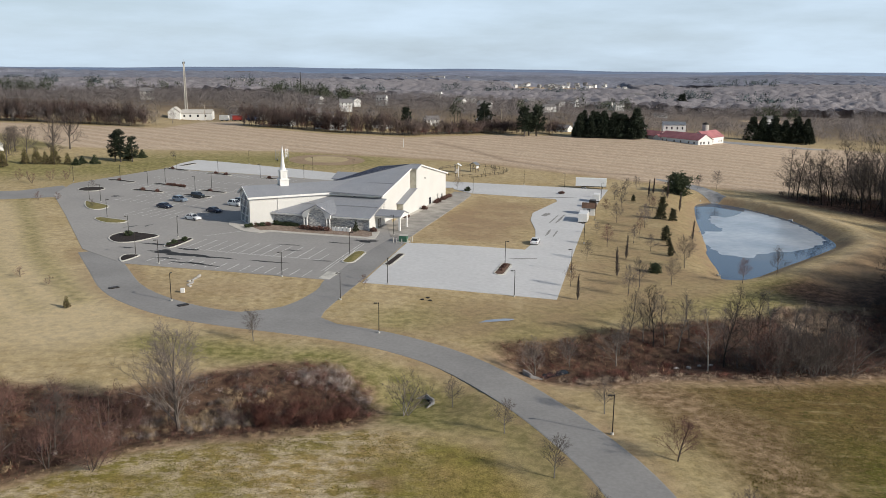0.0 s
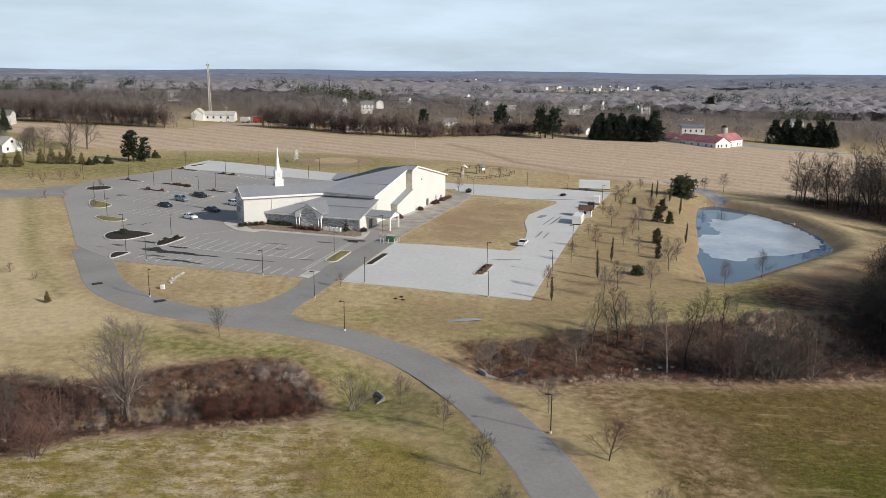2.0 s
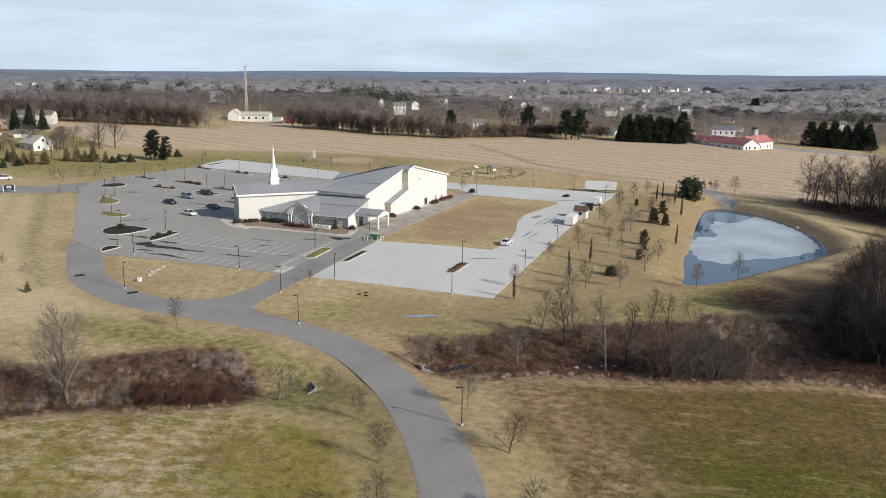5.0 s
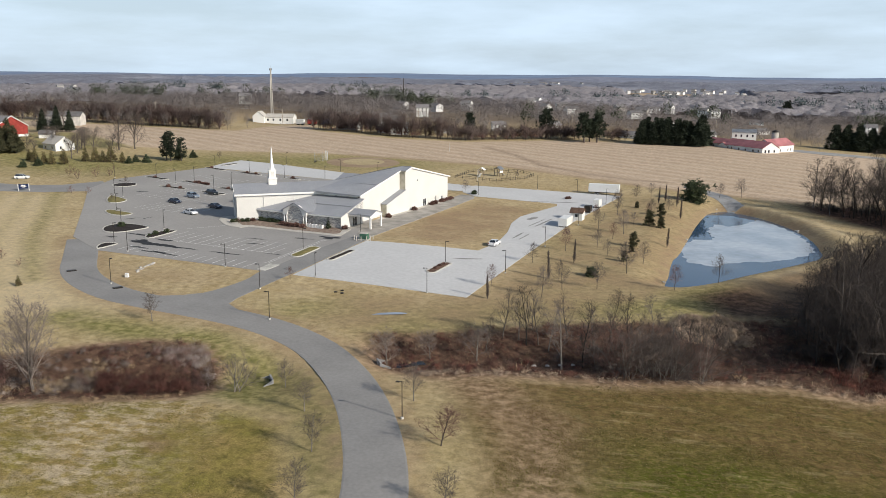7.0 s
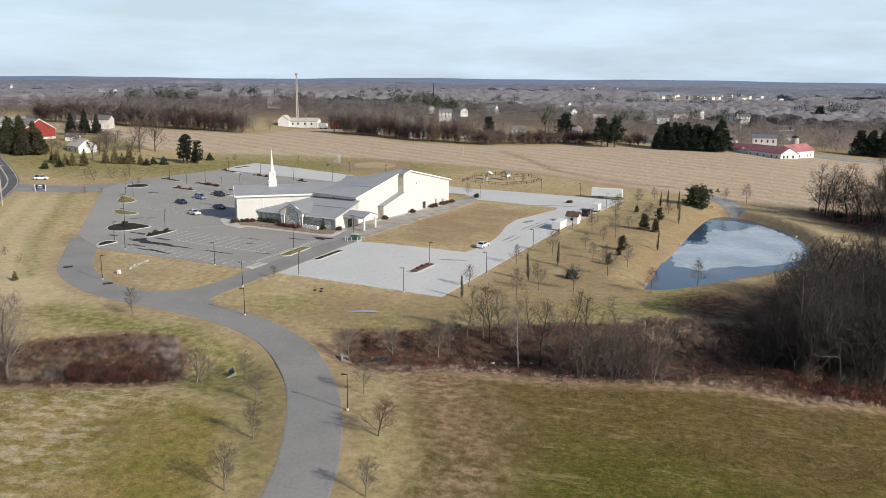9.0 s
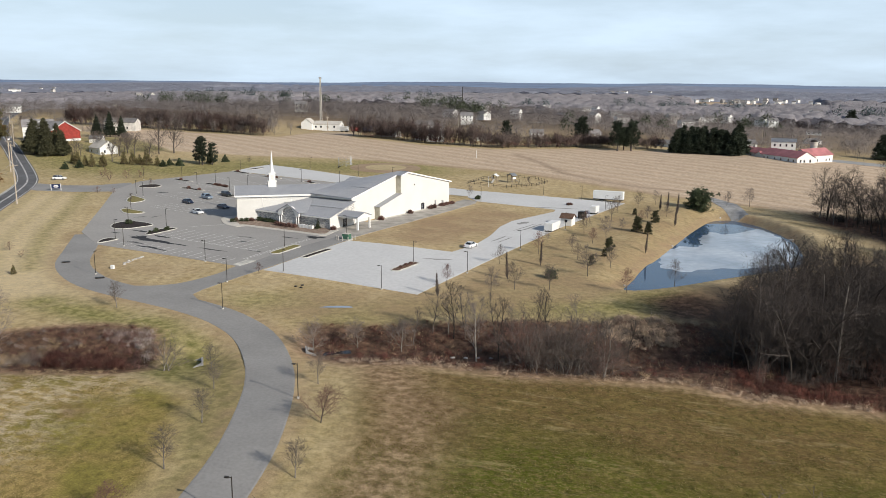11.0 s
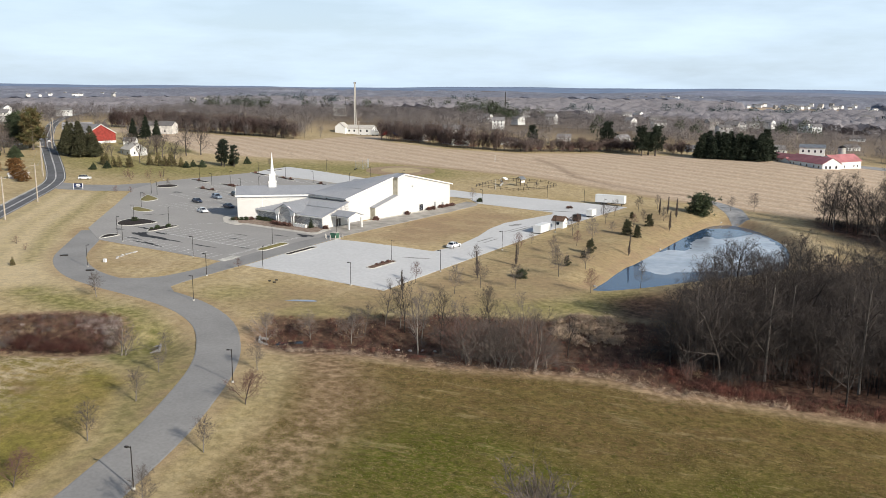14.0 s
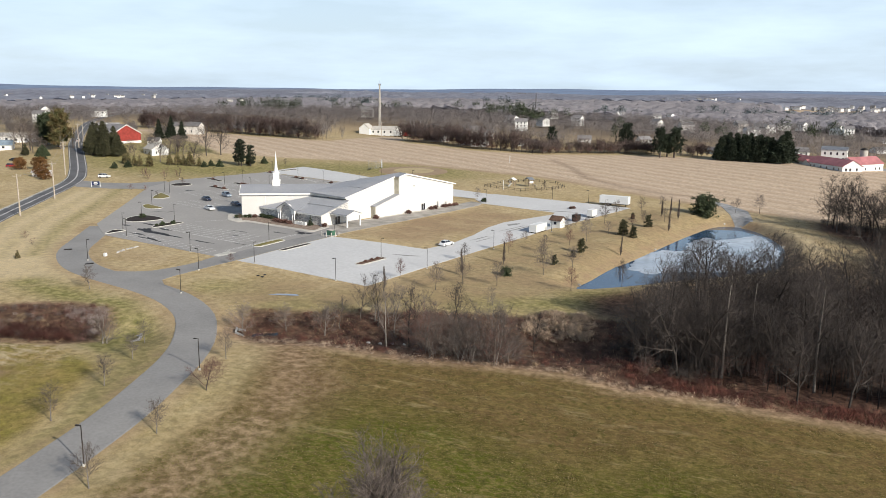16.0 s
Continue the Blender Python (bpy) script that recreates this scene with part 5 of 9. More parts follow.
# ---- lamps, islands, vehicles, fixtures ----
def lamp_post():
    t = thing("lamp_post", "dark bronze car-park lamp post with one box head", "lamp post", group="lamp posts")
    part("base", Mesh().tube([(0, 0, -0.5), (0, 0, 0.22)], [0.2, 0.2], 12), M_CURB, t, "round concrete footing")
    part("pole", Mesh().tube([(0, 0, 0.22), (0, 0, 5.05)], [0.07, 0.055], 6), M_METAL_DARK, t)
    part("arm", Mesh().box(0.0, 0.35, -0.03, 0.03, 4.88, 4.96), M_METAL_DARK, t)
    part("lamp_head", Mesh().box(0.3, 0.8, -0.15, 0.15, 4.87, 5.0, 0.03), M_METAL_DARK, t)
    return t


LAMPS = [(-96.7, 295.6), (-105.9, 266.7), (-92.9, 255.5), (-90.1, 263.7), (-75.7, 247.9), (-72.8, 255.6), (-79.3, 287.4), (-86.0, 206.2), (-96.6, 228.1), (-100.8, 230.5), (-73.0, 186.3), (-65.4, 169.9), (-58.2, 163.2), (-61.9, 187.4), (-119.3, 262.2),
         (-75.1, 316.5), (-62.6, 279.3), (-47.9, 281.2), (-48.1, 302.3), (-32.9, 300.1), (10.2, 265.0), (29.0, 286.5), (43.0, 283.7), (52.3, 264.9), (34.9, 195.3), (43.2, 226.1), (27.4, 166.7), (13.7, 170.4), (13.7, 147.0), (-47.6, 138.4), (-18.1, 141.1), (-9.9, 124.5), (20.6, 90.3), (-10.3, 151.6), (-31.3, 155.2), (-20.0, 173.0), (-11.6, 193.3), (26.9, 60.4)]
lamp = lamp_post()
for i, (x, y) in enumerate(LAMPS):
    turn = (180, 90, 200, 0)[i % 4] if i not in (32, 37, 31, 30) else 180
    m = pose(x, y, float(base_height(x, y)) + 0.05, 0, 0, turn)
    if i == 0:
        lamp.matrix_basis = m
    else:
        copy_thing(lamp, m)


def island(outline, fill, label, lift=0.0):
    """A kerbed bed in the paving: a kerb ring and its filling."""
    cx, cy = sum(p[0] for p in outline) / len(outline), sum(p[1] for p in outline) / len(outline)
    z = float(base_height(cx, cy)) + 0.06
    t = thing("planting_island", label, "planting island", pose(cx, cy, z), group="car-park islands")
    o = [(x - cx, y - cy) for x, y in outline]
    if sum(a[0] * b[1] - a[1] * b[0] for a, b in zip(o, o[1:] + o[:1])) < 0:
        o = o[::-1]
    k = len(o)
    inn = []
    for i in range(k):
        ax, ay = o[i - 1]
        bx, by = o[(i + 1) % k]
        d = math.hypot(bx - ax, by - ay) or 1
        inn.append((o[i][0] - (by - ay) / d * 0.32, o[i][1] + (bx - ax) / d * 0.32))

    def h(x, y):
        return float(base_height(cx + x, cy + y)) + 0.06 - z

    v = [(x, y, h(x, y) - 0.2) for x, y in o] + [(x, y, h(x, y) + 0.15) for x, y in o] + [(x, y, h(x, y) + 0.15) for x, y in inn] + [(x, y, h(x, y) - 0.1) for x, y in inn]
    f = []
    for s in (0, k, 2 * k):
        f += [(s + i, s + (i + 1) % k, s + k + (i + 1) % k, s + k + i) for i in range(k)]
    part("curb", Mesh().add(v, f), M_CURB, t, "pale concrete curb")
    part("bed", Mesh().add([(x, y, h(x, y) + 0.10) for x, y in inn] + [(0, 0, h(0, 0) + 0.3)], [(i, (i + 1) % k, k) for i in range(k)]), fill, t)
    return t


def capsule(p, q, w, n=7):
    a = math.atan2(q[1] - p[1], q[0] - p[0])
    r = w / 2
    return [(q[0] - r * math.cos(a) + r * math.cos(a + t), q[1] - r * math.sin(a) + r * math.sin(a + t)) for t in np.linspace(-math.pi / 2, math.pi / 2, n)] + \
           [(p[0] + r * math.cos(a) + r * math.cos(a + t), p[1] + r * math.sin(a) + r * math.sin(a + t)) for t in np.linspace(math.pi / 2, 3 * math.pi / 2, n)]


DARK_BED, TURF_BED = "kerbed island of dark mulch in the car park", "kerbed island of winter turf in the car park"
island(smooth_line([(-77.0, 184.2), (-77.4, 188), (-75.6, 190.8), (-71.6, 190.8), (-66.6, 188.4), (-68.2, 184), (-70.6, 180.9), (-74.2, 180.6)], 0.8, True), M_MULCH, "large teardrop island of dark mulch with a shrub")
island(smooth_line([(-62.3, 178.4), (-62, 183.6), (-59.2, 186.8), (-57.8, 185.6), (-59.6, 177.6), (-61, 176.6)], 0.8, True), M_MULCH, "kerbed island of mulch with clipped shrubs")
island(smooth_line([(-89, 205.2), (-88.4, 207.4), (-84.4, 206), (-79.8, 204), (-80.6, 200.9), (-84.8, 201)], 0.8, True), M_TURF, TURF_BED)
island(smooth_line([(-101.2, 228.7), (-99.2, 227.9), (-92.3, 223), (-92.1, 217.8), (-95.2, 217.4), (-98.5, 222)], 0.8, True), M_TURF, TURF_BED)
island([(-107.9 + 3.9 * math.cos(t), 248.8 + 4.3 * math.sin(t)) for t in np.linspace(0, 2 * math.pi, 25)[:-1]], M_MULCH, "round kerbed island of dark mulch")
island(smooth_line([(-67.8, 167.2), (-67.4, 169.8), (-64.4, 169.8), (-64.9, 166.4), (-66.2, 163.9)], 0.8, True), M_MULCH, DARK_BED)
for p, q in (((-110.4, 267.9), (-100.1, 263.8)), ((-101.1, 297.1), (-90.9, 292.0)), ((-93.8, 263.0), (-83.7, 257.8)), ((-96.0, 250.3), (-85.1, 246.6)), ((-83.6, 288.8), (-73.7, 284.4)), ((-76.0, 252.8), (-66.5, 248.9)), ((-78.4, 244.4), (-68.9, 240.9)), ((-62.5, 281.2), (-56.5, 278.6)), ((-97.7, 303.6), (-94.6, 312))):
    island(capsule(p, q, 2.6), M_MULCH, DARK_BED)
island(capsule((-19.9, 165.8), (-17.7, 176.2), 3.0), M_TURF, "kerbed island of bright winter turf by the drive")
island(capsule((-11.4, 164.4), (-8.7, 174.8), 1.9), M_MULCH, DARK_BED)
island(capsule((11.6, 161.2), (14.3, 171), 2.4), M_MULCH_BROWN, "kerbed island of brown mulch in the gravel lot")

# bay lines and dark patches on the asphalt
bays = Mesh()


def painted(mesh, a, b, w, lift):
    (ax, ay), (bx, by) = a, b
    d = math.hypot(bx - ax, by - ay)
    nx_, ny_ = -(by - ay) / d * w / 2, (bx - ax) / d * w / 2
    n = max(1, int(d / 4))
    for i in range(n):
        p0, p1 = i / n, (i + 1) / n
        q = [(ax + (bx - ax) * s + e * nx_, ay + (by - ay) * s + e * ny_) for s, e in ((p0, -1), (p1, -1), (p1, 1), (p0, 1))]
        mesh.add([(x, y, float(base_height(x, y)) + lift) for x, y in q], [(0, 1, 2, 3)])


DU = Vector((2.62, -0.72))       # along a row of bays
LV = Vector((0.27, 0.963))       # along a bay
def bay_row(start, count, length, back=0.0):
    for i in range(count):
        p = Vector(start) + DU * i
        painted(bays, tuple(p), tuple(p + LV * length), 0.15, 0.066)


bay_row((-61.5, 164.6), 14, 4.9)
bay_row((-57.5, 176.5), 13, 5.4)
bay_row((-56.0, 181.9), 12, 4.6)
for s, c_ in (((-88, 243), 8), ((-90.5, 238.4), 9), ((-94.5, 231), 10), ((-84, 212), 8), ((-82, 217), 8), ((-102, 258), 9), ((-82, 253), 8), ((-92, 287), 10), ((-72, 280), 9), ((-98, 273), 14)):
    for i in range(c_):
        p = Vector(s) + DU * i
        painted(bays, tuple(p), tuple(p + LV * 5.0), 0.13, 0.066)
for a, b in (((-24.2, 159.5), (-18.4, 183.7)), ((-23.5, 159.4), (-17.7, 183.6)), ((-56.6, 189.2), (-48, 196.4)), ((-57.2, 177), (-24.9, 168.1)), ((-95, 251), (-66, 243)), ((-92, 265.5), (-64, 255.5))):
    painted(bays, a, b, 0.14, 0.066)
tagged(part("bay_line", bays, M_LINE, parking_lot), "worn white bay lines", kind="stuff")


def blot(center, length, width, turn, seed, material, name, parent):
    rnd = random.Random(seed)
    k = 26
    m = Mesh()
    pts = []
    for i in range(k):
        a = 2 * math.pi * i / k
        r = 1 + 0.4 * math.sin(3 * a + seed) * rnd.uniform(0.3, 1) + rnd.uniform(-0.4, 0.25)
        x, y = math.cos(a) * length / 2 * r, math.sin(a) * width / 2 * r
        pts.append((center[0] + x * math.cos(turn) - y * math.sin(turn), center[1] + x * math.sin(turn) + y * math.cos(turn)))
    pts = [center] + pts
    m.add([(x, y, float(base_height(x, y)) + 0.064 + 0.0015 * seed) for x, y in pts], [(0, 1 + i, 1 + (i + 1) % k) for i in range(k)])
    part(name, m, material, parent)


PATCHES = [((-57, 171.6), 13, 2.4, -0.22), ((-50, 169.8), 11, 1.5, -0.26), ((-60, 173.4), 7, 2.4, -0.4), ((-51, 163.9), 9, 1.3, -0.3), ((-64.8, 180), 7, 1.3, -0.25), ((-56, 176), 5.5, 1.3, -0.3), ((-17.6, 186.2), 5.4, 2.4, -0.2), ((-36, 166.3), 10.5, 0.7, -0.23), ((-96, 238.2), 3.2, 2.2, 0.2), ((-73, 199.5), 3.6, 0.7, 1.2), ((-35, 181.8), 6.5, 0.6, -0.2), ((-25.2, 167.5), 4.4, 0.6, -0.2), ((-69.8, 176), 3.2, 1.2, -0.2), ((-76.6, 197.6), 3.6, 0.8, 0.9), ((-24, 184.0), 5, 0.9, -0.25), ((-33, 176.5), 4, 0.8, -0.2), ((-58, 167.6), 6, 1.0, -0.2)]
for i, (c_, ln, wd, tn) in enumerate(PATCHES):
    blot(c_, ln, wd, tn, i, M_SEAL if i < 8 else M_DAMP, "damp_patch", parking_lot)

M_TRACK = mat("worn_wheel_track", (0.30, 0.295, 0.285), 0.95, vary=0.15, scale=0.4, fine=3, bump=0.05)
for i, (c_, ln, wd, tn) in enumerate([((33.5, 226), 15, 0.7, 1.25), ((31.5, 225), 14, 0.6, 1.25), ((30.0, 231), 6, 2.2, 1.2), ((27.5, 206), 10, 0.6, 1.3), ((29.2, 205), 9, 0.5, 1.3), ((18, 176), 7, 1.0, 0.3), ((36, 262), 16, 1.2, 0.2)]):
    (cx0, cy0) = c_
    m_ = Mesh()
    rr_ = random.Random(i)
    ring_ = [(ln / 2 * math.cos(t) * rr_.uniform(0.8, 1.1), wd / 2 * math.sin(t) * rr_.uniform(0.6, 1.2)) for t in np.linspace(0, 6.283, 22)[:-1]]
    pts_ = [(cx0, cy0)] + [(cx0 + x * math.cos(tn) - y * math.sin(tn), cy0 + x * math.sin(tn) + y * math.cos(tn)) for x, y in ring_]
    m_.add([(x, y, float(base_height(x, y)) + 0.089) for x, y in pts_], [(0, 1 + j, 1 + (j + 1) % 21) for j in range(21)])
    part("wheel_track", m_, M_TRACK, gravel_lot)


def car(name, label, paint, m, kind=0):
    """A car 4.7 m long, facing +x: 0 saloon, 1 estate or SUV, 2 pickup."""
    t = thing(name, label, "car", m)
    L2, W2 = 2.35, 0.9
    hood, roof_z = (0.92, 1.45) if kind == 0 else (1.02, 1.72)
    side = {0: [(-2.35, 0.45), (-2.3, 0.85), (-1.6, 0.98), (0.95, 0.95), (2.0, 0.82), (2.33, 0.6), (2.35, 0.38)],
            1: [(-2.3, 0.45), (-2.3, 1.05), (-1.9, 1.1), (0.9, 1.05), (2.0, 0.98), (2.28, 0.75), (2.3, 0.42)],
            2: [(-2.5, 0.5), (-2.5, 1.08), (-1.6, 1.1), (0.8, 1.08), (2.0, 1.02), (2.3, 0.8), (2.32, 0.45)]}[kind]
    body = Mesh()
    rings = []
    for y, dz, dx in ((-W2, -0.06, 0.97), (-W2 * 0.92, 0.0, 1.0), (W2 * 0.92, 0.0, 1.0), (W2, -0.06, 0.97)):
        rings.append([(x * dx, y, z + (dz if z > 0.5 else 0)) for x, z in side] + [(2.2 * dx, y, 0.26), (-2.2 * dx, y, 0.26)])
    k = len(rings[0])
    body.add([p for r in rings for p in r], [tuple(range(k)), tuple(range(4 * k - 1, 3 * k - 1, -1))] + [(a * k + i, a * k + k + i, a * k + k + (i + 1) % k, a * k + (i + 1) % k) for a in range(3) for i in range(k)])
    part("body", body, paint, t)
    cab = {0: [(-1.75, 0.95), (-1.05, 1.38), (-0.6, 1.45), (0.25, 1.43), (1.05, 0.95)], 1: [(-2.2, 1.07), (-1.95, 1.6), (-1.5, 1.7), (0.2, 1.68), (1.0, 1.05)], 2: [(-0.9, 1.08), (-0.75, 1.65), (-0.4, 1.75), (0.3, 1.73), (1.0, 1.06)]}[kind]
    glass = Mesh()
    k = len(cab)
    lo = [(x, s * 0.84 if z < 1.12 else s * 0.66, z) for s in (-1, 1) for x, z in cab]
    glass.add(lo, [tuple(range(k)), tuple(range(2 * k - 1, k - 1, -1))] + [(i, k + i, k + i + 1, i + 1) for i in range(k - 1)])
    part("window", glass, M_WINDOW, t)
    rf = Mesh()
    (x0, z0), (x1, z1), (x2, z2) = cab[1], cab[2], cab[3]
    rf.add([(x, y, z + 0.02) for x, z in ((x0 + 0.05, z0), (x1, z1), (x2, z2), (x2 + 0.12, z2 - 0.05)) for y in (-0.68, 0.68)], [(0, 2, 3, 1), (2, 4, 5, 3), (4, 6, 7, 5)])
    for s in (-1, 1):
        for (xa, za), (xb, zb) in ((cab[0], cab[1]), (cab[-1], cab[3]), ((-0.35, cab[0][1]), (-0.35, cab[2][1]))):
            part("pillar", Mesh().tube([(xa, s * 0.85, za), (xb, s * 0.675, zb + 0.01)], [0.05, 0.045], 4), paint, t)
    part("roof", rf, paint, t)
    for x in (-1.45, 1.42):
        for s in (-1, 1):
            w = part("wheel", Mesh().tube([(x, s * 0.70, 0.33), (x, s * 0.92, 0.33)], [0.33, 0.33], 14), M_BLACK, t)
            part("rim", Mesh().tube([(x, s * 0.915, 0.33), (x, s * 0.935, 0.33)], [0.21, 0.2], 10), M_RIM, w)
    for s in (-1, 1):
        part("headlight", Mesh().box(2.17, 2.31, s * 0.66 - 0.17, s * 0.66 + 0.17, 0.62, 0.74), M_LIGHT_LENS, t)
        part("tail_light", Mesh().box(-2.34 if kind < 2 else -2.52, -2.2, s * 0.70 - 0.13, s * 0.70 + 0.13, 0.72, 0.86), M_TAIL, t)
    return t


def on(x, y, turn, lift=0.06):
    return pose(x, y, float(base_height(x, y)) + lift, 0, 0, turn)


car("car", "navy blue saloon parked on faded asphalt", P_NAVY, on(-76.7, 222.6, -30), 0)
car("car", "silver-blue estate car parked on asphalt", P_SILVERBLUE, on(-75.6, 232.6, -30), 1)
car("car", "charcoal sport utility car parked on asphalt", P_DARK, on(-72.4, 239.6, -32), 1)
car("car", "dark navy saloon parked near the church", P_NAVY, on(-61.9, 218.4, -30), 0)
car("car", "white saloon parked on faded asphalt", P_WHITE, on(-64.6, 207.9, -30), 0)
car("car", "white sport utility car beside the church", P_WHITE, on(-58.6, 228.6, -30), 1)
car("car", "dark blue car parked behind a white one", P_NAVY, on(-57.6, 232.4, -30), 1)
car("car", "black car parked behind the church", P_DARK, on(-56.2, 236.4, -30), 1)
car("car", "white car with dark glass parked on pale gravel", P_WHITE, on(22.6, 192.2, 75, 0.09), 0)


# ---- plants ----
def spike(m, p, d, length, r):
    """One bare twig: a slim pointed blade."""
    a = d.orthogonal().normalized()
    a.rotate(Matrix.Rotation(len(m.v) * 2.39, 3, d))
    k = len(m.v)
    m.v += [tuple(p + a * r), tuple(p - a * r), tuple(p + d * length)]
    m.f.append((k, k + 1, k + 2))


def grow(rnd, trunk, crown, p, d, length, r, level, spec):
    """A limb that bends, tapers and forks; the last level is twigs."""
    if level >= spec["levels"]:
        spike(crown, p, d, length, r)
        return
    n = (4, 3, 2, 1)[min(level, 3)]
    pts, rad = [p], [r]
    q, e = p.copy(), d.copy()
    taper = spec["taper"] if level == 0 else 0.35
    for i in range(n):
        e = (e + Vector((rnd.gauss(0, 1), rnd.gauss(0, 1), rnd.gauss(0, 0.5))) * spec["bend"] + Vector((0, 0, spec["up"]))).normalized()
        q = q + e * (length / n)
        pts.append(q)
        rad.append(r * (1 - (1 - taper) * (i + 1) / n))
    (trunk if level == 0 else crown).tube(pts, rad, (7, 5, 4, 3)[min(level, 3)], cap=False)
    kids = spec["kids"][level]
    lo = spec["clear"] if level == 0 else 0.2
    for i in range(kids):
        s = lo + (1 - lo) * (i + rnd.random() * 0.8) / kids
        j = min(int(s * n), n - 1)
        base = pts[j] + (pts[j + 1] - pts[j]) * (s * n - j)
        ax = (pts[j + 1] - pts[j]).normalized()
        side = ax.orthogonal().normalized()
        side.rotate(Matrix.Rotation(i * 2.4 + rnd.uniform(-0.5, 0.5), 3, ax))
        a = radians(rnd.uniform(*spec["angle"]))
        nd = (ax * math.cos(a) + side * math.sin(a) + Vector((0, 0, spec["lift"]))).normalized()
        ll = length * spec["ratio"][level] * rnd.uniform(0.7, 1.15) * ((1.25 - 0.75 * s) if level == 0 else (1.15 - 0.4 * s))
        grow(rnd, trunk, crown, base, nd, ll, max(r * (spec.get("limb", 0.5) if level == 0 else 0.55) * (1.1 - 0.5 * s), spec["twig"]), level + 1, spec)
    # the leader breaks up into twigs
    for i in range((3, 3, 2, 1)[min(level, 3)]):
        nd = (e + Vector((rnd.gauss(0, 0.4), rnd.gauss(0, 0.4), 0.2))).normalized()
        if level == 0 and spec["levels"] > 2:
            grow(rnd, trunk, crown, q, nd, length * 0.17, max(rad[-1] * 0.6, spec["twig"]), 2, spec)
            continue
        grow(rnd, trunk, crown, q, nd, length * 0.25, max(rad[-1] * 0.8, spec["twig"]), spec["levels"], spec)


SPECS = {
    "oval": dict(levels=4, kids=(20, 7, 6, 9), ratio=(0.6, 0.55, 0.5, 0.6), angle=(30, 64), taper=0.3, bend=0.08, up=0.07, lift=0.16, clear=0.10, twig=0.012, limb=0.3),
    "sapling": dict(limb=0.32, levels=3, kids=(17, 8, 8), ratio=(0.46, 0.5, 0.62), angle=(34, 64), taper=0.2, bend=0.06, up=0.03, lift=0.16, clear=0.24, twig=0.0105),
    "round": dict(levels=4, kids=(13, 7, 6, 6), ratio=(0.64, 0.54, 0.52, 0.6), angle=(32, 64), taper=0.45, bend=0.08, up=0.03, lift=0.12, clear=0.16, twig=0.008, limb=0.42),
    "ball": dict(levels=4, kids=(40, 9, 7, 5), ratio=(0.31, 0.6, 0.6, 0.6), angle=(25, 70), taper=0.35, bend=0.1, up=0.02, lift=0.22, clear=0.5, twig=0.016, limb=0.5),
    "shade": dict(levels=4, kids=(12, 6, 6, 4), ratio=(0.6, 0.54, 0.5, 0.55), angle=(32, 68), taper=0.4, bend=0.08, up=0.03, lift=0.14, clear=0.16, twig=0.017, limb=0.42),
    "wood": dict(levels=4, kids=(13, 5, 5, 5), ratio=(0.42, 0.6, 0.55, 0.62), angle=(34, 74), taper=0.3, bend=0.11, up=0.03, lift=0.12, clear=0.2, twig=0.02, limb=0.46),
    "thicket": dict(levels=4, kids=(10, 5, 5, 4), ratio=(0.44, 0.58, 0.55, 0.6), angle=(28, 66), taper=0.25, bend=0.11, up=0.04, lift=0.14, clear=0.24, twig=0.012, limb=0.44),
    "bushy": dict(levels=3, kids=(6, 5, 5), ratio=(0.72, 0.6, 0.55), angle=(28, 66), taper=0.5, bend=0.15, up=0.02, lift=0.1, clear=0.05, twig=0.014),
    "column": dict(levels=2, kids=(110, 7), ratio=(0.20, 0.5), angle=(13, 30), taper=0.1, bend=0.01, up=0.03, lift=0.25, clear=0.06, twig=0.02),
}


def bare_tree(name, label, spec, height, radius, seed, bark=None, twigs=None, group="", stems=1, category="tree"):
    rnd = random.Random(seed)
    t = thing(name, label, category, group=group)
    trunk, crown = Mesh(), Mesh()
    s = SPECS[spec]
    for i in range(stems):
        lean = Vector((rnd.gauss(0, 0.28), rnd.gauss(0, 0.28), 1)).normalized() if stems > 1 else Vector((rnd.gauss(0, 0.03), rnd.gauss(0, 0.03), 1)).normalized()
        o = Vector((rnd.gauss(0, 0.2), rnd.gauss(0, 0.2), -0.3)) if stems > 1 else Vector((0, 0, -0.3))
        grow(rnd, trunk, crown, o, lean, height * (rnd.uniform(0.7, 1) if stems > 1 else 0.86), radius * (0.7 if stems > 1 else 1), 0, s)
    part("trunk", trunk, bark or M_BARK, t)
    part("crown", crown, twigs or M_TWIG, t, "bare twiggy crown")
    return t


def tuft(m, rnd, p, size, n=8, flat=0.6):
    for _ in range(n + 3):
        d = Vector((rnd.gauss(0, 1), rnd.gauss(0, 1), rnd.gauss(0, flat))).normalized()
        s = d.cross(Vector((rnd.gauss(0, 1), rnd.gauss(0, 1), rnd.gauss(0, 1)))).normalized() * size * rnd.uniform(0.09, 0.2)
        o = p + d * size * 0.15
        m.add([o - s, o + s, o + d * size * rnd.uniform(0.7, 1.2)], [(0, 1, 2)])


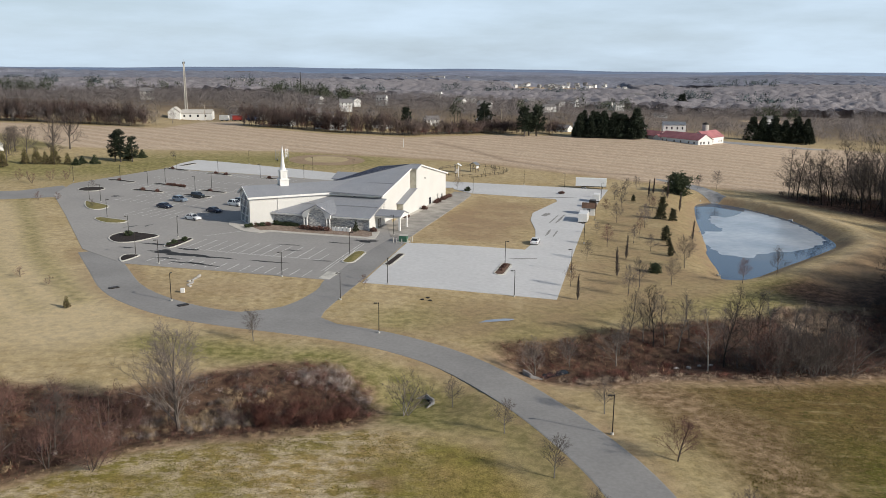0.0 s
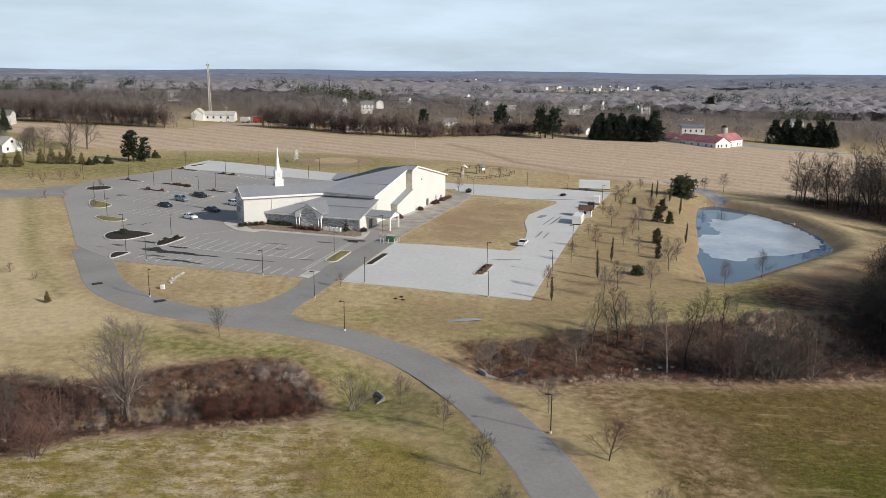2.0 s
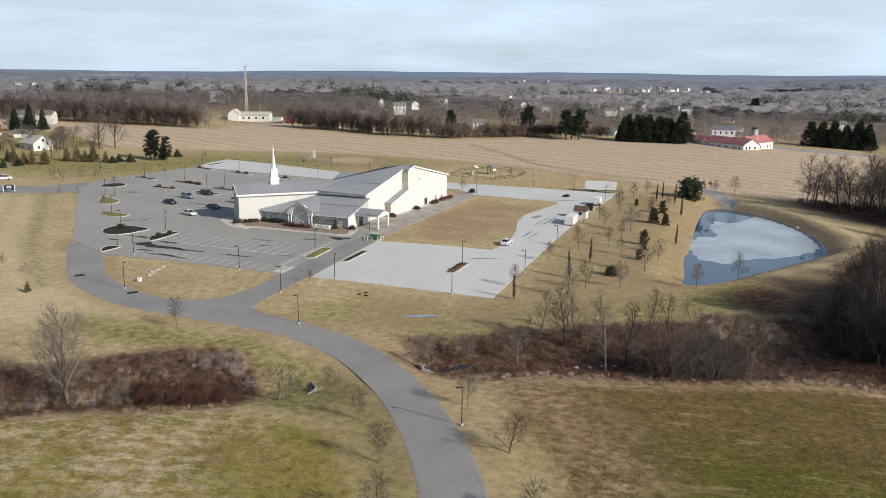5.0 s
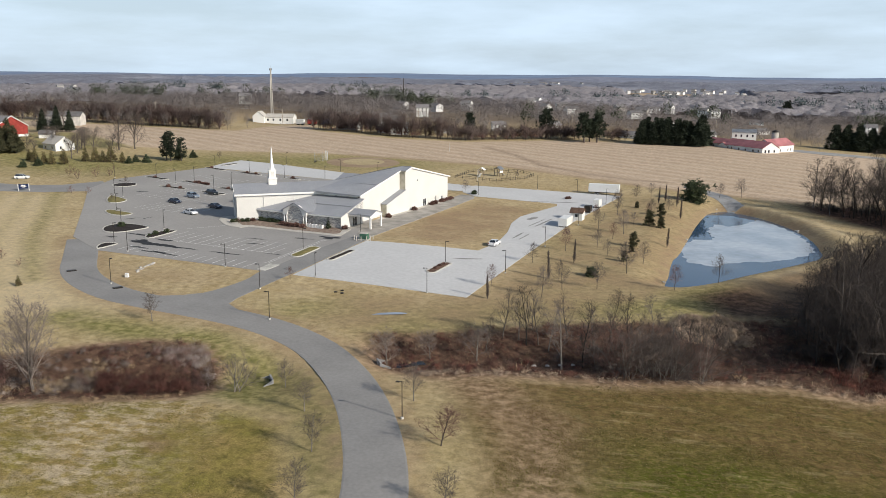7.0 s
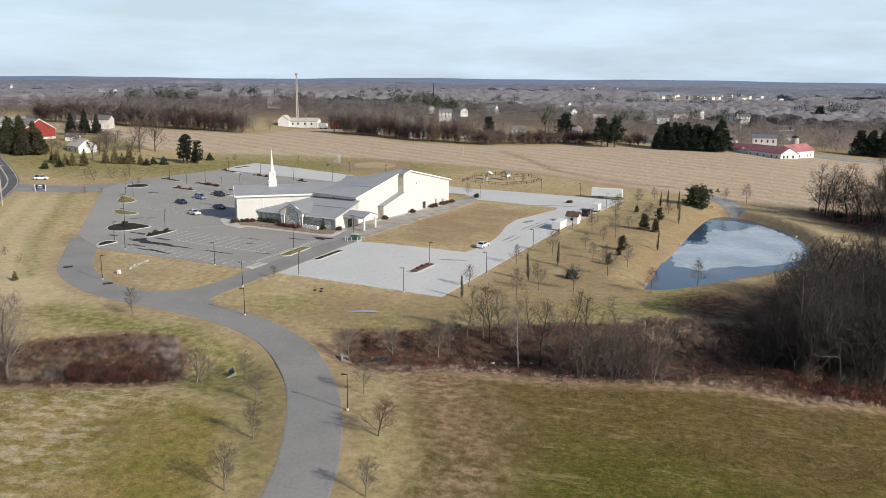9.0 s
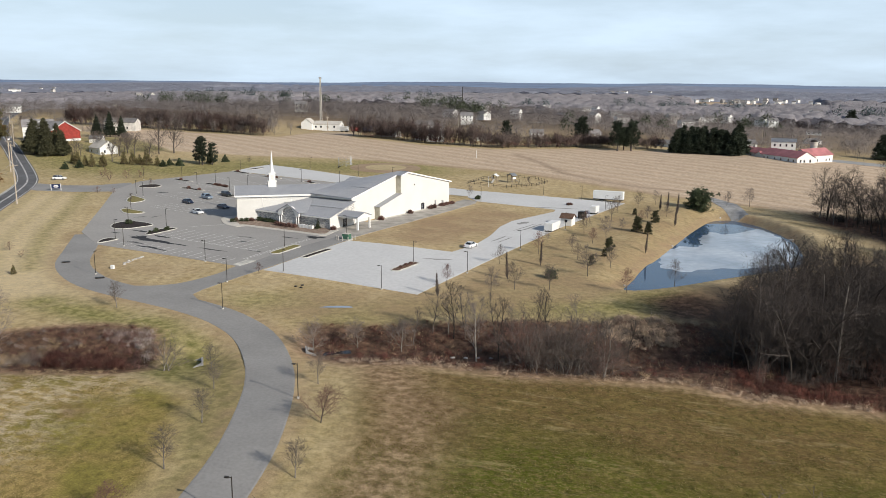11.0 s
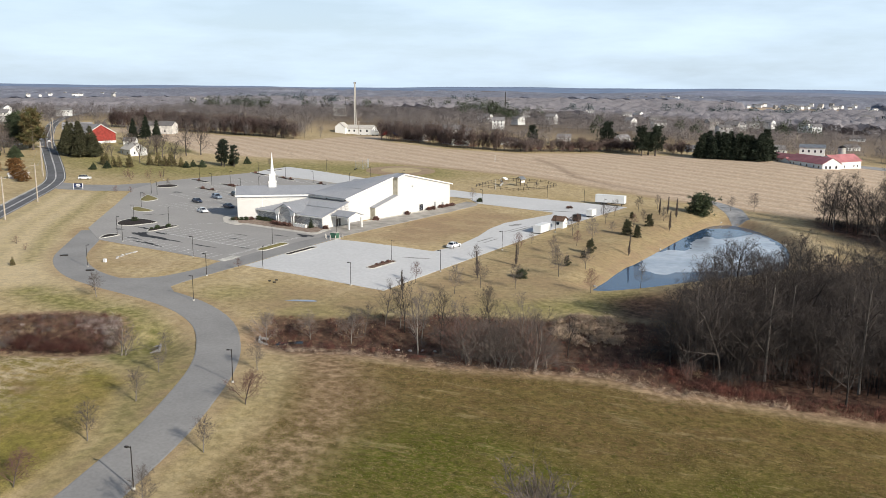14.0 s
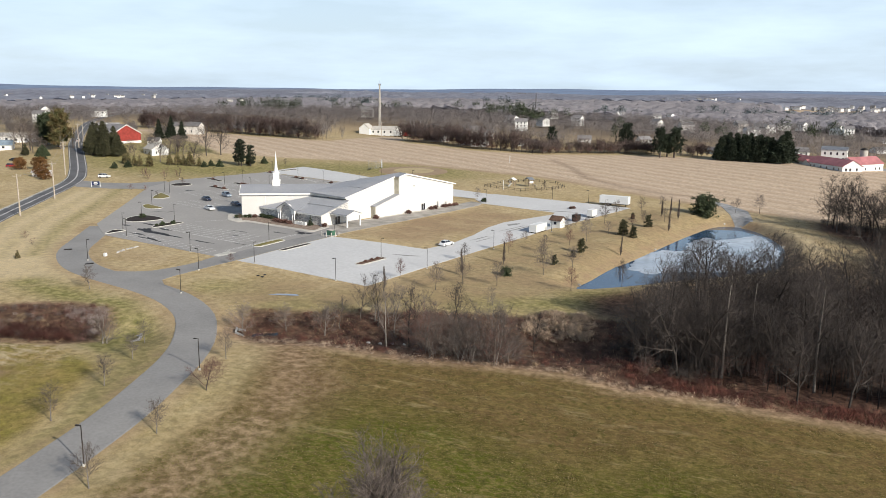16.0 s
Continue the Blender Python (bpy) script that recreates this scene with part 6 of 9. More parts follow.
def evergreen(name, label, height, width, seed, material=None, shape="cone", tufts=260, category="tree", clear=0.06, group="", size=None):
    """A needle tree: trunk and whorls of needle tufts with gaps between them."""
    rnd = random.Random(seed)
    t = thing(name, label, category, group=group)
    part("trunk", Mesh().tube([(0, 0, -0.3), (0, 0, height * 0.5), (0, 0, height * 0.94)], [width * 0.055 + 0.04, width * 0.035 + 0.02, 0.02], 7), M_BARK, t)
    crown = Mesh()
    sz = size or max(0.3, width * 0.17)
    if shape == "cone":
        for i in range(tufts):
            h = clear + (1 - clear) * (1 - math.sqrt(rnd.random()))
            a = rnd.uniform(0, 2 * math.pi)
            whorl = 0.72 + 0.38 * abs(math.sin(h * height * 2.6)) + 0.16 * math.sin(3 * a + h * 9)
            r = width / 2 * (1 - h) ** 0.85 * whorl * math.sqrt(rnd.uniform(0.3, 1))
            tuft(crown, rnd, Vector((r * math.cos(a), r * math.sin(a), h * height)), sz * (0.55 + 0.5 * (1 - h)), 9)
    else:
        boughs = 18 if shape == "oval" else 19
        for b in range(boughs):
            h = clear + 0.12 + (0.86 - clear) * (b + rnd.random()) / boughs
            w = math.sqrt(max(0.03, 1 - ((h - 0.4) / 0.62) ** 2)) if shape == "oval" else 0.25 + 0.75 * math.sin(min(1.0, 1.08 - h) * math.pi * 0.62)
            a = b * 2.4 + rnd.uniform(-0.6, 0.6)
            r = width / 2 * w * rnd.uniform(0.45, 0.85)
            sg = width * (0.14 if shape == "oval" else 0.10) * rnd.uniform(0.75, 1.25)
            for _ in range(tufts // boughs):
                q = Vector((r * math.cos(a) + rnd.gauss(0, sg), r * math.sin(a) + rnd.gauss(0, sg), h * height + rnd.gauss(0, sg * 0.6)))
                tuft(crown, rnd, q, sz * rnd.uniform(0.5, 0.95), 9)
        for _ in range(tufts // 8):
            tuft(crown, rnd, Vector((rnd.gauss(0, width * 0.07), rnd.gauss(0, width * 0.07), height * rnd.uniform(clear + 0.1, 1))), sz * 0.6, 9)
    part("crown", crown, material or M_PINE, t, "dense needle crown")
    return t


def shrub(name, label, height, width, seed, material, tufts=60):
    rnd = random.Random(seed)
    t = thing(name, label, "shrub", group="")
    stem, leaf = Mesh(), Mesh()
    for i in range(5):
        a = rnd.uniform(0, 6.28)
        stem.tube([(0, 0, -0.1), (0.25 * width * math.cos(a), 0.25 * width * math.sin(a), height * 0.6)], [0.03, 0.012], 3, cap=False)
    for i in range(tufts):
        a, h = rnd.uniform(0, 6.28), rnd.random()
        r = width / 2 * math.sqrt(rnd.random()) * math.sqrt(max(0.05, 1 - (h - 0.35) ** 2 * 1.6))
        tuft(leaf, rnd, Vector((r * math.cos(a), r * math.sin(a), 0.08 + h * (height - 0.1))), 0.32 * min(width, 1.6), 7)
    part("stems", stem, M_BARK, t)
    part("foliage", leaf, material, t)
    return t


def plant(proto, spots, used=None, rnd=random.Random(5), lift=0.0, spread=(0.85, 1.15)):
    """Sets a thing and its copies on the land, each turned and sized a little differently."""
    for i, s in enumerate(spots):
        x, y = s[:2]
        k = (s[2] if len(s) > 2 else 1.0) * (rnd.uniform(*spread))
        m = pose(x, y, G(x, y) + lift, 0, 0, rnd.uniform(0, 360))
        ob = proto if i == 0 and not used else copy_thing(proto, m)
        ob.matrix_basis = m @ Matrix.Diagonal((k, k, k * rnd.uniform(0.94, 1.06), 1))


SAP = "young bare deciduous tree with a slim trunk in the lawn"
saps = [bare_tree("young_tree", SAP, "sapling", 5.4, 0.07, 11 + i, twigs=(M_TWIG, M_TWIG, M_TWIG_PALE, M_TWIG_RED)[i], group="young lawn trees") for i in range(4)]
grove = [(56.3, 262.8), (62.7, 276.3), (68.5, 285.6), (48.4, 236.3), (55.2, 247.5, 1.1), (48.8, 223.1), (40.3, 207.1, 0.8), (40.0, 192.3), (32.7, 178.1), (47.7, 198.0, 0.8), (55.3, 217.6, 1.3), (64.0, 244.4), (49.9, 189.9, 0.8), (39.7, 157.4, 1.25), (35.8, 150.6, 1.1), (25.4, 155.2, 0.8), (46.7, 159.9, 1.1), (53.6, 174.5, 1.25), (59, 232, 0.9), (52, 210, 0.9), (72, 262, 0.9), (66, 256, 0.9), (58, 186, 0.9), (62.5, 163.5, 1.25), (72.4, 170.4, 1.2), (93, 294, 1.2), (101, 297, 1.2), (-14.5, 148.4, 0.55), (-106, 321, 0.8), (20, 311, 0.8), (5, 270.5, 0.9), (-45.8, 197.2, 0.5), (-107.5, 249, 0.6), (-95.5, 220, 0.5)]
for i, p in enumerate(saps):
    plant(p, grove[i::4])
avenue = [bare_tree("young_tree", "young bare tree beside the entrance drive", "sapling", 5.3, 0.085, 31, bark=M_BARK_GREY, twigs=M_TWIG, group="trees along the drive"),
          bare_tree("young_tree", "young bare tree with reddish twigs beside the drive", "round", 4.6, 0.09, 37, twigs=M_TWIG_RED, group="trees along the drive")]
plant(avenue[0], [(-28.8, 119.4), (1.6, 100.2, 0.8), (7.7, 90.3, 0.95), (12.2, 79.4), (14.2, 67.8), (31.2, 56.7), (29.2, 70.2), (20.9, 96.6, 0.95)] , spread=(0.95, 1.1))
plant(avenue[1], [(26.6, 83.8, 1.0), (14.3, 56.2, 0.95)], spread=(0.95, 1.05))
plant(bare_tree("tall_tree", "tall bare tree with a dense crooked crown", "ball", 23.4, 0.34, 47, twigs=M_TWIG), [(78.2, 36.7)], spread=(1, 1))
plant(bare_tree("multi_stem_tree", "small bare tree with several leaning stems", "bushy", 4.4, 0.09, 41, stems=4, bark=M_BARK_PALE), [(-4.5, 97.3)])
plant(bare_tree("large_tree", "large round bare tree at the thicket's edge", "oval", 13.0, 0.27, 43, twigs=M_TWIG_PALE), [(-31.5, 91.4)], spread=(1, 1))
plant(bare_tree("bare_tree", "middle-sized bare tree among brambles", "shade", 7.6, 0.13, 45, group="thicket trees"), [(-33.5, 93.5, 0.8), (-43, 84, 1.0), (-52, 79, 1.0), (-54.5, 83.5), (-62, 86, 1.1), (-72, 80, 1.2), (-48.5, 79.5, 0.8)])
plant(bare_tree("columnar_tree", "narrow columnar bare tree with upswept twigs", "column", 6.4, 0.1, 51, group="columnar trees"), [(69.9, 273.2, 1.0), (75.5, 270.5, 1.1), (74.4, 251.8, 1.05), (36.8, 165.2), (42.0, 180.7, 0.9), (25.6, 146.9, 0.8), (66, 210, 0.9), (72.4, 277, 1.0)], spread=(0.95, 1.05))
ctrees = [bare_tree("bare_tree", "bare tree standing in the wet thicket", "thicket", 9.5 + 0.6 * i, 0.13, 61 + i, bark=(M_BARK, M_BARK_GREY, M_BARK_DARK)[i], twigs=(M_TWIG, M_TWIG_PALE, M_TWIG_WOOD)[i], group="thicket trees") for i in range(3)]
rnd = random.Random(8)
spots = [(30.3, 125.7, 0.85), (33, 126.5, 0.8), (34.3, 125, 0.95), (36.3, 125.6, 0.9), (38, 124, 0.95), (43.5, 118.4, 1.0), (48.1, 119.5, 1.0), (45.5, 123.5, 0.9), (51, 124.5, 1.0), (54, 121, 1.0), (57, 125, 0.95), (60.5, 121, 0.95), (62, 117, 0.9), (55, 130, 0.85), (48, 129, 0.8), (41, 128, 0.85), (35, 131, 0.75), (64, 126, 0.8), (28, 121.5, 0.7), (52.5, 117.5, 0.9)]
for i, p in enumerate(ctrees):
    plant(p, spots[i::3], spread=(0.9, 1.1))
plant(bare_tree("bare_tree", "spreading bare tree among brambles by the culvert", "round", 5.6, 0.1, 65, bark=M_BARK_GREY, twigs=M_TWIG_PALE, group="thicket trees"), [(13.8, 111.6, 1.0), (19.6, 116.8, 0.85), (26.9, 118.1, 1.05)], spread=(1, 1))
bushy = [bare_tree("tall_shrub", "tall bare shrub with many crooked stems", "bushy", 5.2, 0.07, 71 + i, stems=4, group="thicket shrubs", category="shrub", twigs=(M_TWIG, M_TWIG_RED)[i], bark=(M_BARK_GREY, M_BARK)[i]) for i in range(2)]
sp2 = [(rnd.uniform(47.5, 60), rnd.uniform(112.8, 117.5), rnd.uniform(1.1, 1.6)) for _ in range(13)] + [(rnd.uniform(42, 62), rnd.uniform(117, 124), rnd.uniform(0.6, 1.0)) for _ in range(9)] + [(rnd.uniform(-72, -36), rnd.uniform(76, 93), rnd.uniform(0.5, 1.15)) for _ in range(34)] + [(rnd.uniform(-34, -12), rnd.uniform(92, 106), rnd.uniform(0.2, 0.36)) for _ in range(12)]
for i, p in enumerate(bushy):
    plant(p, [q for k, q in enumerate(sp2) if (q[0] < 0 or k % 4 == 0) == bool(i)])
plant(bare_tree("sycamore", "pale-barked bare sycamore in the thicket", "thicket", 9.8, 0.15, 83, bark=M_BARK_PALE, twigs=M_TWIG_PALE), [(40.3, 115.8)], spread=(1, 1))
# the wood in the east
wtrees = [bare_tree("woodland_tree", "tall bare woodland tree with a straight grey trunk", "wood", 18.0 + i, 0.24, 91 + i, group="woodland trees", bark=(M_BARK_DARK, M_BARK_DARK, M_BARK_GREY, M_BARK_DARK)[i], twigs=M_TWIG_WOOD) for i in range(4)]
wspots = []
rnd = random.Random(21)
wp = [(81, 121), (85, 117.5), (98, 116.5), (118, 116.5), (170, 110), (232, 118), (232, 262), (200, 276), (145, 280), (121, 287), (122, 274), (136, 250), (140, 226), (134, 206), (118, 184), (100, 171), (89, 156), (83, 145), (80, 132)]
while len(wspots) < 120:
    x, y = rnd.uniform(80, 235), rnd.uniform(110, 290)
    if not inside(np.array([x]), np.array([y]), wp)[0] or any((x - a) ** 2 + (y - b) ** 2 < 11 for a, b, _ in wspots):
        continue
    if rnd.random() > math.exp(-((x - 84) / 55) ** 2) * 0.9 + 0.08:
        continue
    d = float(signed(np.array([x]), np.array([y]), wp)[0])
    wspots.append((x, y, rnd.uniform(0.75, 1.02) * (0.8 if d > -5 else 1.0) * (1.2 if y > 215 else 1.0)))
for x, y in ((80, 128), (82.5, 124), (84, 131), (81.5, 136), (86, 127), (88, 122), (87, 134), (84.5, 140), (90, 129), (92, 124), (91, 137), (87.5, 145), (94, 133), (96, 126), (89.5, 151), (93, 144), (97, 139), (95, 156), (100, 132), (102, 124), (99, 149), (103, 141), (101, 162), (106, 130)):
    wspots.append((x + rnd.uniform(-1, 1), y + rnd.uniform(-1, 1), rnd.uniform(0.62, 0.92)))
ne_edge = [(118, 290), (150, 284), (200, 275), (200, 240), (142, 240), (129, 262)]
while len(wspots) < 186:
    x, y = rnd.uniform(116, 200), rnd.uniform(240, 290)
    if inside(np.array([x]), np.array([y]), ne_edge)[0] and rnd.random() < math.exp(-(x - 116) / 40) + 0.1 and not any((x - a) ** 2 + (y - b) ** 2 < 9 for a, b, _ in wspots):
        wspots.append((x, y, rnd.uniform(0.75, 1.05)))
for i, p in enumerate(wtrees):
    plant(p, wspots[i::4])
for i, p in enumerate(bushy[1:]):
    plant(p, [(x + rnd.uniform(-2, 2), y - 2, rnd.uniform(0.55, 0.9)) for x, y, _ in wspots[i::7]], used=True)
# evergreens and shrubs of the grounds
plant(evergreen("pine_tree", "bushy dark green pine in a small group on the lawn", 11.8, 5.6, 99, shape="pine", tufts=360, clear=0.06, material=M_PINE_DARK, group="pine group"), [(-122.2, 309.4, 1.0), (-118.4, 311.2, 0.8), (-125, 311.5, 0.92)], spread=(1, 1))
plant(evergreen("pine_tree", "dark green pine with open layered branches", 8.0, 5.2, 101, shape="pine", tufts=420, clear=-0.05, material=M_PINE_LAWN, group="lawn evergreens"), [(63.3, 232.0, 0.56), (66.4, 230.6, 0.42), (68.4, 249.2, 0.48), (56.9, 202.4, 0.45), (53.6, 185.6, 0.3), (56.0, 196.0, 0.26), (62.0, 261, 0.26)], spread=(1, 1))
plant(evergreen("spruce_tree", "dense dark green rounded evergreen", 5.3, 6.4, 103, shape="oval", tufts=420, clear=-0.14, group="lawn evergreens"), [(83.0, 284.6, 1.2), (45.8, 169.6, 0.36)], spread=(1, 1))
plant(evergreen("spruce_tree", "olive-green ragged conical spruce", 10.5, 6.4, 105, tufts=360, material=M_PINE_LAWN, clear=0.1, group="spruces by the road"), [(-121, 314, 0.62), (-202.8, 303.0, 1.35), (-198.2, 305.5, 1.5), (-188.9, 304.8, 1.2), (-207, 308, 1.45), (-194, 301, 1.2), (-232, 290, 0.6), (-212, 316, 1.4), (-203, 311, 1.5), (-195, 309, 1.3)], spread=(1, 1))
plant(evergreen("dwarf_spruce", "small dark green conical evergreen on the lawn", 3.2, 3.1, 109, tufts=150, clear=0.0, size=0.6, category="shrub", group="small evergreens"), [(-164.1, 274.9), (-161.6, 280.4, 1.1), (-134.0, 297.8), (-133.7, 302.4, 0.95), (-129, 302.5, 1.15), (-119, 323.3, 1.1)], spread=(1, 1))
plant(evergreen("cedar_tree", "bronze-green winter cedar, narrow and ragged", 5.6, 3.0, 107, material=M_CEDAR, tufts=190, group="cedar row"), [(-155.0, 286.7), (-151.8, 296.2, 0.9), (-148.0, 297.0, 1.1), (-145, 297.6, 0.8), (-142.0, 298.1, 1.15), (-137.5, 299, 0.8), (-159, 285, 1.0), (-163, 286, 0.9), (-168, 287.5, 1.1), (-172, 290, 0.9), (-63.6, 133.0, 0.36)], spread=(0.95, 1.35))
plant(bare_tree("ornamental_tree", "low spreading bare ornamental tree", "bushy", 3.8, 0.1, 111, stems=2, twigs=M_TWIG_RED, group="ornamental trees"), [(-130.0, 256.4), (-126.9, 262.8), (-123.2, 265.9), (-137, 262), (-110, 231, 0.6), (-115, 229.5, 0.7), (-80.6, 151.0, 0.5), (-72.9, 145.9, 0.5)])
plant(bare_tree("large_tree", "broad bare shade tree behind the cedar row", "shade", 11.0, 0.25, 113, group="house trees"), [(-161, 301, 0.85), (-148.1, 309, 0.85), (-168, 316, 1.0), (-188, 311, 0.75), (-183, 309, 0.6), (-173, 327, 0.9), (-176, 333, 0.85), (-192, 330, 0.8), (-248, 428, 1.2), (-262, 430, 1.2), (-153.9, 337.9, 1.45), (-157.5, 331, 1.2), (-163, 320, 0.85), (-170, 325, 0.9), (-182, 322, 0.8), (-238, 300, 1.1), (-246, 306, 1.2), (-232, 320, 1.0), (-228, 296, 0.9), (-302, 354, 1.3), (-318, 372, 1.3), (-292, 338, 1.2), (-250, 305, 1.1), (-262, 325, 1.1), (-243, 322, 1.0), (-276, 340, 1.0)])
DG, RD = "clipped dark green shrub at the church front", "reddish bare barberry shrub at the church front"
sg = shrub("shrub", DG, 0.9, 1.3, 121, M_PINE)
sr = shrub("shrub", RD, 0.9, 1.5, 123, M_TWIG_RED)


def front_at(u, v):
    a = radians(-17)
    return (-15.0 + u * math.cos(a) - v * math.sin(a), 207.4 + u * math.sin(a) + v * math.cos(a))


plant(sg, [front_at(u, -11.6) for u in (-24.8, -23.6, -22.4, -21.2, -20.0, -18.9)] + [front_at(-29.2, -16.2), front_at(-28.2, -15.2), front_at(-27.2, -14.4)] + [(-73.2, 186.8, 1.2), (-60.6, 180.4, 1.0), (-59.2, 183.4, 1.1), (-61.4, 179, 0.7), front_at(-29.9, -17.2)] + [(8.4, 268, 1.2)], lift=0.12)
plant(sr, [front_at(u, v) for u, v in ((-26.3, -13.2), (-16.4, -13.6), (-14.6, -14.0), (-13.0, -14.2), (-11.6, -14.0), (-9.6, -14.0), (1.4, -10.6), (2.4, 10.4), (2.6, 25.6), (2.4, 37.4), (2.5, 39.6), (2.5, 44.2), (2.5, 45.6), (2.5, 47.8), (2.6, 49.6), (2.6, 51.0))] + [(-88 + i * 1.2, 259.6 - 0.5 * i, 0.75) for i in range(6)] + [(-92, 248.4, 0.8), (-87, 246.9, 0.7), (-72, 250.9, 0.7), (-106, 266.1, 0.8), (-98, 295.5, 0.8), (-80, 287, 0.8), (-76, 285.4, 0.8), (12.4, 164.4, 0.5), (13.0, 166.6, 0.55), (13.6, 168.6, 0.5), (-59.6, 279.8, 0.8), (40.4, 270.4, 0.9), (39.6, 269.6, 0.8)], lift=0.12)
plant(evergreen("cypress", "narrow dark green clipped conical evergreen at the stone wall", 3.4, 1.5, 125, tufts=110, size=0.32), [front_at(-2.6, -12.3)], lift=0.1, spread=(1, 1))


plant(evergreen("spruce_tree", "tall dark green spruce behind the barn", 15.5, 7.2, 139, tufts=420, clear=0.08, material=M_PINE_DARK, group="barn spruces"), [(-232, 386, 0.85), (-228, 392, 0.95), (-222, 394, 0.8)], spread=(1, 1))


# ---- brambles, dry grass and far woods, as uncountable growth ----
def stems_mesh(name, pts, z, height, width, lean, seed, material, label, category):
    """Many slim blades at once."""
    r = np.random.default_rng(seed)
    k = len(pts)
    f = np.sin(pts[:, 0] * 0.9 + 1.9 * np.sin(pts[:, 1] * 0.6)) * np.sin(pts[:, 1] * 1.1 + 1.4 * np.sin(pts[:, 0] * 0.5))
    lump = np.sin(pts[:, 0] * 0.31 + 1.2 * np.sin(pts[:, 1] * 0.23)) * np.sin(pts[:, 1] * 0.37 + np.sin(pts[:, 0] * 0.27))
    h = height * r.uniform(0.3, 1.05, k) * (0.85 + 0.35 * f + 0.35 * lump)
    a = r.uniform(0, 2 * np.pi, k)
    tip = np.stack([pts[:, 0] + np.cos(a) * h * lean * r.random(k), pts[:, 1] + np.sin(a) * h * lean * r.random(k), z + h], 1)
    b = a + r.uniform(0.8, 2.2, k)
    w = width * r.uniform(0.5, 1.3, k)
    p0 = np.stack([pts[:, 0] - np.cos(b) * w, pts[:, 1] - np.sin(b) * w, z - 0.05], 1)
    p1 = np.stack([pts[:, 0] + np.cos(b) * w, pts[:, 1] + np.sin(b) * w, z - 0.05], 1)
    v = np.stack([p0, p1, tip], 1).reshape(-1, 3)
    me = bpy.data.meshes.new(name)
    me.vertices.add(3 * k)
    me.vertices.foreach_set("co", v.astype(np.float32).reshape(-1))
    me.loops.add(3 * k)
    me.loops.foreach_set("vertex_index", np.arange(3 * k, dtype=np.int32))
    me.polygons.add(k)
    me.polygons.foreach_set("loop_start", np.arange(0, 3 * k, 3, dtype=np.int32))
    me.update(calc_edges=True)
    me.materials.append(material)
    return tagged(new(name, me), label, category, kind="stuff")


def scatter(poly, count, seed, clump=0.0, clump_scale=0.12):
    r = np.random.default_rng(seed)
    px, py = np.array([p[0] for p in poly]), np.array([p[1] for p in poly])
    out = []
    have = 0
    while have < count:
        p = np.stack([r.uniform(px.min(), px.max(), 4000), r.uniform(py.min(), py.max(), 4000)], 1)
        p = p[inside(p[:, 0], p[:, 1], list(poly))]
        if clump:
            f = np.sin(p[:, 0] * clump_scale * 6.1 + 1.3 * np.sin(p[:, 1] * clump_scale * 4.7)) * np.sin(p[:, 1] * clump_scale * 7.3 + np.sin(p[:, 0] * clump_scale * 3.9) * 1.7)
            p = p[r.random(len(p)) < 1 - clump * (0.5 - 0.5 * f)]
        out.append(p)
        have += len(p)
    return np.concatenate(out)[:count]


def growth(name, poly, count, height, width, lean, seed, material, label, category, clump=0.0, cs=0.12, dome=1.5):
    pts = scatter(poly, count, seed, clump, cs)
    swell = np.clip(0.4 + 0.6 * -signed(pts[:, 0], pts[:, 1], poly) / dome, 0.4, 1.0)
    return stems_mesh(name, pts, ground_height(pts[:, 0], pts[:, 1]), height * swell, width, lean, seed, material, label, category)


WL = "dense maroon bramble thicket along the stream"
for poly, n, seed in ((THICKET_WEST, 30000, 1), (THICKET_EAST, 34000, 2)):
    growth("bramble_thicket", poly, n // 2, 0.6, 0.03, 1.8, seed, M_BRAMBLE, WL, "thicket", 1.0, 0.07)
    growth("scrub", poly, n // 12, 1.3, 0.016, 1.2, seed + 20, M_TWIG, "grey-brown scrub twigs along the stream", "scrub", 1.0, 0.05)
    growth("dry_grass", poly, n // 12, 0.7, 0.03, 1.2, seed + 40, M_DRYGRASS, "dry straw-coloured grass among brambles", "tall grass", 1.0, 0.04)
growth("bramble_thicket", [(82, 113), (98, 112.5), (118, 112.3), (170, 106), (170, 111), (118, 118), (98, 118), (86, 120), (78, 128)], 20000, 0.9, 0.03, 1.6, 7, M_BRAMBLE, "maroon bramble fringe at the foot of the wood", "thicket", 0.8)
growth("undergrowth", [(84, 120), (118, 116), (170, 110), (200, 120), (200, 250), (150, 275), (121, 285), (125, 272), (138, 250), (140, 226), (134, 206), (118, 184), (92, 160)], 24000, 2.0, 0.02, 0.9, 8, M_TWIG_WOOD, "brown woodland undergrowth and saplings", "undergrowth", 0.8)


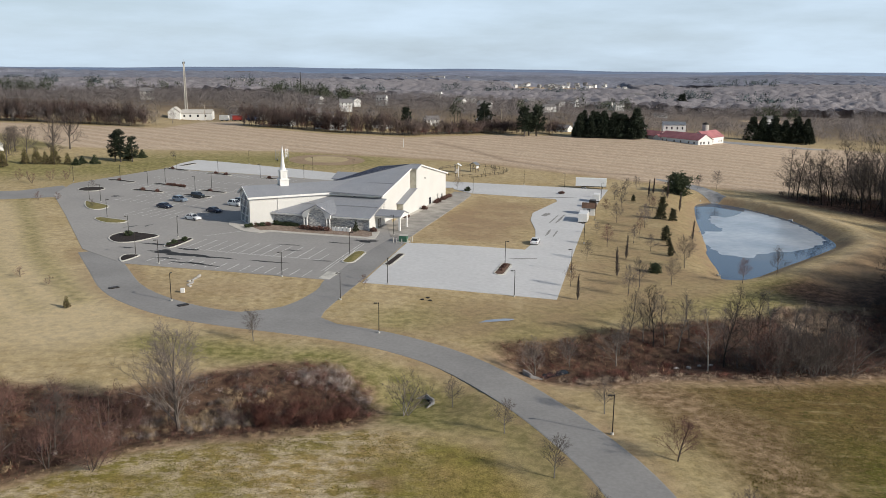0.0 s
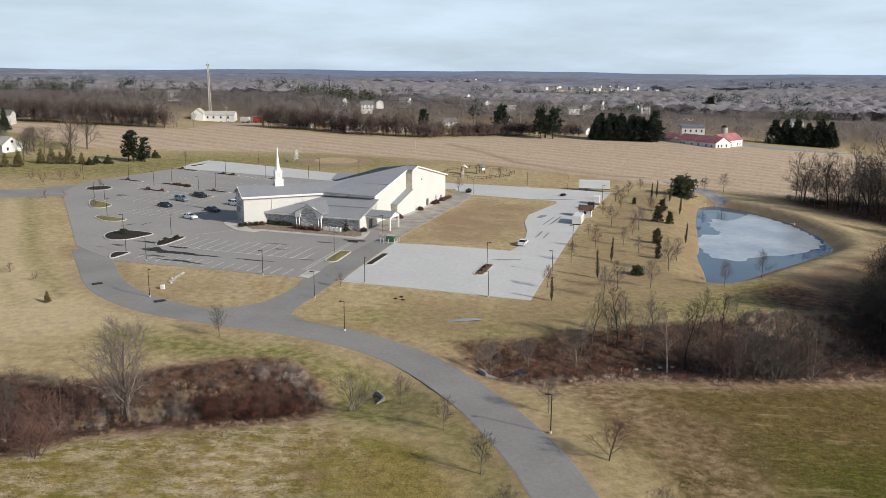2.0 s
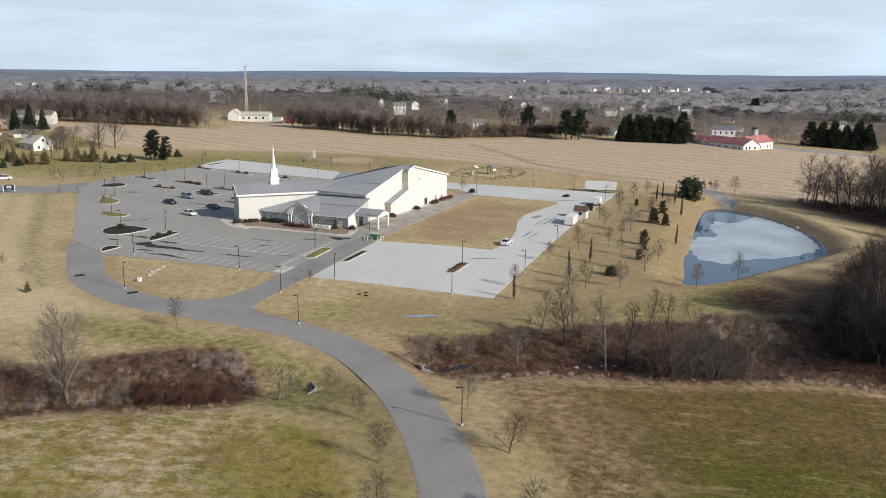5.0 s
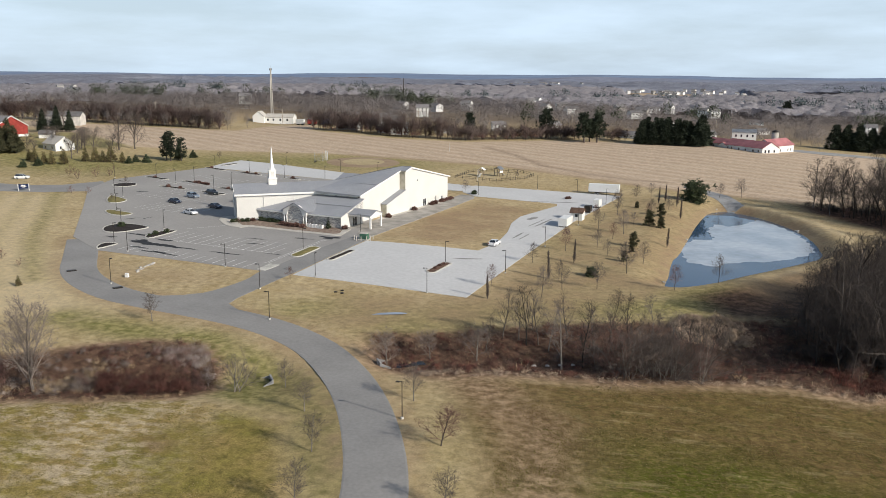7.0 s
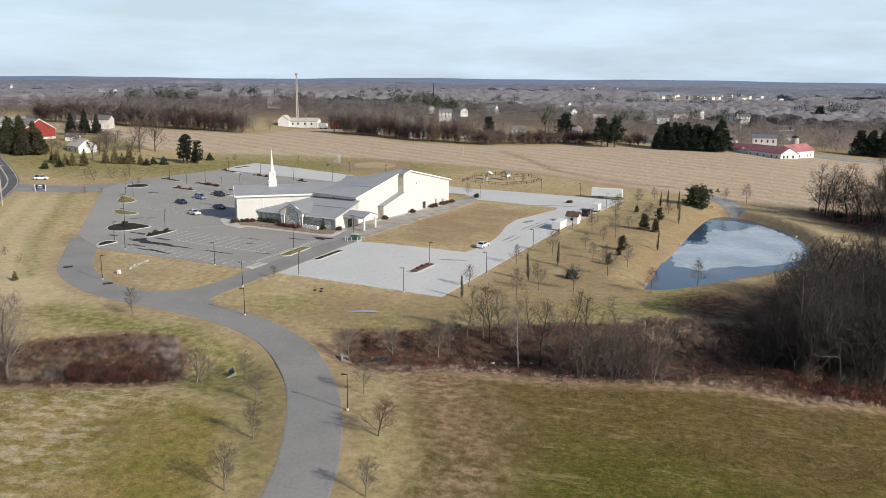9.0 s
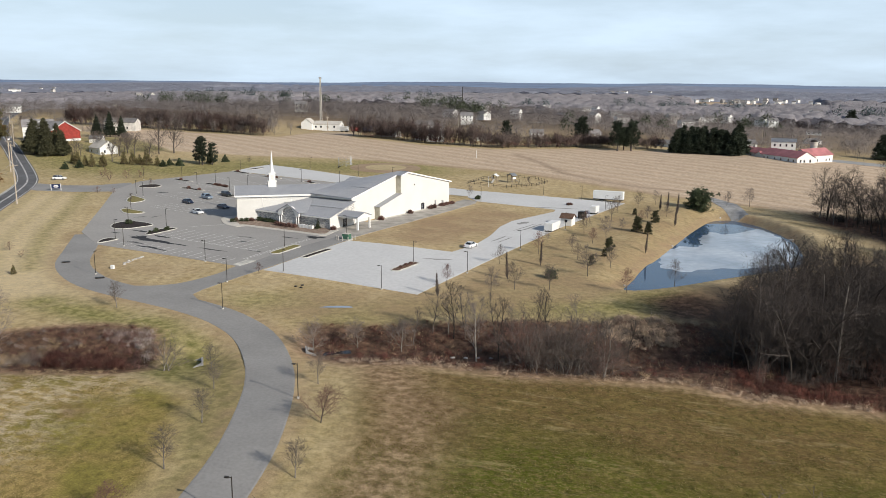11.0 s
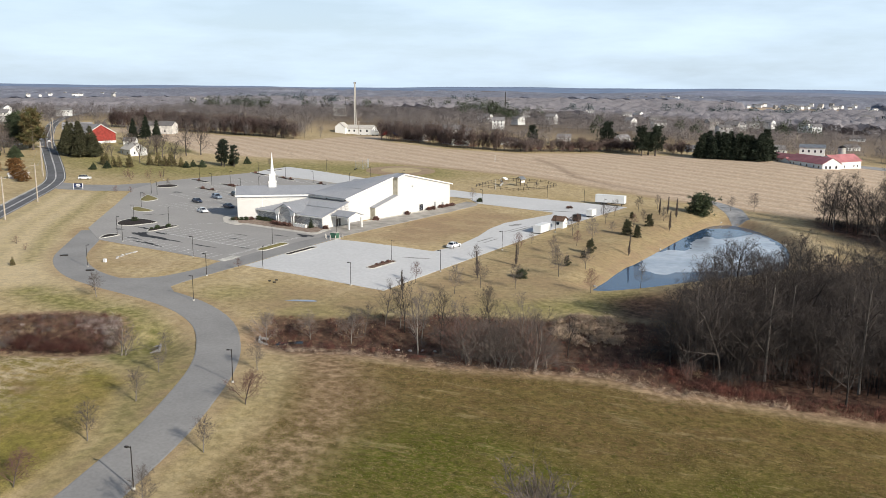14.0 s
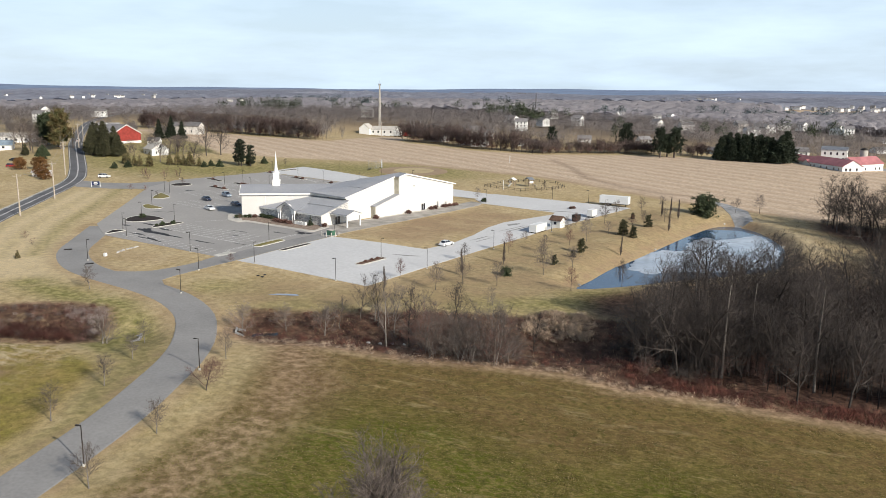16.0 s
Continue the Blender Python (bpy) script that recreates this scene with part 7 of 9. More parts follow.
# ---- buildings and things beyond the church ----
def gabled(name, label, category, x, y, turn, length, width, wall_h, roof_h, wall_mat, roof_mat, z=None, windows=(), over=0.35, door=False, group=""):
    """A gabled building along its own x axis, with walls, two-slope roof, windows and a door."""
    t = thing(name, label, category, pose(x, y, (G(x, y) if z is None else z), 0, 0, turn), group=group)
    L2, W2 = length / 2, width / 2
    w = Mesh()
    w.add([(-L2, -W2, -3), (L2, -W2, -3), (L2, W2, -3), (-L2, W2, -3), (-L2, -W2, wall_h), (L2, -W2, wall_h), (L2, W2, wall_h), (-L2, W2, wall_h), (-L2, 0, wall_h + roof_h), (L2, 0, wall_h + roof_h)],
          [(0, 1, 5, 4), (1, 2, 6, 9, 5), (2, 3, 7, 6), (3, 0, 4, 8, 7)])
    part("wall", w, wall_mat, t)
    r = Mesh()
    sl = roof_h / W2 * over
    r.slab([(-L2 - over, -W2 - over, wall_h - sl + 0.12), (L2 + over, -W2 - over, wall_h - sl + 0.12), (L2 + over, 0, wall_h + roof_h + 0.12), (-L2 - over, 0, wall_h + roof_h + 0.12)], 0.18)
    r.slab([(-L2 - over, 0, wall_h + roof_h + 0.12), (L2 + over, 0, wall_h + roof_h + 0.12), (L2 + over, W2 + over, wall_h - sl + 0.12), (-L2 - over, W2 + over, wall_h - sl + 0.12)], 0.18)
    part("roof", r, roof_mat, t)
    for face, pos, zc, ww, hh in windows:
        m = Mesh()
        if face == "s":
            m.box(pos - ww / 2, pos + ww / 2, -W2 - 0.05, -W2 + 0.02, zc - hh / 2, zc + hh / 2)
        elif face == "e":
            m.box(L2 - 0.02, L2 + 0.05, pos - ww / 2, pos + ww / 2, zc - hh / 2, zc + hh / 2)
        else:
            m.box(-L2 - 0.05, -L2 + 0.02, pos - ww / 2, pos + ww / 2, zc - hh / 2, zc + hh / 2)
        part("window", m, M_WINDOW, t)
    if door:
        part("door", Mesh().box(-0.5, 0.5, -W2 - 0.06, -W2 + 0.02, 0, 2.1), M_SHADE_PANEL, t)
    return t


# farm with red roofs, south-east of the stubble field
FZ = 3.2
ft = math.degrees(math.atan2(442 - 487, 143.5 - 118))
gabled("farm_building", "long white farm building with a faded red roof", "farm building", 137, 462, ft, 30, 11, 3.4, 3.0, M_WHITE_PAINT, M_RED_ROOF, FZ, [("s", p, 1.7, 0.9, 1.1) for p in (-12, -9, -3, 2, 8, 12)] + [("e", p, 1.7, 1.0, 1.4) for p in (-3.5, -1.2, 2.4)])
gabled("farm_building", "low white farm wing with a faded red roof", "farm building", 124.5, 485, ft, 17, 9, 3.0, 2.4, M_WHITE_PAINT, M_RED_ROOF, FZ + 0.3, [("s", p, 1.4, 0.9, 0.9) for p in (-5, 0, 5)])
gabled("farm_building", "tall white barn with a faded red roof and gable front", "farm building", 149.5, 463, 48, 22, 10, 4.2, 3.2, M_WHITE_PAINT, M_RED_ROOF, FZ, [("s", p, 1.6, 0.9, 1.2) for p in (-7, -3, 5, 8)] + [("e", 0, 5.2, 0.9, 0.9)])
gabled("farm_building", "small white shed with a red roof by the farm", "farm building", 128, 476, ft + 90, 9, 7, 2.6, 1.7, M_WHITE_PAINT, M_RED_ROOF, FZ)
gabled("house", "large white farmhouse with a low grey roof", "house", 139.5, 496, -8, 13, 10, 7.6, 1.5, M_WHITE_PAINT, M_METAL_GREY, FZ + 1.2, [("s", p, q, 0.9, 1.4) for p in (-4.6, -1.6, 1.6, 4.6) for q in (2.6, 5.6)] + [("e", p, 5.6, 0.9, 1.4) for p in (-2, 2)])
gabled("house", "white house behind the farm", "house", 122, 520, 20, 10, 8, 5.0, 2.4, M_WHITE_PAINT, M_GREY_SHINGLE, FZ + 0.5, [("s", p, 3.6, 0.9, 1.3) for p in (-3, 0, 3)])
silo = thing("silo", "pale concrete farm silo with a dark domed cap", "silo", pose(151.6, 473.5, FZ))
part("shaft", Mesh().tube([(0, 0, -1), (0, 0, 10.2)], [1.9, 1.9], 20), M_WALK, silo)
part("cap", Mesh().tube([(0, 0, 10.2), (0, 0, 11.0), (0, 0, 11.5)], [2.0, 1.5, 0.3], 20), M_METAL_DARK, silo)
for i in range(6):
    part("hoop", Mesh().tube([(0, 0, 1.0 + i * 1.7), (0, 0, 1.12 + i * 1.7)], [1.96, 1.96], 20), M_METAL_GREY, silo)

# red barn and houses beside the road
barn = gabled("barn", "red board barn with white trim and pale stone base", "barn", -231, 351, -22, 22, 16, 5.6, 4.6, M_RED_BARN, M_GREY_SHINGLE, 12.4, [])
part("stone_base", Mesh().box(-11.08, 11.08, -8.08, 8.08, -1.5, 1.6), M_WHITE_PAINT, barn)
tr = Mesh()
for s in (-1, 1):
    for x in (-11.2, 11.2):
        a, b = Vector((x, s * 8.4, 5.35)), Vector((x, 0, 10.3))
        tr.tube([a + Vector((0.15 if x > 0 else -0.15, 0, 0)), b + Vector((0.15 if x > 0 else -0.15, 0, 0))], [0.2, 0.2], 4)
part("barge_board", tr, M_WHITE_PAINT, barn)
gabled("house", "cream house behind the red barn", "house", -253, 366, 40, 15, 10, 6.4, 3.4, M_WHITE_PAINT, M_GREY_SHINGLE, 12.6, [("s", p, 4.4, 0.9, 1.4) for p in (-4, 0, 4)])
gabled("shed", "small white shed beside the barn", "shed", -205, 350, 20, 6, 5, 2.6, 1.6, M_WHITE_PAINT, M_GREY_SHINGLE, 12.0)
wh = gabled("house", "white two-storey house with a pale grey roof", "house", -179.5, 320.5, -28, 10.5, 8.5, 3.2, 3.0, M_WHITE_PAINT, M_WALK, 9.8, [("s", p, 1.5, 0.8, 1.1) for p in (-3, 2.5)] + [("e", -2.0, 1.5, 0.8, 1.2), ("e", 0.0, 4.4, 0.8, 1.1)])
part("chimney", Mesh().box(-4.2, -3.5, -0.45, 0.45, 5.6, 7.6), M_WALK, wh)
gabled("house", "low white ranch house across the road", "house", -296, 350, 50, 20, 10, 3.0, 2.2, M_WHITE_PAINT, M_WALK, None, [("s", p, 1.6, 1.4, 1.1) for p in (-6, -1, 5)])
gabled("house", "low white house with a pale blue roof", "house", -268, 306, 40, 14, 9, 2.8, 2.2, M_WHITE_PAINT, mat("blue_grey_shingle", (0.25, 0.32, 0.38), 0.8), None, [("s", p, 1.6, 1.2, 1.1) for p in (-4, 3)])
gabled("shed", "small red-roofed shed across the road", "shed", -186, 224, 30, 7, 5, 2.0, 1.2, M_RED_ROOF, M_RED_ROOF, None)
gabled("shed", "white lean-to stand by the road", "shed", -172, 243, 35, 7, 3, 1.7, 0.5, M_WHITE_PAINT, M_WHITE_PAINT, None)
car("car", "dark car parked across the road", P_DARK, on(-221, 274, 30, 0.02), 0)
car("car", "blue car parked across the road", P_SILVERBLUE, on(-262, 333, 30, 0.02), 1)
car("car", "white car on the public road", P_WHITE, on(-262, 354, 132), 1)
car("car", "white van parked on the grass by the road", P_WHITE, on(-147, 250.5, 20, 0.02), 1)
plant(evergreen("juniper", "rust-brown spreading winter juniper", 5.0, 6.0, 131, material=mat("rust_juniper", (0.17, 0.085, 0.03), 0.9, vary=0.3, bump=0, per_island=0.4), shape="oval", tufts=220, category="shrub"), [(-163, 236, 0.75), (-171, 241, 0.8), (-196, 226, 0.5), (-189, 258, 1.0), (-196, 254, 0.8), (-205, 262, 0.7)], spread=(1, 1))
plant(evergreen("large_pine", "tall dark green pine by the road", 16, 9, 133, shape="pine", tufts=520, group="roadside pines"), [(-262, 332, 1.0), (-270, 340, 1.1), (-255, 325, 0.9), (-284, 352, 1.0)], spread=(0.95, 1.05))

plant(evergreen("large_pine", "tall olive-green pine with rusty lower boughs", 19, 10.5, 135, shape="pine", tufts=520, material=mat("olive_pine", (0.09, 0.1, 0.04), 0.85, vary=0.3, scale=0.3, fine=3, hue2=(0.13, 0.08, 0.035), bump=0, per_island=0.4), group="roadside pines"), [(-234, 314, 1.0), (-244, 322, 0.9)], spread=(1, 1))
plant(evergreen("spruce_tree", "blue-grey spreading spruce across the road", 6.0, 7.0, 137, tufts=300, group="roadside spruces"), [(-222, 291, 0.9), (-229, 297, 0.75), (-214, 283, 0.6)], spread=(1, 1))
gabled("house", "long low white building across the road", "house", -318, 352, 30, 26, 9, 2.8, 2.0, M_WHITE_PAINT, M_WALK, None, [("s", p, 1.5, 1.2, 1.1) for p in (-9, -3, 4, 9)])
gabled("house", "long cream house behind the bare trees", "house", -257, 444, 12, 20, 9, 5.4, 2.4, M_BRICK_HOUSE, M_GREY_SHINGLE, None, [("s", p, q, 0.9, 1.4) for p in (-7, -3, 1, 5) for q in (1.9,)])
car("car", "red car parked across the road", car_paint("red_car_paint", (0.3, 0.02, 0.03)), on(-205, 258, 40, 0.02), 1)
# white commercial building and the mast behind the field
gabled("warehouse", "long white metal building behind the hedgerow", "warehouse", -168, 566, 6, 20, 12, 7.4, 2.2, M_WHITE_PAINT, M_WALK, 5.2, [("s", p, q, 1.2, 1.4) for p in (-8, -4, 1, 6) for q in (2.2, 5.6)])
gabled("warehouse", "white gabled annex of the metal building", "warehouse", -181.5, 560, 96, 10, 8, 8.4, 3.2, M_WHITE_PAINT, M_WALK, 5.2)
mast = thing("radio_mast", "tall grey lattice radio mast", "mast", pose(-181.6, 584.4, G(-181.6, 584.4)))
for i in range(3):
    a = i * 2.094
    part("leg", Mesh().tube([(1.0 * math.cos(a), 1.0 * math.sin(a), -1), (0.35 * math.cos(a), 0.35 * math.sin(a), 36.6)], [0.34, 0.22], 5), M_WALK, mast)
br = Mesh()
for i in range(24):
    z0, z1 = i * 1.5, i * 1.5 + 1.5
    r0, r1 = 1.0 - 0.65 * z0 / 36.6, 1.0 - 0.65 * z1 / 36.6
    for j in range(3):
        a, b = j * 2.094, (j + 1) * 2.094
        br.tube([(r0 * math.cos(a), r0 * math.sin(a), z0), (r1 * math.cos(b), r1 * math.sin(b), z1)], [0.12, 0.12], 3, cap=False)
part("bracing", br, M_WALK, mast)
part("antenna", Mesh().tube([(0, 0, 36), (0, 0, 38.6)], [0.07, 0.04], 5).box(-1.0, 1.0, -0.15, 0.15, 35.2, 36.6), M_METAL_GREY, mast)
mast2 = thing("radio_mast", "distant dark radio mast", "mast", pose(-189.6, 1106.2, G(-189.6, 1106.2)))
part("shaft", Mesh().tube([(0, 0, -1), (0, 0, 38.5 - G(-189.6, 1106.2))], [0.8, 0.45], 6), M_METAL_DARK, mast2)

# roadside poles and wires
POLES = [(-107.9, 174.0), (-123.5, 202.3), (-166.5, 249.6), (-176.5, 259.5), (-228.2, 320.1), (-276, 372)]


def utility_pole(x, y, h=12.6):
    t = thing("utility_pole", "weathered wooden utility pole with a crossarm", "utility pole", pose(x, y, G(x, y), 0, 0, 45), group="roadside poles")
    part("pole", Mesh().tube([(0, 0, -0.5), (0, 0, h)], [0.24, 0.18], 8), M_WOOD_POLE, t)
    part("crossarm", Mesh().box(-1.2, 1.2, -0.06, 0.06, h - 0.7, h - 0.55), M_WOOD_POLE, t)
    for s in (-1.05, 0, 1.05):
        part("insulator", Mesh().tube([(s, 0, h - 0.55), (s, 0, h - 0.35)], [0.06, 0.04], 6), M_WALK, t)
    part("transformer", Mesh().tube([(0.3, 0, h - 2.2), (0.3, 0, h - 1.3)], [0.2, 0.2], 8), M_METAL_GREY, t) if x in (-166.5,) else None


for x, y in POLES:
    utility_pole(x, y)
FIELD_POLES = [(-330, 540), (-240, 520), (-150, 520), (-60, 530), (40, 560), (140, 595)]
for x, y in FIELD_POLES:
    utility_pole(x, y, 10.5)
for row, h in ((POLES, 12.3), (FIELD_POLES, 10.2)):
    for s in (-1.05, 1.05):
        pts = []
        for (ax_, ay_), (bx_, by_) in zip(row[:-1], row[1:]):
            za, zb = G(ax_, ay_) + h, G(bx_, by_) + h
            for k in np.linspace(0, 1, 9)[:-1]:
                pts.append((ax_ + (bx_ - ax_) * k + s * 0.7, ay_ + (by_ - ay_) * k + s * 0.7, za + (zb - za) * k - 4 * 0.9 * k * (1 - k)))
        tagged(part("overhead_wire", Mesh().tube(pts, [0.025] * len(pts), 3), M_METAL_GREY), "thin overhead wire between utility poles", "wire", "overhead wires")

# signboard at the entrance, its lettering as plain bars
sign = thing("signboard", "navy blue roadside signboard on two white posts", "sign", pose(-131.2, 229.2, G(-131.2, 229.2), 0, 0, 28))
for s in (-1.55, 1.55):
    part("post", Mesh().box(s - 0.1, s + 0.1, -0.1, 0.1, -0.4, 2.3, 0.02), M_WHITE_PAINT, sign)
panel = part("panel", Mesh().box(-1.45, 1.45, -0.06, 0.06, 0.7, 2.15), M_SIGN_BLUE, sign)
for z0, z1, w in ((1.62, 1.9, 0.6), (1.25, 1.4, 0.85), (0.92, 1.02, 0.5)):
    part("lettering_bar", Mesh().box(-w, w, -0.075, -0.062, z0, z1), M_WHITE_PAINT, panel)

# gear parked on the gravel
def box_trailer(name, label, x, y, turn, length, width, height, clear, material, roof_mat=None):
    t = thing(name, label, "trailer", on(x, y, turn, 0.085))
    L2, W2 = length / 2, width / 2
    b = part("box", Mesh().box(-L2, L2, -W2, W2, clear, clear + height, 0.05), material, t)
    for i in range(int(length / 1.2)):
        xx = -L2 + 0.6 + i * 1.2
        part("side_rib", Mesh().box(xx, xx + 0.06, -W2 - 0.03, -W2 - 0.002, clear + 0.05, clear + height - 0.1), material, b)
    part("chassis", Mesh().box(-L2, L2, -W2 + 0.2, W2 - 0.2, clear - 0.25, clear - 0.005), M_METAL_DARK, t)
    if clear > 0.4:
        for xx in (-L2 * 0.55, -L2 * 0.55 + 0.95):
            for s in (-1, 1):
                w = part("wheel", Mesh().tube([(xx, s * (W2 - 0.3), 0.4), (xx, s * (W2 - 0.02), 0.4)], [0.4, 0.4], 14), M_BLACK, t)
                part("rim", Mesh().tube([(xx, s * (W2 - 0.02), 0.4), (xx, s * W2, 0.4)], [0.22, 0.2], 10), M_RIM, w)
        part("support_leg", Mesh().box(L2 - 1.3, L2 - 1.15, -0.5, 0.5, 0, clear - 0.26), M_METAL_DARK, t)
    return t


box_trailer("semi_trailer", "long white box trailer at the gravel lot's end", 52.3, 284.2, -10, 10.6, 2.5, 2.7, 1.0, M_WHITE_PAINT)
cont = box_trailer("storage_container", "white open-topped storage container on gravel", 39.6, 224.0, 76, 6.6, 2.5, 2.2, 0.26, M_WHITE_PAINT)
shed = gabled("garden_shed", "small white shed with a brown gable roof", "shed", 43.0, 234.6, -14, 3.4, 3.2, 2.3, 1.0, M_WHITE_PAINT, M_MULCH_BROWN, float(base_height(43.0, 234.6)) + 0.085, [("s", 0, 1.3, 0.8, 0.8)])
box_trailer("utility_trailer", "small dark enclosed trailer on gravel", 46.2, 246.8, 76, 2.6, 1.9, 1.7, 0.5, M_METAL_DARK)
box_trailer("cargo_trailer", "small white cargo trailer on gravel", 49.3, 257.0, 76, 3.8, 2.0, 2.1, 0.5, M_WHITE_PAINT)
# transformer cabinet with bollards
cab = thing("transformer_cabinet", "green electric transformer cabinet on a pad", "transformer", on(-8.9, 186.4, -12, 0.07))
part("pad", Mesh().box(-1.3, 1.3, -1.1, 1.1, -0.1, 0.12, 0.03), M_CURB, cab)
part("cabinet", Mesh().box(-0.95, 0.95, -0.75, 0.75, 0.12, 1.5, 0.05), M_GREEN_BOX, cab)
part("lid", Mesh().box(-1.0, 1.0, -0.8, 0.8, 1.5, 1.6, 0.03), M_WALK, cab)
for x, y in ((-11.2, 185.4), (-10.4, 184.6), (-9.2, 184.3), (-7.9, 184.7), (-7.2, 185.8), (-6.9, 187.2)):
    bo = thing("bollard", "pale steel bollard guarding a cabinet", "bollard", on(x, y, 0, 0.07), group="bollards")
    part("post", Mesh().tube([(0, 0, -0.3), (0, 0, 1.05), (0, 0, 1.12)], [0.1, 0.1, 0.05], 10), M_WALK, bo)
# air conditioners at the stone wall
for u in (-8.2, -7.2, -6.2, -5.2, -4.2):
    x, y = front_at(u, -12.9)
    ac = thing("air_conditioner", "white outdoor air-conditioning unit at the stone wall", "air conditioner", pose(x, y, float(base_height(x, y)) + 0.2, 0, 0, -17), group="air conditioners")
    part("case", Mesh().box(-0.42, 0.42, -0.42, 0.42, 0, 0.95, 0.04), M_WHITE_PAINT, ac)
    part("fan_grille", Mesh().tube([(0, 0, 0.95), (0, 0, 0.98)], [0.33, 0.33], 14), M_METAL_DARK, ac)
# playground in its rail fence
PG = (10.0, 315.0)
fence = thing("playground_fence", "low dark rail fence round the playground", "fence", pose(PG[0], PG[1], G(*PG)))
fp = [(-13, -11), (3, -15), (13, -4), (16, 6), (10, 15), (-2, 16), (-10, 5)]
for (ax_, ay_), (bx_, by_) in zip(fp, fp[1:] + fp[:1]):
    n = max(2, int(math.hypot(bx_ - ax_, by_ - ay_) / 2.4))
    for k in range(n):
        px_, py_ = ax_ + (bx_ - ax_) * k / n, ay_ + (by_ - ay_) * k / n
        zz = G(PG[0] + px_, PG[1] + py_) - G(*PG)
        part("fence_post", Mesh().box(px_ - 0.06, px_ + 0.06, py_ - 0.06, py_ + 0.06, zz - 0.3, zz + 1.2), M_METAL_DARK, fence)
    za, zb = G(PG[0] + ax_, PG[1] + ay_) - G(*PG), G(PG[0] + bx_, PG[1] + by_) - G(*PG)
    for h in (0.45, 1.05):
        part("rail", Mesh().tube([(ax_, ay_, za + h), (bx_, by_, zb + h)], [0.05, 0.05], 4), M_METAL_DARK, fence)
paved("playground_bed", [(PG[0] + x * 0.55, PG[1] + y * 0.5) for x, y in fp], 0.05, M_TURF_DRY, "dry trampled grass bed of the playground", "playground", 6)
for dx, dy, sc in ((-4, -2, 1.0), (2.5, 0, 1.15)):
    pl_ = thing("play_tower", "timber play tower with pale panels and a slide", "play tower", pose(PG[0] + dx, PG[1] + dy, G(PG[0] + dx, PG[1] + dy) + 0.05, 0, 0, 25 * dx) @ Matrix.Scale(sc, 4), group="play equipment")
    for sx in (-1, 1):
        for sy in (-1, 1):
            part("post", Mesh().box(sx - 0.08, sx + 0.08, sy - 0.08, sy + 0.08, -0.2, 2.6), M_TIMBER, pl_)
    part("deck", Mesh().box(-1.07, 1.07, -1.07, 1.07, 1.2, 1.3), M_TIMBER, pl_)
    part("roof", Mesh().slab([(-1.4, -1.4, 2.5), (1.4, -1.4, 2.5), (1.4, 0, 3.4), (-1.4, 0, 3.4)], 0.08).slab([(-1.4, 0, 3.4), (1.4, 0, 3.4), (1.4, 1.4, 2.5), (-1.4, 1.4, 2.5)], 0.08), M_METAL_GREY if sc > 1 else M_WHITE_PAINT, pl_)
    part("panel", Mesh().box(-1.0, 1.0, -1.16, -1.1, 1.3, 2.0), M_WHITE_PAINT, pl_)
    part("slide", Mesh().slab([(1.08, -0.4, 1.25), (3.6, -0.4, 0.15), (3.6, 0.4, 0.15), (1.08, 0.4, 1.25)], 0.08), M_WALK, pl_)
sw = thing("swing_frame", "dark steel swing frame in the playground", "swing", pose(PG[0] + 8, PG[1] - 4, G(PG[0] + 8, PG[1] - 4), 0, 0, 30))
for sx in (-2, 2):
    part("frame", Mesh().tube([(sx, -1, -0.1), (sx, 0, 2.4), (sx, 1, -0.1)], [0.05, 0.05, 0.05], 6), M_METAL_DARK, sw)
part("top_bar", Mesh().tube([(-2, 0, 2.4), (2, 0, 2.4)], [0.05, 0.05], 6), M_METAL_DARK, sw)
for sx in (-0.8, 0.8):
    part("seat", Mesh().box(sx - 0.25, sx + 0.25, -0.1, 0.1, 0.5, 0.55).tube([(sx - 0.2, 0, 0.55), (sx - 0.2, 0, 2.35)], [0.012, 0.012], 3).tube([(sx + 0.2, 0, 0.55), (sx + 0.2, 0, 2.35)], [0.012, 0.012], 3), M_BLACK, sw)
# ball-field backstop
bs = thing("backstop", "chain-link ball-field backstop on steel posts", "backstop", pose(-64.0, 334.0, G(-64.0, 334.0), 0, 0, 75))
for i, (x, y) in enumerate(((-4.5, 2.5), (-2.2, 0), (2.2, 0), (4.5, 2.5))):
    part("post", Mesh().tube([(x, y, -0.3), (x, y, 4.2)], [0.06, 0.06], 6), M_METAL_GREY, bs)
mesh_ = Mesh()
for (ax_, ay_), (bx_, by_) in (((-4.5, 2.5), (-2.2, 0)), ((-2.2, 0), (2.2, 0)), ((2.2, 0), (4.5, 2.5))):
    for k in np.linspace(0, 1, 16):
        for sgn in (-1, 1):
            k2 = min(1, max(0, k + sgn * 0.35))
            mesh_.tube([(ax_ + (bx_ - ax_) * k, ay_ + (by_ - ay_) * k, 0.1), (ax_ + (bx_ - ax_) * k2, ay_ + (by_ - ay_) * k2, 4.1)], [0.008, 0.008], 3, cap=False)
part("wire_mesh", mesh_, M_METAL_GREY, bs)
bench = thing("players_bench", "long dark bench beside the ball field", "bench", pose(-66.5, 328.5, G(-66.5, 328.5), 0, 0, 100))
part("seat", Mesh().box(-2.5, 2.5, -0.2, 0.2, 0.42, 0.48), M_METAL_DARK, bench)
for sx in (-2, 0, 2):
    part("leg", Mesh().box(sx - 0.04, sx + 0.04, -0.18, 0.18, -0.1, 0.42), M_METAL_DARK, bench)
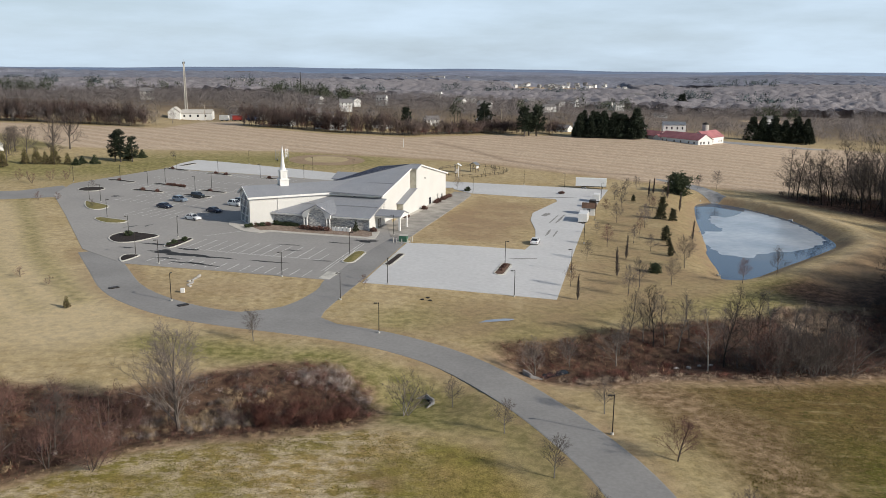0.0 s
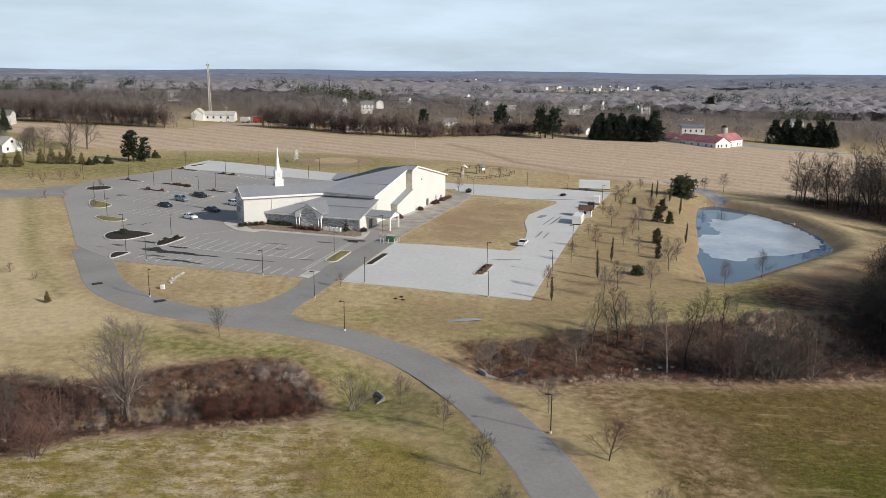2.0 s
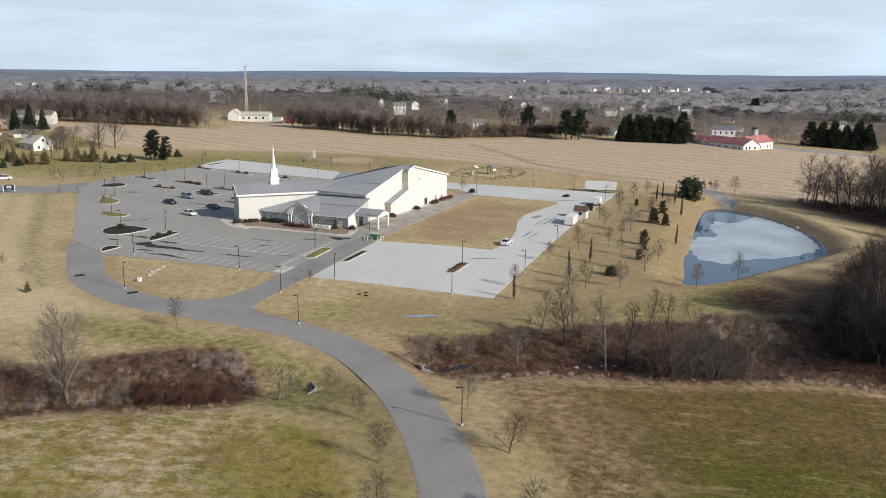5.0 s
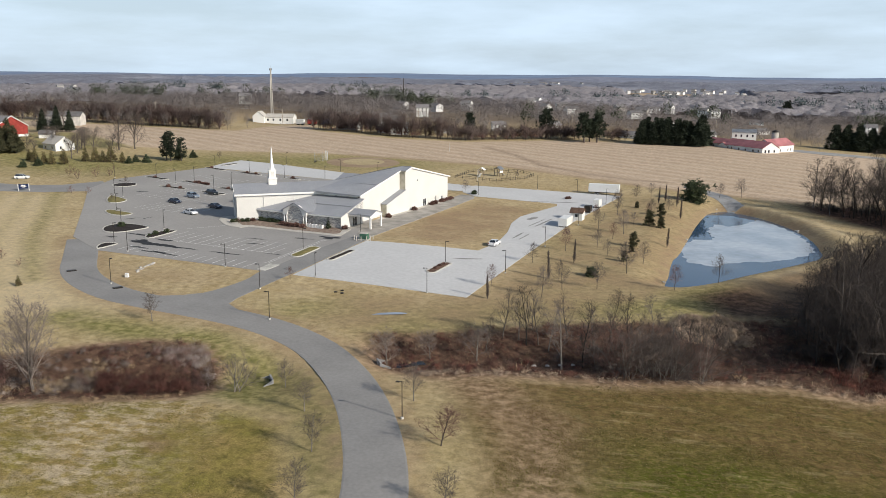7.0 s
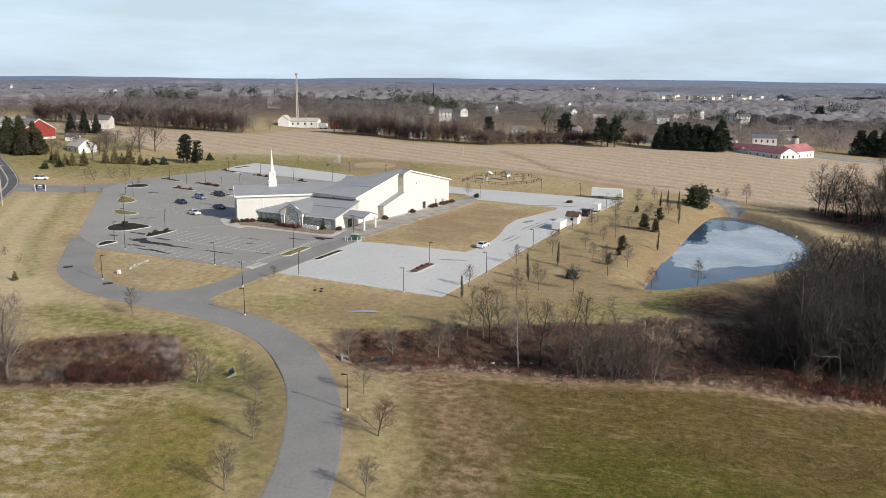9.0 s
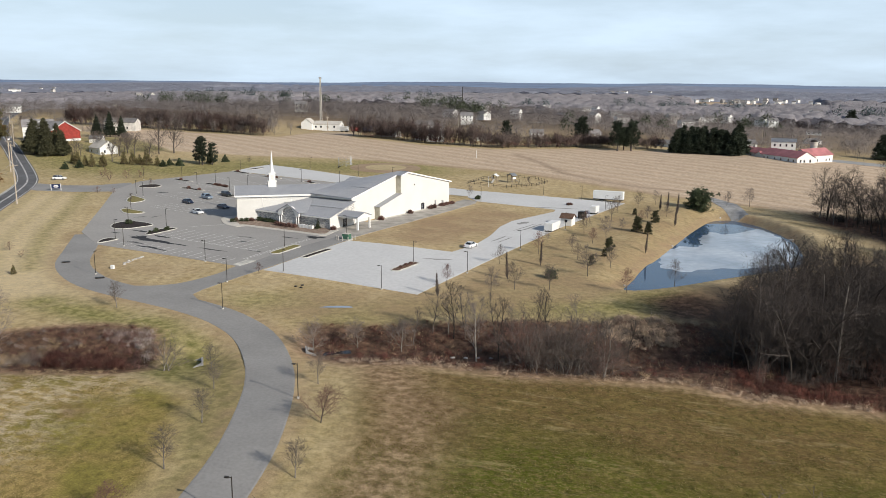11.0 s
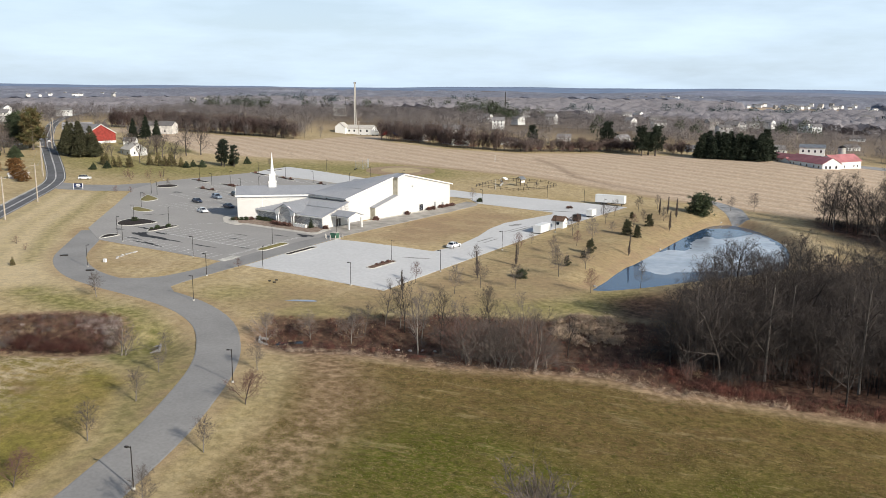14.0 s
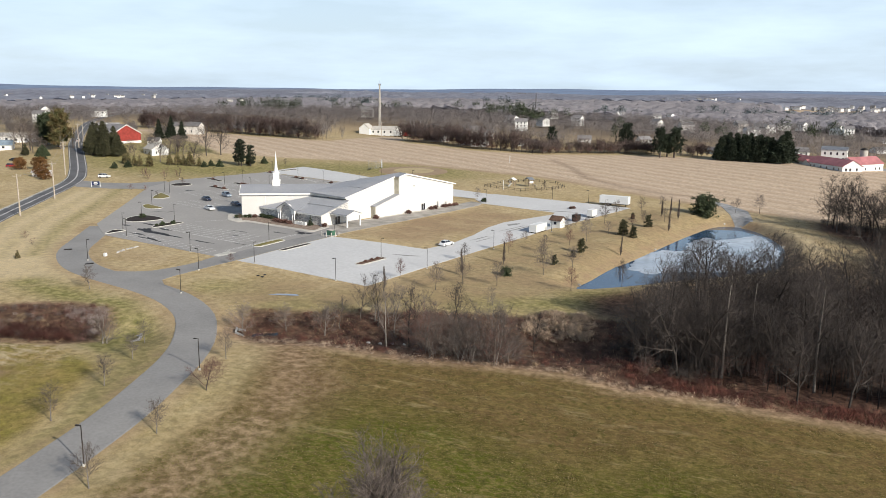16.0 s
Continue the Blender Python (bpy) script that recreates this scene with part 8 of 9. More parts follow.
for x, y in ((-18.8, 394), (6, 300)):
    fpole = thing("foul_pole", "short white foul pole in the grass", "pole", pose(x, y, G(x, y)))
    part("pole", Mesh().tube([(0, 0, -0.2), (0, 0, 4.0)], [0.09, 0.09], 8), M_WHITE_PAINT, fpole)
# culvert ends and inspection hatch by the drive
def culvert(x, y, turn):
    t = thing("culvert_headwall", "concrete culvert headwall with flared wings", "culvert", pose(x, y, G(x, y), 0, 0, turn) @ Matrix.Scale(0.8, 4))
    part("headwall", Mesh().box(-1.3, 1.3, -0.18, 0.18, -0.9, 0.95, 0.03), M_ICE_ROCK, t)
    for s in (-1, 1):
        part("wing_wall", Mesh().add([(s * 1.3, 0.18, -0.9), (s * 2.2, -1.8, -0.9), (s * 2.2, -1.8, 0.1), (s * 1.3, 0.18, 0.85), (s * 1.12, 0.18, -0.9), (s * 2.02, -1.8, -0.9), (s * 2.02, -1.8, 0.1), (s * 1.12, 0.18, 0.85)], [(0, 1, 2, 3), (7, 6, 5, 4), (3, 2, 6, 7), (1, 5, 6, 2), (0, 3, 7, 4)]), M_ICE_ROCK, t)
    part("pipe", Mesh().tube([(0, -0.19, -0.1), (0, -0.3, -0.1)], [0.62, 0.62], 16), M_BLACK, t)


culvert(12.6, 111.3, 118)
culvert(-1.4, 102.6, -60)
for x, y in ((-60.4, 145.2), (-44.8, 136.0)):
    dg = thing("drain_grate", "dark iron storm drain at the drive's edge", "drain", on(x, y, 40, 0.06))
    part("grate", Mesh().box(-0.9, 0.9, -0.5, 0.5, -0.05, 0.14, 0.03), M_METAL_DARK, dg)
util = thing("utility_box", "small white utility box in the lawn", "utility box", pose(-47.2, 143.6, G(-47.2, 143.6)))
part("case", Mesh().box(-0.35, 0.35, -0.3, 0.3, -0.1, 0.8, 0.04), M_WHITE_PAINT, util)
for x, y in ((-3.4, 142.6), (-2.0, 142.2), (-2.4, 143.8)):
    hb = thing("ground_hatch", "small dark hatch lid set in the lawn", "hatch", pose(x, y, G(x, y)))
    part("lid", Mesh().tube([(0, 0, -0.1), (0, 0, 0.14), (0, 0, 0.19)], [0.34, 0.34, 0.2], 12), M_METAL_DARK, hb)
rnd = random.Random(77)
rock_sites = [(107.2 + rnd.gauss(0, 0.6), 246 + rnd.gauss(0, 0.6)) for _ in range(6)] + [(73.2, 227), (61.8, 176), (90, 280.5)] + [(38, 118), (40, 119), (42, 119.6), (36, 117.5)] + [(-47.7 + rnd.gauss(0, 0.25), 147.6 + 0.8 * k) for k in range(10)]
for i, (x, y) in enumerate(rock_sites):
    rk = Mesh()
    k = 7
    pts = [(0.45 * math.cos(6.283 * j / k) * rnd.uniform(0.7, 1.2), 0.35 * math.sin(6.283 * j / k) * rnd.uniform(0.7, 1.2)) for j in range(k)]
    rk.add([(a, b, -0.15) for a, b in pts] + [(a * 0.85, b * 0.85, 0.22 * rnd.uniform(0.7, 1.2)) for a, b in pts] + [(0, 0, 0.34)], [(j, (j + 1) % k, k + (j + 1) % k, k + j) for j in range(k)] + [(k + j, k + (j + 1) % k, 2 * k) for j in range(k)])
    tagged(part("rock", rk, M_ROCK, at=pose(x, y, G(x, y), 0, 0, rnd.uniform(0, 360))), "pale grey field stone lying on the ground", "rock", "stones")


# ---- far country ----
def crowns(name, xy, height, width, blades, blade_w, seed, material, label, limbs=0.0):
    """Many trees at once: a trunk and a ragged crown of slim blades for each."""
    r = np.random.default_rng(seed)
    k = len(xy)
    height_of = float(np.mean(height))
    z = ground_height(xy[:, 0], xy[:, 1])
    h = height * r.uniform(0.7, 1.2, k)
    w = width * r.uniform(0.7, 1.25, k)
    o = np.repeat(np.stack([xy[:, 0], xy[:, 1], z], 1), blades, 0)
    H, W = np.repeat(h, blades), np.repeat(w, blades)
    n = k * blades
    a = r.uniform(0, 2 * np.pi, n)
    e = np.arcsin(r.uniform(-0.5, 1, n))
    s = r.uniform(0.25, 1.0, n) ** 0.4
    bump = 1 + 0.25 * np.sin(3 * a + H * 7.1) * np.sin(2.3 * e + H * 5.3)
    out = np.stack([np.cos(a) * np.cos(e), np.sin(a) * np.cos(e), np.sin(e)], 1)
    tip = o + out * (s * bump)[:, None] * np.stack([W / 2, W / 2, 0.44 * H], 1) + np.stack([0 * H, 0 * H, 0.56 * H], 1)
    if limbs:
        # most blades are boughs that fan up from the trunk, the others short twigs
        fork = o + np.stack([np.cos(a) * W * 0.06, np.sin(a) * W * 0.06, H * r.uniform(0.08, 0.55, n)], 1)
        twig = tip - (out + r.normal(0, 0.8, (n, 3)) + np.array([0, 0, 0.25])) * (W * r.uniform(0.12, 0.25, n))[:, None]
        root = np.where((r.random(n) < limbs)[:, None], fork, twig)
    else:
        way = r.normal(0, 1, (n, 3)) + out * 0.5
        root = tip - way / np.linalg.norm(way, axis=1)[:, None] * (W * r.uniform(0.1, 0.22, n))[:, None]
    b = r.uniform(0, 2 * np.pi, n)
    side = np.stack([np.cos(b), np.sin(b), r.uniform(-0.3, 0.3, n)], 1) * (blade_w * r.uniform(0.5, 1.3, n))[:, None]
    p0, p1 = root - side, root + side
    mid_ = o + np.stack([0 * H, 0 * H, 0.45 * H], 1)
    nrm = tip - mid_
    nrm = nrm / np.linalg.norm(nrm, axis=1)[:, None] * (0.5 if blade_w > 0.08 else 0.9) + np.array([0.15, -0.25, 0.6])
    back_ = np.sum(np.cross(p1 - p0, tip - p0) * nrm, 1) < 0
    p0[back_], p1[back_] = p1[back_].copy(), p0[back_].copy()
    tri = np.stack([p0, p1, tip], 1).reshape(-1, 3)
    tb = np.stack([xy[:, 0], xy[:, 1], z - 0.5], 1)
    tw = np.array([min(max(0.12, blade_w * 0.5), height_of * 0.01), 0.0, 0.0])
    trunk = np.stack([tb - tw, tb + tw, tb + np.stack([np.zeros(k), np.zeros(k), h * 0.6], 1)], 1).reshape(-1, 3)
    v = np.concatenate([tri, trunk])
    normals = np.concatenate([np.repeat(nrm, 3, 0), np.tile(np.array([-0.8, 0.1, 0.35]), (3 * k, 1))])
    m = len(v) // 3
    me = bpy.data.meshes.new(name)
    me.vertices.add(len(v))
    me.vertices.foreach_set("co", v.astype(np.float32).reshape(-1))
    me.loops.add(len(v))
    me.loops.foreach_set("vertex_index", np.arange(len(v), dtype=np.int32))
    me.polygons.add(m)
    me.polygons.foreach_set("loop_start", np.arange(0, 3 * m, 3, dtype=np.int32))
    me.polygons.foreach_set("use_smooth", np.ones(m, bool))
    me.update(calc_edges=True)
    # crowns are shaded as soft round masses
    me.normals_split_custom_set_from_vertices((normals / np.linalg.norm(normals, axis=1)[:, None]).tolist())
    me.materials.append(material)
    return tagged(new(name, me), label, "woods", kind="stuff")


def canopy(name, d0, d1, rows, turn_step, cell, tall, seed, material, label, keep):
    """The closed roof of far woods as one uneven sheet, a low dome for each crown, open where there is farmland."""
    dist = np.geomspace(d0, d1, rows)
    turn = np.radians(np.arange(-53, 34, turn_step))
    D, A = np.meshgrid(dist, turn, indexing="ij")
    r = np.random.default_rng(seed)
    A = A + r.normal(0, 0.25, A.shape) * radians(turn_step)
    x, y = D * np.sin(A), D * np.cos(A)
    gx_, gy_ = np.floor(x / cell), np.floor(y / cell)
    best, size = np.full(x.shape, 9.0), np.ones(x.shape)
    for di in (-1, 0, 1):
        for dj in (-1, 0, 1):
            u, w = gx_ + di, gy_ + dj
            h1 = np.modf(np.abs(np.sin(u * 127.1 + w * 311.7) * 43758.5))[0]
            h2 = np.modf(np.abs(np.sin(u * 269.5 + w * 183.3) * 24634.6))[0]
            q = np.hypot((u + 0.15 + 0.7 * h1) - x / cell, (w + 0.15 + 0.7 * h2) - y / cell)
            size = np.where(q < best, 0.72 + 0.5 * np.modf(h1 * 7.3 + h2 * 3.1)[0], size)
            best = np.minimum(best, q)
    woods = keep(x, y)
    top = tall * size * (1 - 0.6 * np.clip(best, 0, 1) ** 2) + r.normal(0, 0.07 * tall, x.shape)
    z = ground_height(x, y) + np.where(woods > 0, top * (0.35 + 0.65 * woods), -2.0)
    n = len(turn)
    idx_ = np.arange(x.size).reshape(x.shape)
    faces = np.stack([idx_[:-1, :-1], idx_[1:, :-1], idx_[1:, 1:], idx_[:-1, 1:]], -1).reshape(-1, 4)
    some = (woods.reshape(-1)[faces] > 0).any(1)
    me = bpy.data.meshes.new(name)
    me.from_pydata(np.stack([x, y, z], -1).reshape(-1, 3).tolist(), [], faces[some].tolist())
    me.polygons.foreach_set("use_smooth", np.ones(len(me.polygons), bool))
    me.materials.append(material)
    return tagged(new(name, me), label, "woods", kind="stuff")


r_far = np.random.default_rng(404)


def wedge(count, d0, d1, a0=-52, a1=33, keep=None):
    """Scattered plan points between two distances within a fan of bearings."""
    out = []
    while sum(len(p) for p in out) < count:
        d = np.sqrt(r_far.uniform(d0 * d0, d1 * d1, count))
        a = np.radians(r_far.uniform(a0, a1, count))
        p = np.stack([d * np.sin(a), d * np.cos(a)], 1)
        if keep is not None:
            p = p[keep(p[:, 0], p[:, 1])]
        out.append(p)
    return np.concatenate(out)[:count]


def patches(x, y, s):
    return np.sin(x / s + 1.7 * np.sin(y / s * 0.8)) * np.sin(y / s * 1.2 + 1.3 * np.sin(x / s * 0.7))


def off_field(x, y):
    gap = (y < 590) & (x > -152 - (y - 440) * 0.42) & (x < -116 - (y - 440) * 0.28)
    gap |= (x > 185) & (x < 250) & (y < 548)
    return ~gap & (signed(x, y, FIELD) > 2) & ~((x > 100) & (x < 200) & (y < 500)) & ~((x < -150) & (y < 395)) & ~((np.abs(x + 170) < 26) & (np.abs(y - 548) < 26))


HEDGE = [(-330, 474), (-260, 462), (-195, 449), (-147, 439), (-115, 470), (-88, 460), (-56, 445), (-19, 444), (5, 462), (32, 481), (73, 489)]
hp = []
for (ax_, ay_), (bx_, by_) in zip(HEDGE[:-1], HEDGE[1:]):
    n = int(math.hypot(bx_ - ax_, by_ - ay_) * (0.75 if bx_ != -119 else 0.25))
    for k in range(n):
        t_ = r_far.random()
        hp.append((ax_ + (bx_ - ax_) * t_ + r_far.normal(0, 2.5), ay_ + (by_ - ay_) * t_ + 5 + abs(r_far.normal(0, 7))))
hp = np.array(hp)
hp = hp[off_field(hp[:, 0], hp[:, 1] + 12)]
hp = hp[(hp[:, 0] < -22) | (r_far.random(len(hp)) < 0.85)]
crowns("hedgerow", hp, np.where(hp[:, 0] < -25, 13.0, 9.0), 8.5, 300, 0.1, 1, M_HEDGE, "tall bare hedgerow trees behind the stubble field", limbs=0.16)
low_h = np.concatenate([hp + r_far.normal(0, 3, hp.shape), hp + np.array([3.0, 2.0]) + r_far.normal(0, 3, hp.shape)])
low_h = low_h[off_field(low_h[:, 0], low_h[:, 1]) & (low_h[:, 1] < 478)]
crowns("hedgerow", low_h, 4.2, 4.0, 60, 0.12, 2, M_BRAMBLE, "low reddish scrub under the hedgerow")



near_sites = [(-36, 492), (28, 552), (76, 524), (-7, 527), (-67, 474), (89, 530), (239, 930), (284, 902), (319, 939), (220, 570), (180, 640), (110, 620), (204, 772), (172, 900), (-266, 514), (-75, 531)]


def clear_of_houses(x, y):
    ok = np.ones(np.shape(x), bool)
    for hx, hy in near_sites:
        ok &= ~((np.abs(x - hx * y / hy) < 7) & (y > hy - 12) & (y < hy + 9))
    return ok


def wooded(x, y):
    ok = np.ones(np.shape(x), bool)
    for fx, fy, fw, fd in PALE_FARM:
        ok &= ~((np.abs(x - fx) < fw / 2) & (np.abs(y - fy) < fd / 2))
    return ok


near_p = wedge(2300, 470, 900, keep=lambda x, y: off_field(x, y) & (y > 460) & wooded(x, y) & clear_of_houses(x, y) & (patches(x, y, 60) > -0.4) & ((x < -30) | (x > 100) | (y > 545) | (patches(x, y, 14) > -0.1)))
crowns("far_woods", near_p, 10.5, 11.0, 185, 0.12, 3, M_TWIG_FAR, "bare brown woods between scattered houses")
mid_p = wedge(5200, 850, 1800, keep=lambda x, y: wooded(x, y) & (patches(x, y, 150) > -0.7))
canopy("far_woods", 900, 1800, 130, 0.2, 12.0, 10.5, 24, M_TWIG_DISTANT, "bare woods to the horizon, greyed for haze", lambda x, y: wooded(x, y) * soft(patches(x, y, 150), -0.85, -0.35))
crowns("far_woods", mid_p, 12.0, 13.0, 48, 0.2, 4, M_TWIG_DISTANT, "bare twigs over the far woods, greyed for haze", limbs=0.02)
canopy("far_woods", 1780, 3060, 110, 0.28, 20.0, 12.0, 25, M_WOOD_HAZED, "bare woods to the horizon, coloured blue-grey for haze", lambda x, y: wooded(x, y) * soft(patches(x, y, 330), -0.9, -0.4))


def stand(cx, cy, wide, deep, count):
    """Plan points of one stand of conifers."""
    return np.stack([cx + r_far.normal(0, wide / 2.4, count), cy + r_far.normal(0, deep / 2.4, count)], 1)


crowns("far_conifers", np.concatenate([stand(-82, 691, 12, 10, 5), stand(-108, 735, 30, 20, 9), stand(-147, 803, 50, 30, 14), stand(-200, 900, 70, 40, 14), stand(-401, 767, 60, 24, 30), stand(-284, 851, 30, 20, 6), stand(-332, 829, 30, 20, 6), stand(286, 695, 26, 16, 9), stand(140, 700, 40, 26, 8), stand(70, 640, 20, 12, 3), stand(6, 560, 8, 8, 2)]), 17.5, 10.5, 170, 0.36, 6, M_PINE, "dark green pines among bare woods")
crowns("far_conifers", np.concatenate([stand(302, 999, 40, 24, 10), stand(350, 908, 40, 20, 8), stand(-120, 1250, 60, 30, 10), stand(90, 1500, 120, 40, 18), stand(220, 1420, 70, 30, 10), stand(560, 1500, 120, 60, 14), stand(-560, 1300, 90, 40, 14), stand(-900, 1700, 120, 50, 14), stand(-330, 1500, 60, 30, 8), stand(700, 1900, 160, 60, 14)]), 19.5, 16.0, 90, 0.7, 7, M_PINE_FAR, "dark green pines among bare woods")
left_p = np.array([(r_far.uniform(-420, -150), r_far.uniform(385, 470)) for _ in range(200)])
left_p = left_p[(signed(left_p[:, 0], left_p[:, 1], FIELD) > 3) & (line_distance(left_p[:, 0], left_p[:, 1], PUBLIC) > 9)]
crowns("far_woods", left_p, 10.5, 8.0, 190, 0.07, 8, M_TWIG_FAR, "bare woods beside the public road", limbs=0.12)
west_p = np.array([(r_far.uniform(-420, -225), r_far.uniform(262, 420)) for _ in range(170)])
west_p = west_p[(west_p[:, 0] < -112 - 0.55 * (west_p[:, 1])) & (line_distance(west_p[:, 0], west_p[:, 1], PUBLIC) > 10) & (np.hypot(west_p[:, 0] + 268, west_p[:, 1] - 306) > 16) & (np.hypot(west_p[:, 0] + 296, west_p[:, 1] - 350) > 17)]
crowns("far_woods", west_p, 10.5, 8.5, 190, 0.06, 9, M_TWIG_FAR, "bare trees round houses across the road", limbs=0.15)

clump_pine = evergreen("dark_pine", "tall dense dark pine at the stubble field's edge", 18.0, 11.5, 141, shape="cone", tufts=330, clear=0.08, size=2.4, material=M_PINE_DARK, group="pine belt")
belt = [(80.5 + 34 * (i / 17) + rnd.uniform(-1.2, 1.2), 478 - 6.5 * (i / 17) + (i % 3) * 4.5 + rnd.uniform(0, 3), 0.9 if i < 15 else 1.0) for i in range(18)] + [(199 + i * 3.2, 529 - i + (i % 2) * 6 + rnd.uniform(-2, 2), 0.95) for i in range(11)]
plant(clump_pine, belt, spread=(0.84, 1.08))
plant(evergreen("dark_pine", "tall dark pine with an open rounded crown", 17.0, 10.5, 143, shape="pine", tufts=360, clear=0.1, size=1.7, material=M_PINE_DARK, group="hedgerow pines"), [(47.3, 473.5, 0.95), (54.7, 477.5, 1.0), (50.5, 480, 0.75), (24.9, 493, 1.0), (262, 905, 1.1), (-22, 500, 0.7)], spread=(1, 1))
houses = [gabled("far_house", "small white house among distant woods", "house", -60, 470, 10, 10, 8, 4.6, 2.6, M_WHITE_PAINT, M_GREY_SHINGLE, None, [("s", p, q, 0.9, 1.2) for p in (-3, 0, 3) for q in (1.4, 3.6)], group="far houses"),
          gabled("far_house", "low white house among distant woods", "house", -95, 486, -15, 14, 8, 2.8, 2.2, M_WHITE_PAINT, M_GREY_SHINGLE, None, [("s", p, 1.5, 1.2, 1.1) for p in (-5, -1, 4)], group="far houses"),
          gabled("far_house", "drab two-storey house among distant woods", "house", -84, 528, 25, 12, 9, 5.0, 2.8, M_BRICK_HOUSE, M_GREY_SHINGLE, None, [("s", p, q, 0.9, 1.2) for p in (-4, 0, 4) for q in (1.4, 3.9)], group="far houses")]
far_sites = [tuple(p) for p in wedge(90, 600, 1600, keep=lambda x, y: off_field(x, y) & (patches(x, y, 90) < 0.1))]
subdiv = [(262 + rnd.gauss(0, 75), 1690 + rnd.gauss(0, 60)) for _ in range(36)] + [(-60 + rnd.gauss(0, 60), 1900 + rnd.gauss(0, 60)) for _ in range(22)] + [(640 + rnd.gauss(0, 90), 1800 + rnd.gauss(0, 70)) for _ in range(14)] + [(-1400 + rnd.gauss(0, 90), 1560 + rnd.gauss(0, 70)) for _ in range(24)] + [(-207 + rnd.gauss(0, 70), 2168 + rnd.gauss(0, 60)) for _ in range(18)] + [(-330 + rnd.gauss(0, 60), 1500 + rnd.gauss(0, 40)) for _ in range(10)]
for i, (x, y) in enumerate(near_sites + far_sites + subdiv):
    k = 0.85 if i < len(near_sites) else 0.9 if i < len(near_sites) + len(far_sites) else 0.7
    copy_thing(houses[(1, 0, 1, 0)[i % 4] if i < len(near_sites) else (0, 1, 0, 2)[i % 4]], pose(x, y, G(x, y) + (0 if i < len(near_sites) else 4 if i < len(near_sites) + len(far_sites) else 7), 0, 0, rnd.uniform(-50, 50)) @ Matrix.Scale(k, 4)).scale = (k, k, k)
for x, y, ln, tn in ((-190, 1040, 45, 8), (-150, 1030, 38, 5), (-112, 1040, 30, 10), (-180, 1160, 26, 0)):
    gabled("warehouse", "low white commercial building in the distance", "warehouse", x, y, tn, ln, 16, 5.0, 1.8, M_WHITE_PAINT, M_WALK, G(x, y) + 1, [("s", p, 2.0, 2.0, 1.6) for p in (-ln / 3, 0, ln / 3)])
wood_p = scatter([(92, 124), (118, 119), (170, 113), (300, 118), (300, 290), (200, 285), (148, 278), (124, 284), (126, 274), (140, 250), (144, 226), (136, 204), (120, 184), (98, 166)], 330, 61)
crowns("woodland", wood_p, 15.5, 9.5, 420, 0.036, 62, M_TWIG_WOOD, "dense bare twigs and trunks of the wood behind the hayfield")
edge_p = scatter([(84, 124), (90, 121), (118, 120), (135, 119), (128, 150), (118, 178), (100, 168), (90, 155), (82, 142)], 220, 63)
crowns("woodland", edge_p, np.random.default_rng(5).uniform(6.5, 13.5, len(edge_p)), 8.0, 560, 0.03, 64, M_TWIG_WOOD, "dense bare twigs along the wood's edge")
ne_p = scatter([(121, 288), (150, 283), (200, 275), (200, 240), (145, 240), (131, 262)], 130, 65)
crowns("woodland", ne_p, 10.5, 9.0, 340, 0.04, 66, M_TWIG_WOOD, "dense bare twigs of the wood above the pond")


def bushes(name, poly, count, low, high, wide, blades, seed, material, label, thin=0.016):
    """Rounded mounds of fine twigs of many sizes, with gaps between."""
    p = scatter(poly, count, seed, 0.8, 0.05)
    size = np.random.default_rng(seed + 500).uniform(0, 1, count) ** 1.6
    return crowns(name, p, low + (high - low) * size, wide * (0.6 + 0.7 * size), blades, thin, seed, material, label, limbs=0.15)


for poly, n, seed in ((THICKET_WEST, 230, 301), (THICKET_EAST, 280, 311)):
    bushes("bramble_thicket", poly, n, 0.5, 1.4, 2.3, 120, seed, M_BRAMBLE, "mounded maroon brambles along the stream")
    bushes("bramble_thicket", poly, n // 4, 0.6, 1.7, 2.2, 130, seed + 1, M_TWIG_RED, "red-brown brush mounds along the stream")
    bushes("dry_grass", poly, n // 6, 0.5, 1.1, 1.9, 90, seed + 2, M_DRYGRASS, "straw-coloured grass tussocks among brambles", 0.02)
bushes("bramble_thicket", [(-24, 98), (-17, 99.5), (-12, 98), (-10.5, 95.5), (-12.5, 93.4), (-19, 91.2), (-23.5, 92.4)], 46, 1.6, 3.0, 3.2, 260, 321, M_SHRUB_RED, "tall dark red bramble mound beside the lawn")
bushes("dry_grass", [(60, 132), (66, 130.5), (71.5, 133), (73, 139), (68, 147), (62, 145), (59, 138)], 230, 0.5, 1.15, 2.2, 150, 323, M_REED, "stand of bleached dry reeds below the pond", 0.03)
bushes("dry_grass", [(13, 110.5), (22, 106.5), (34, 109.6), (47, 109), (59, 112), (72, 114), (82, 111), (98, 112), (98, 114.4), (82, 113.6), (72, 116.6), (59, 114.4), (47, 111.6), (34, 112.4), (22, 110)], 260, 0.3, 0.7, 1.7, 60, 325, M_REED, "pale matted grass fringe between field and thicket", 0.02)
bushes("bramble_thicket", [(82, 113), (98, 112.5), (118, 112.3), (170, 106), (170, 111), (118, 118), (98, 118), (86, 120), (78, 128)], 170, 0.7, 1.8, 2.4, 110, 327, M_BRAMBLE, "maroon bramble fringe at the foot of the wood")
bushes("dead_canes", [(-22, 107), (-14, 108.5), (-10.5, 104), (-9.5, 99), (-12, 100.5), (-15, 103), (-20, 104)], 44, 1.0, 1.7, 2.4, 110, 331, M_CANE, "bleached arching dead canes over brambles", 0.014)
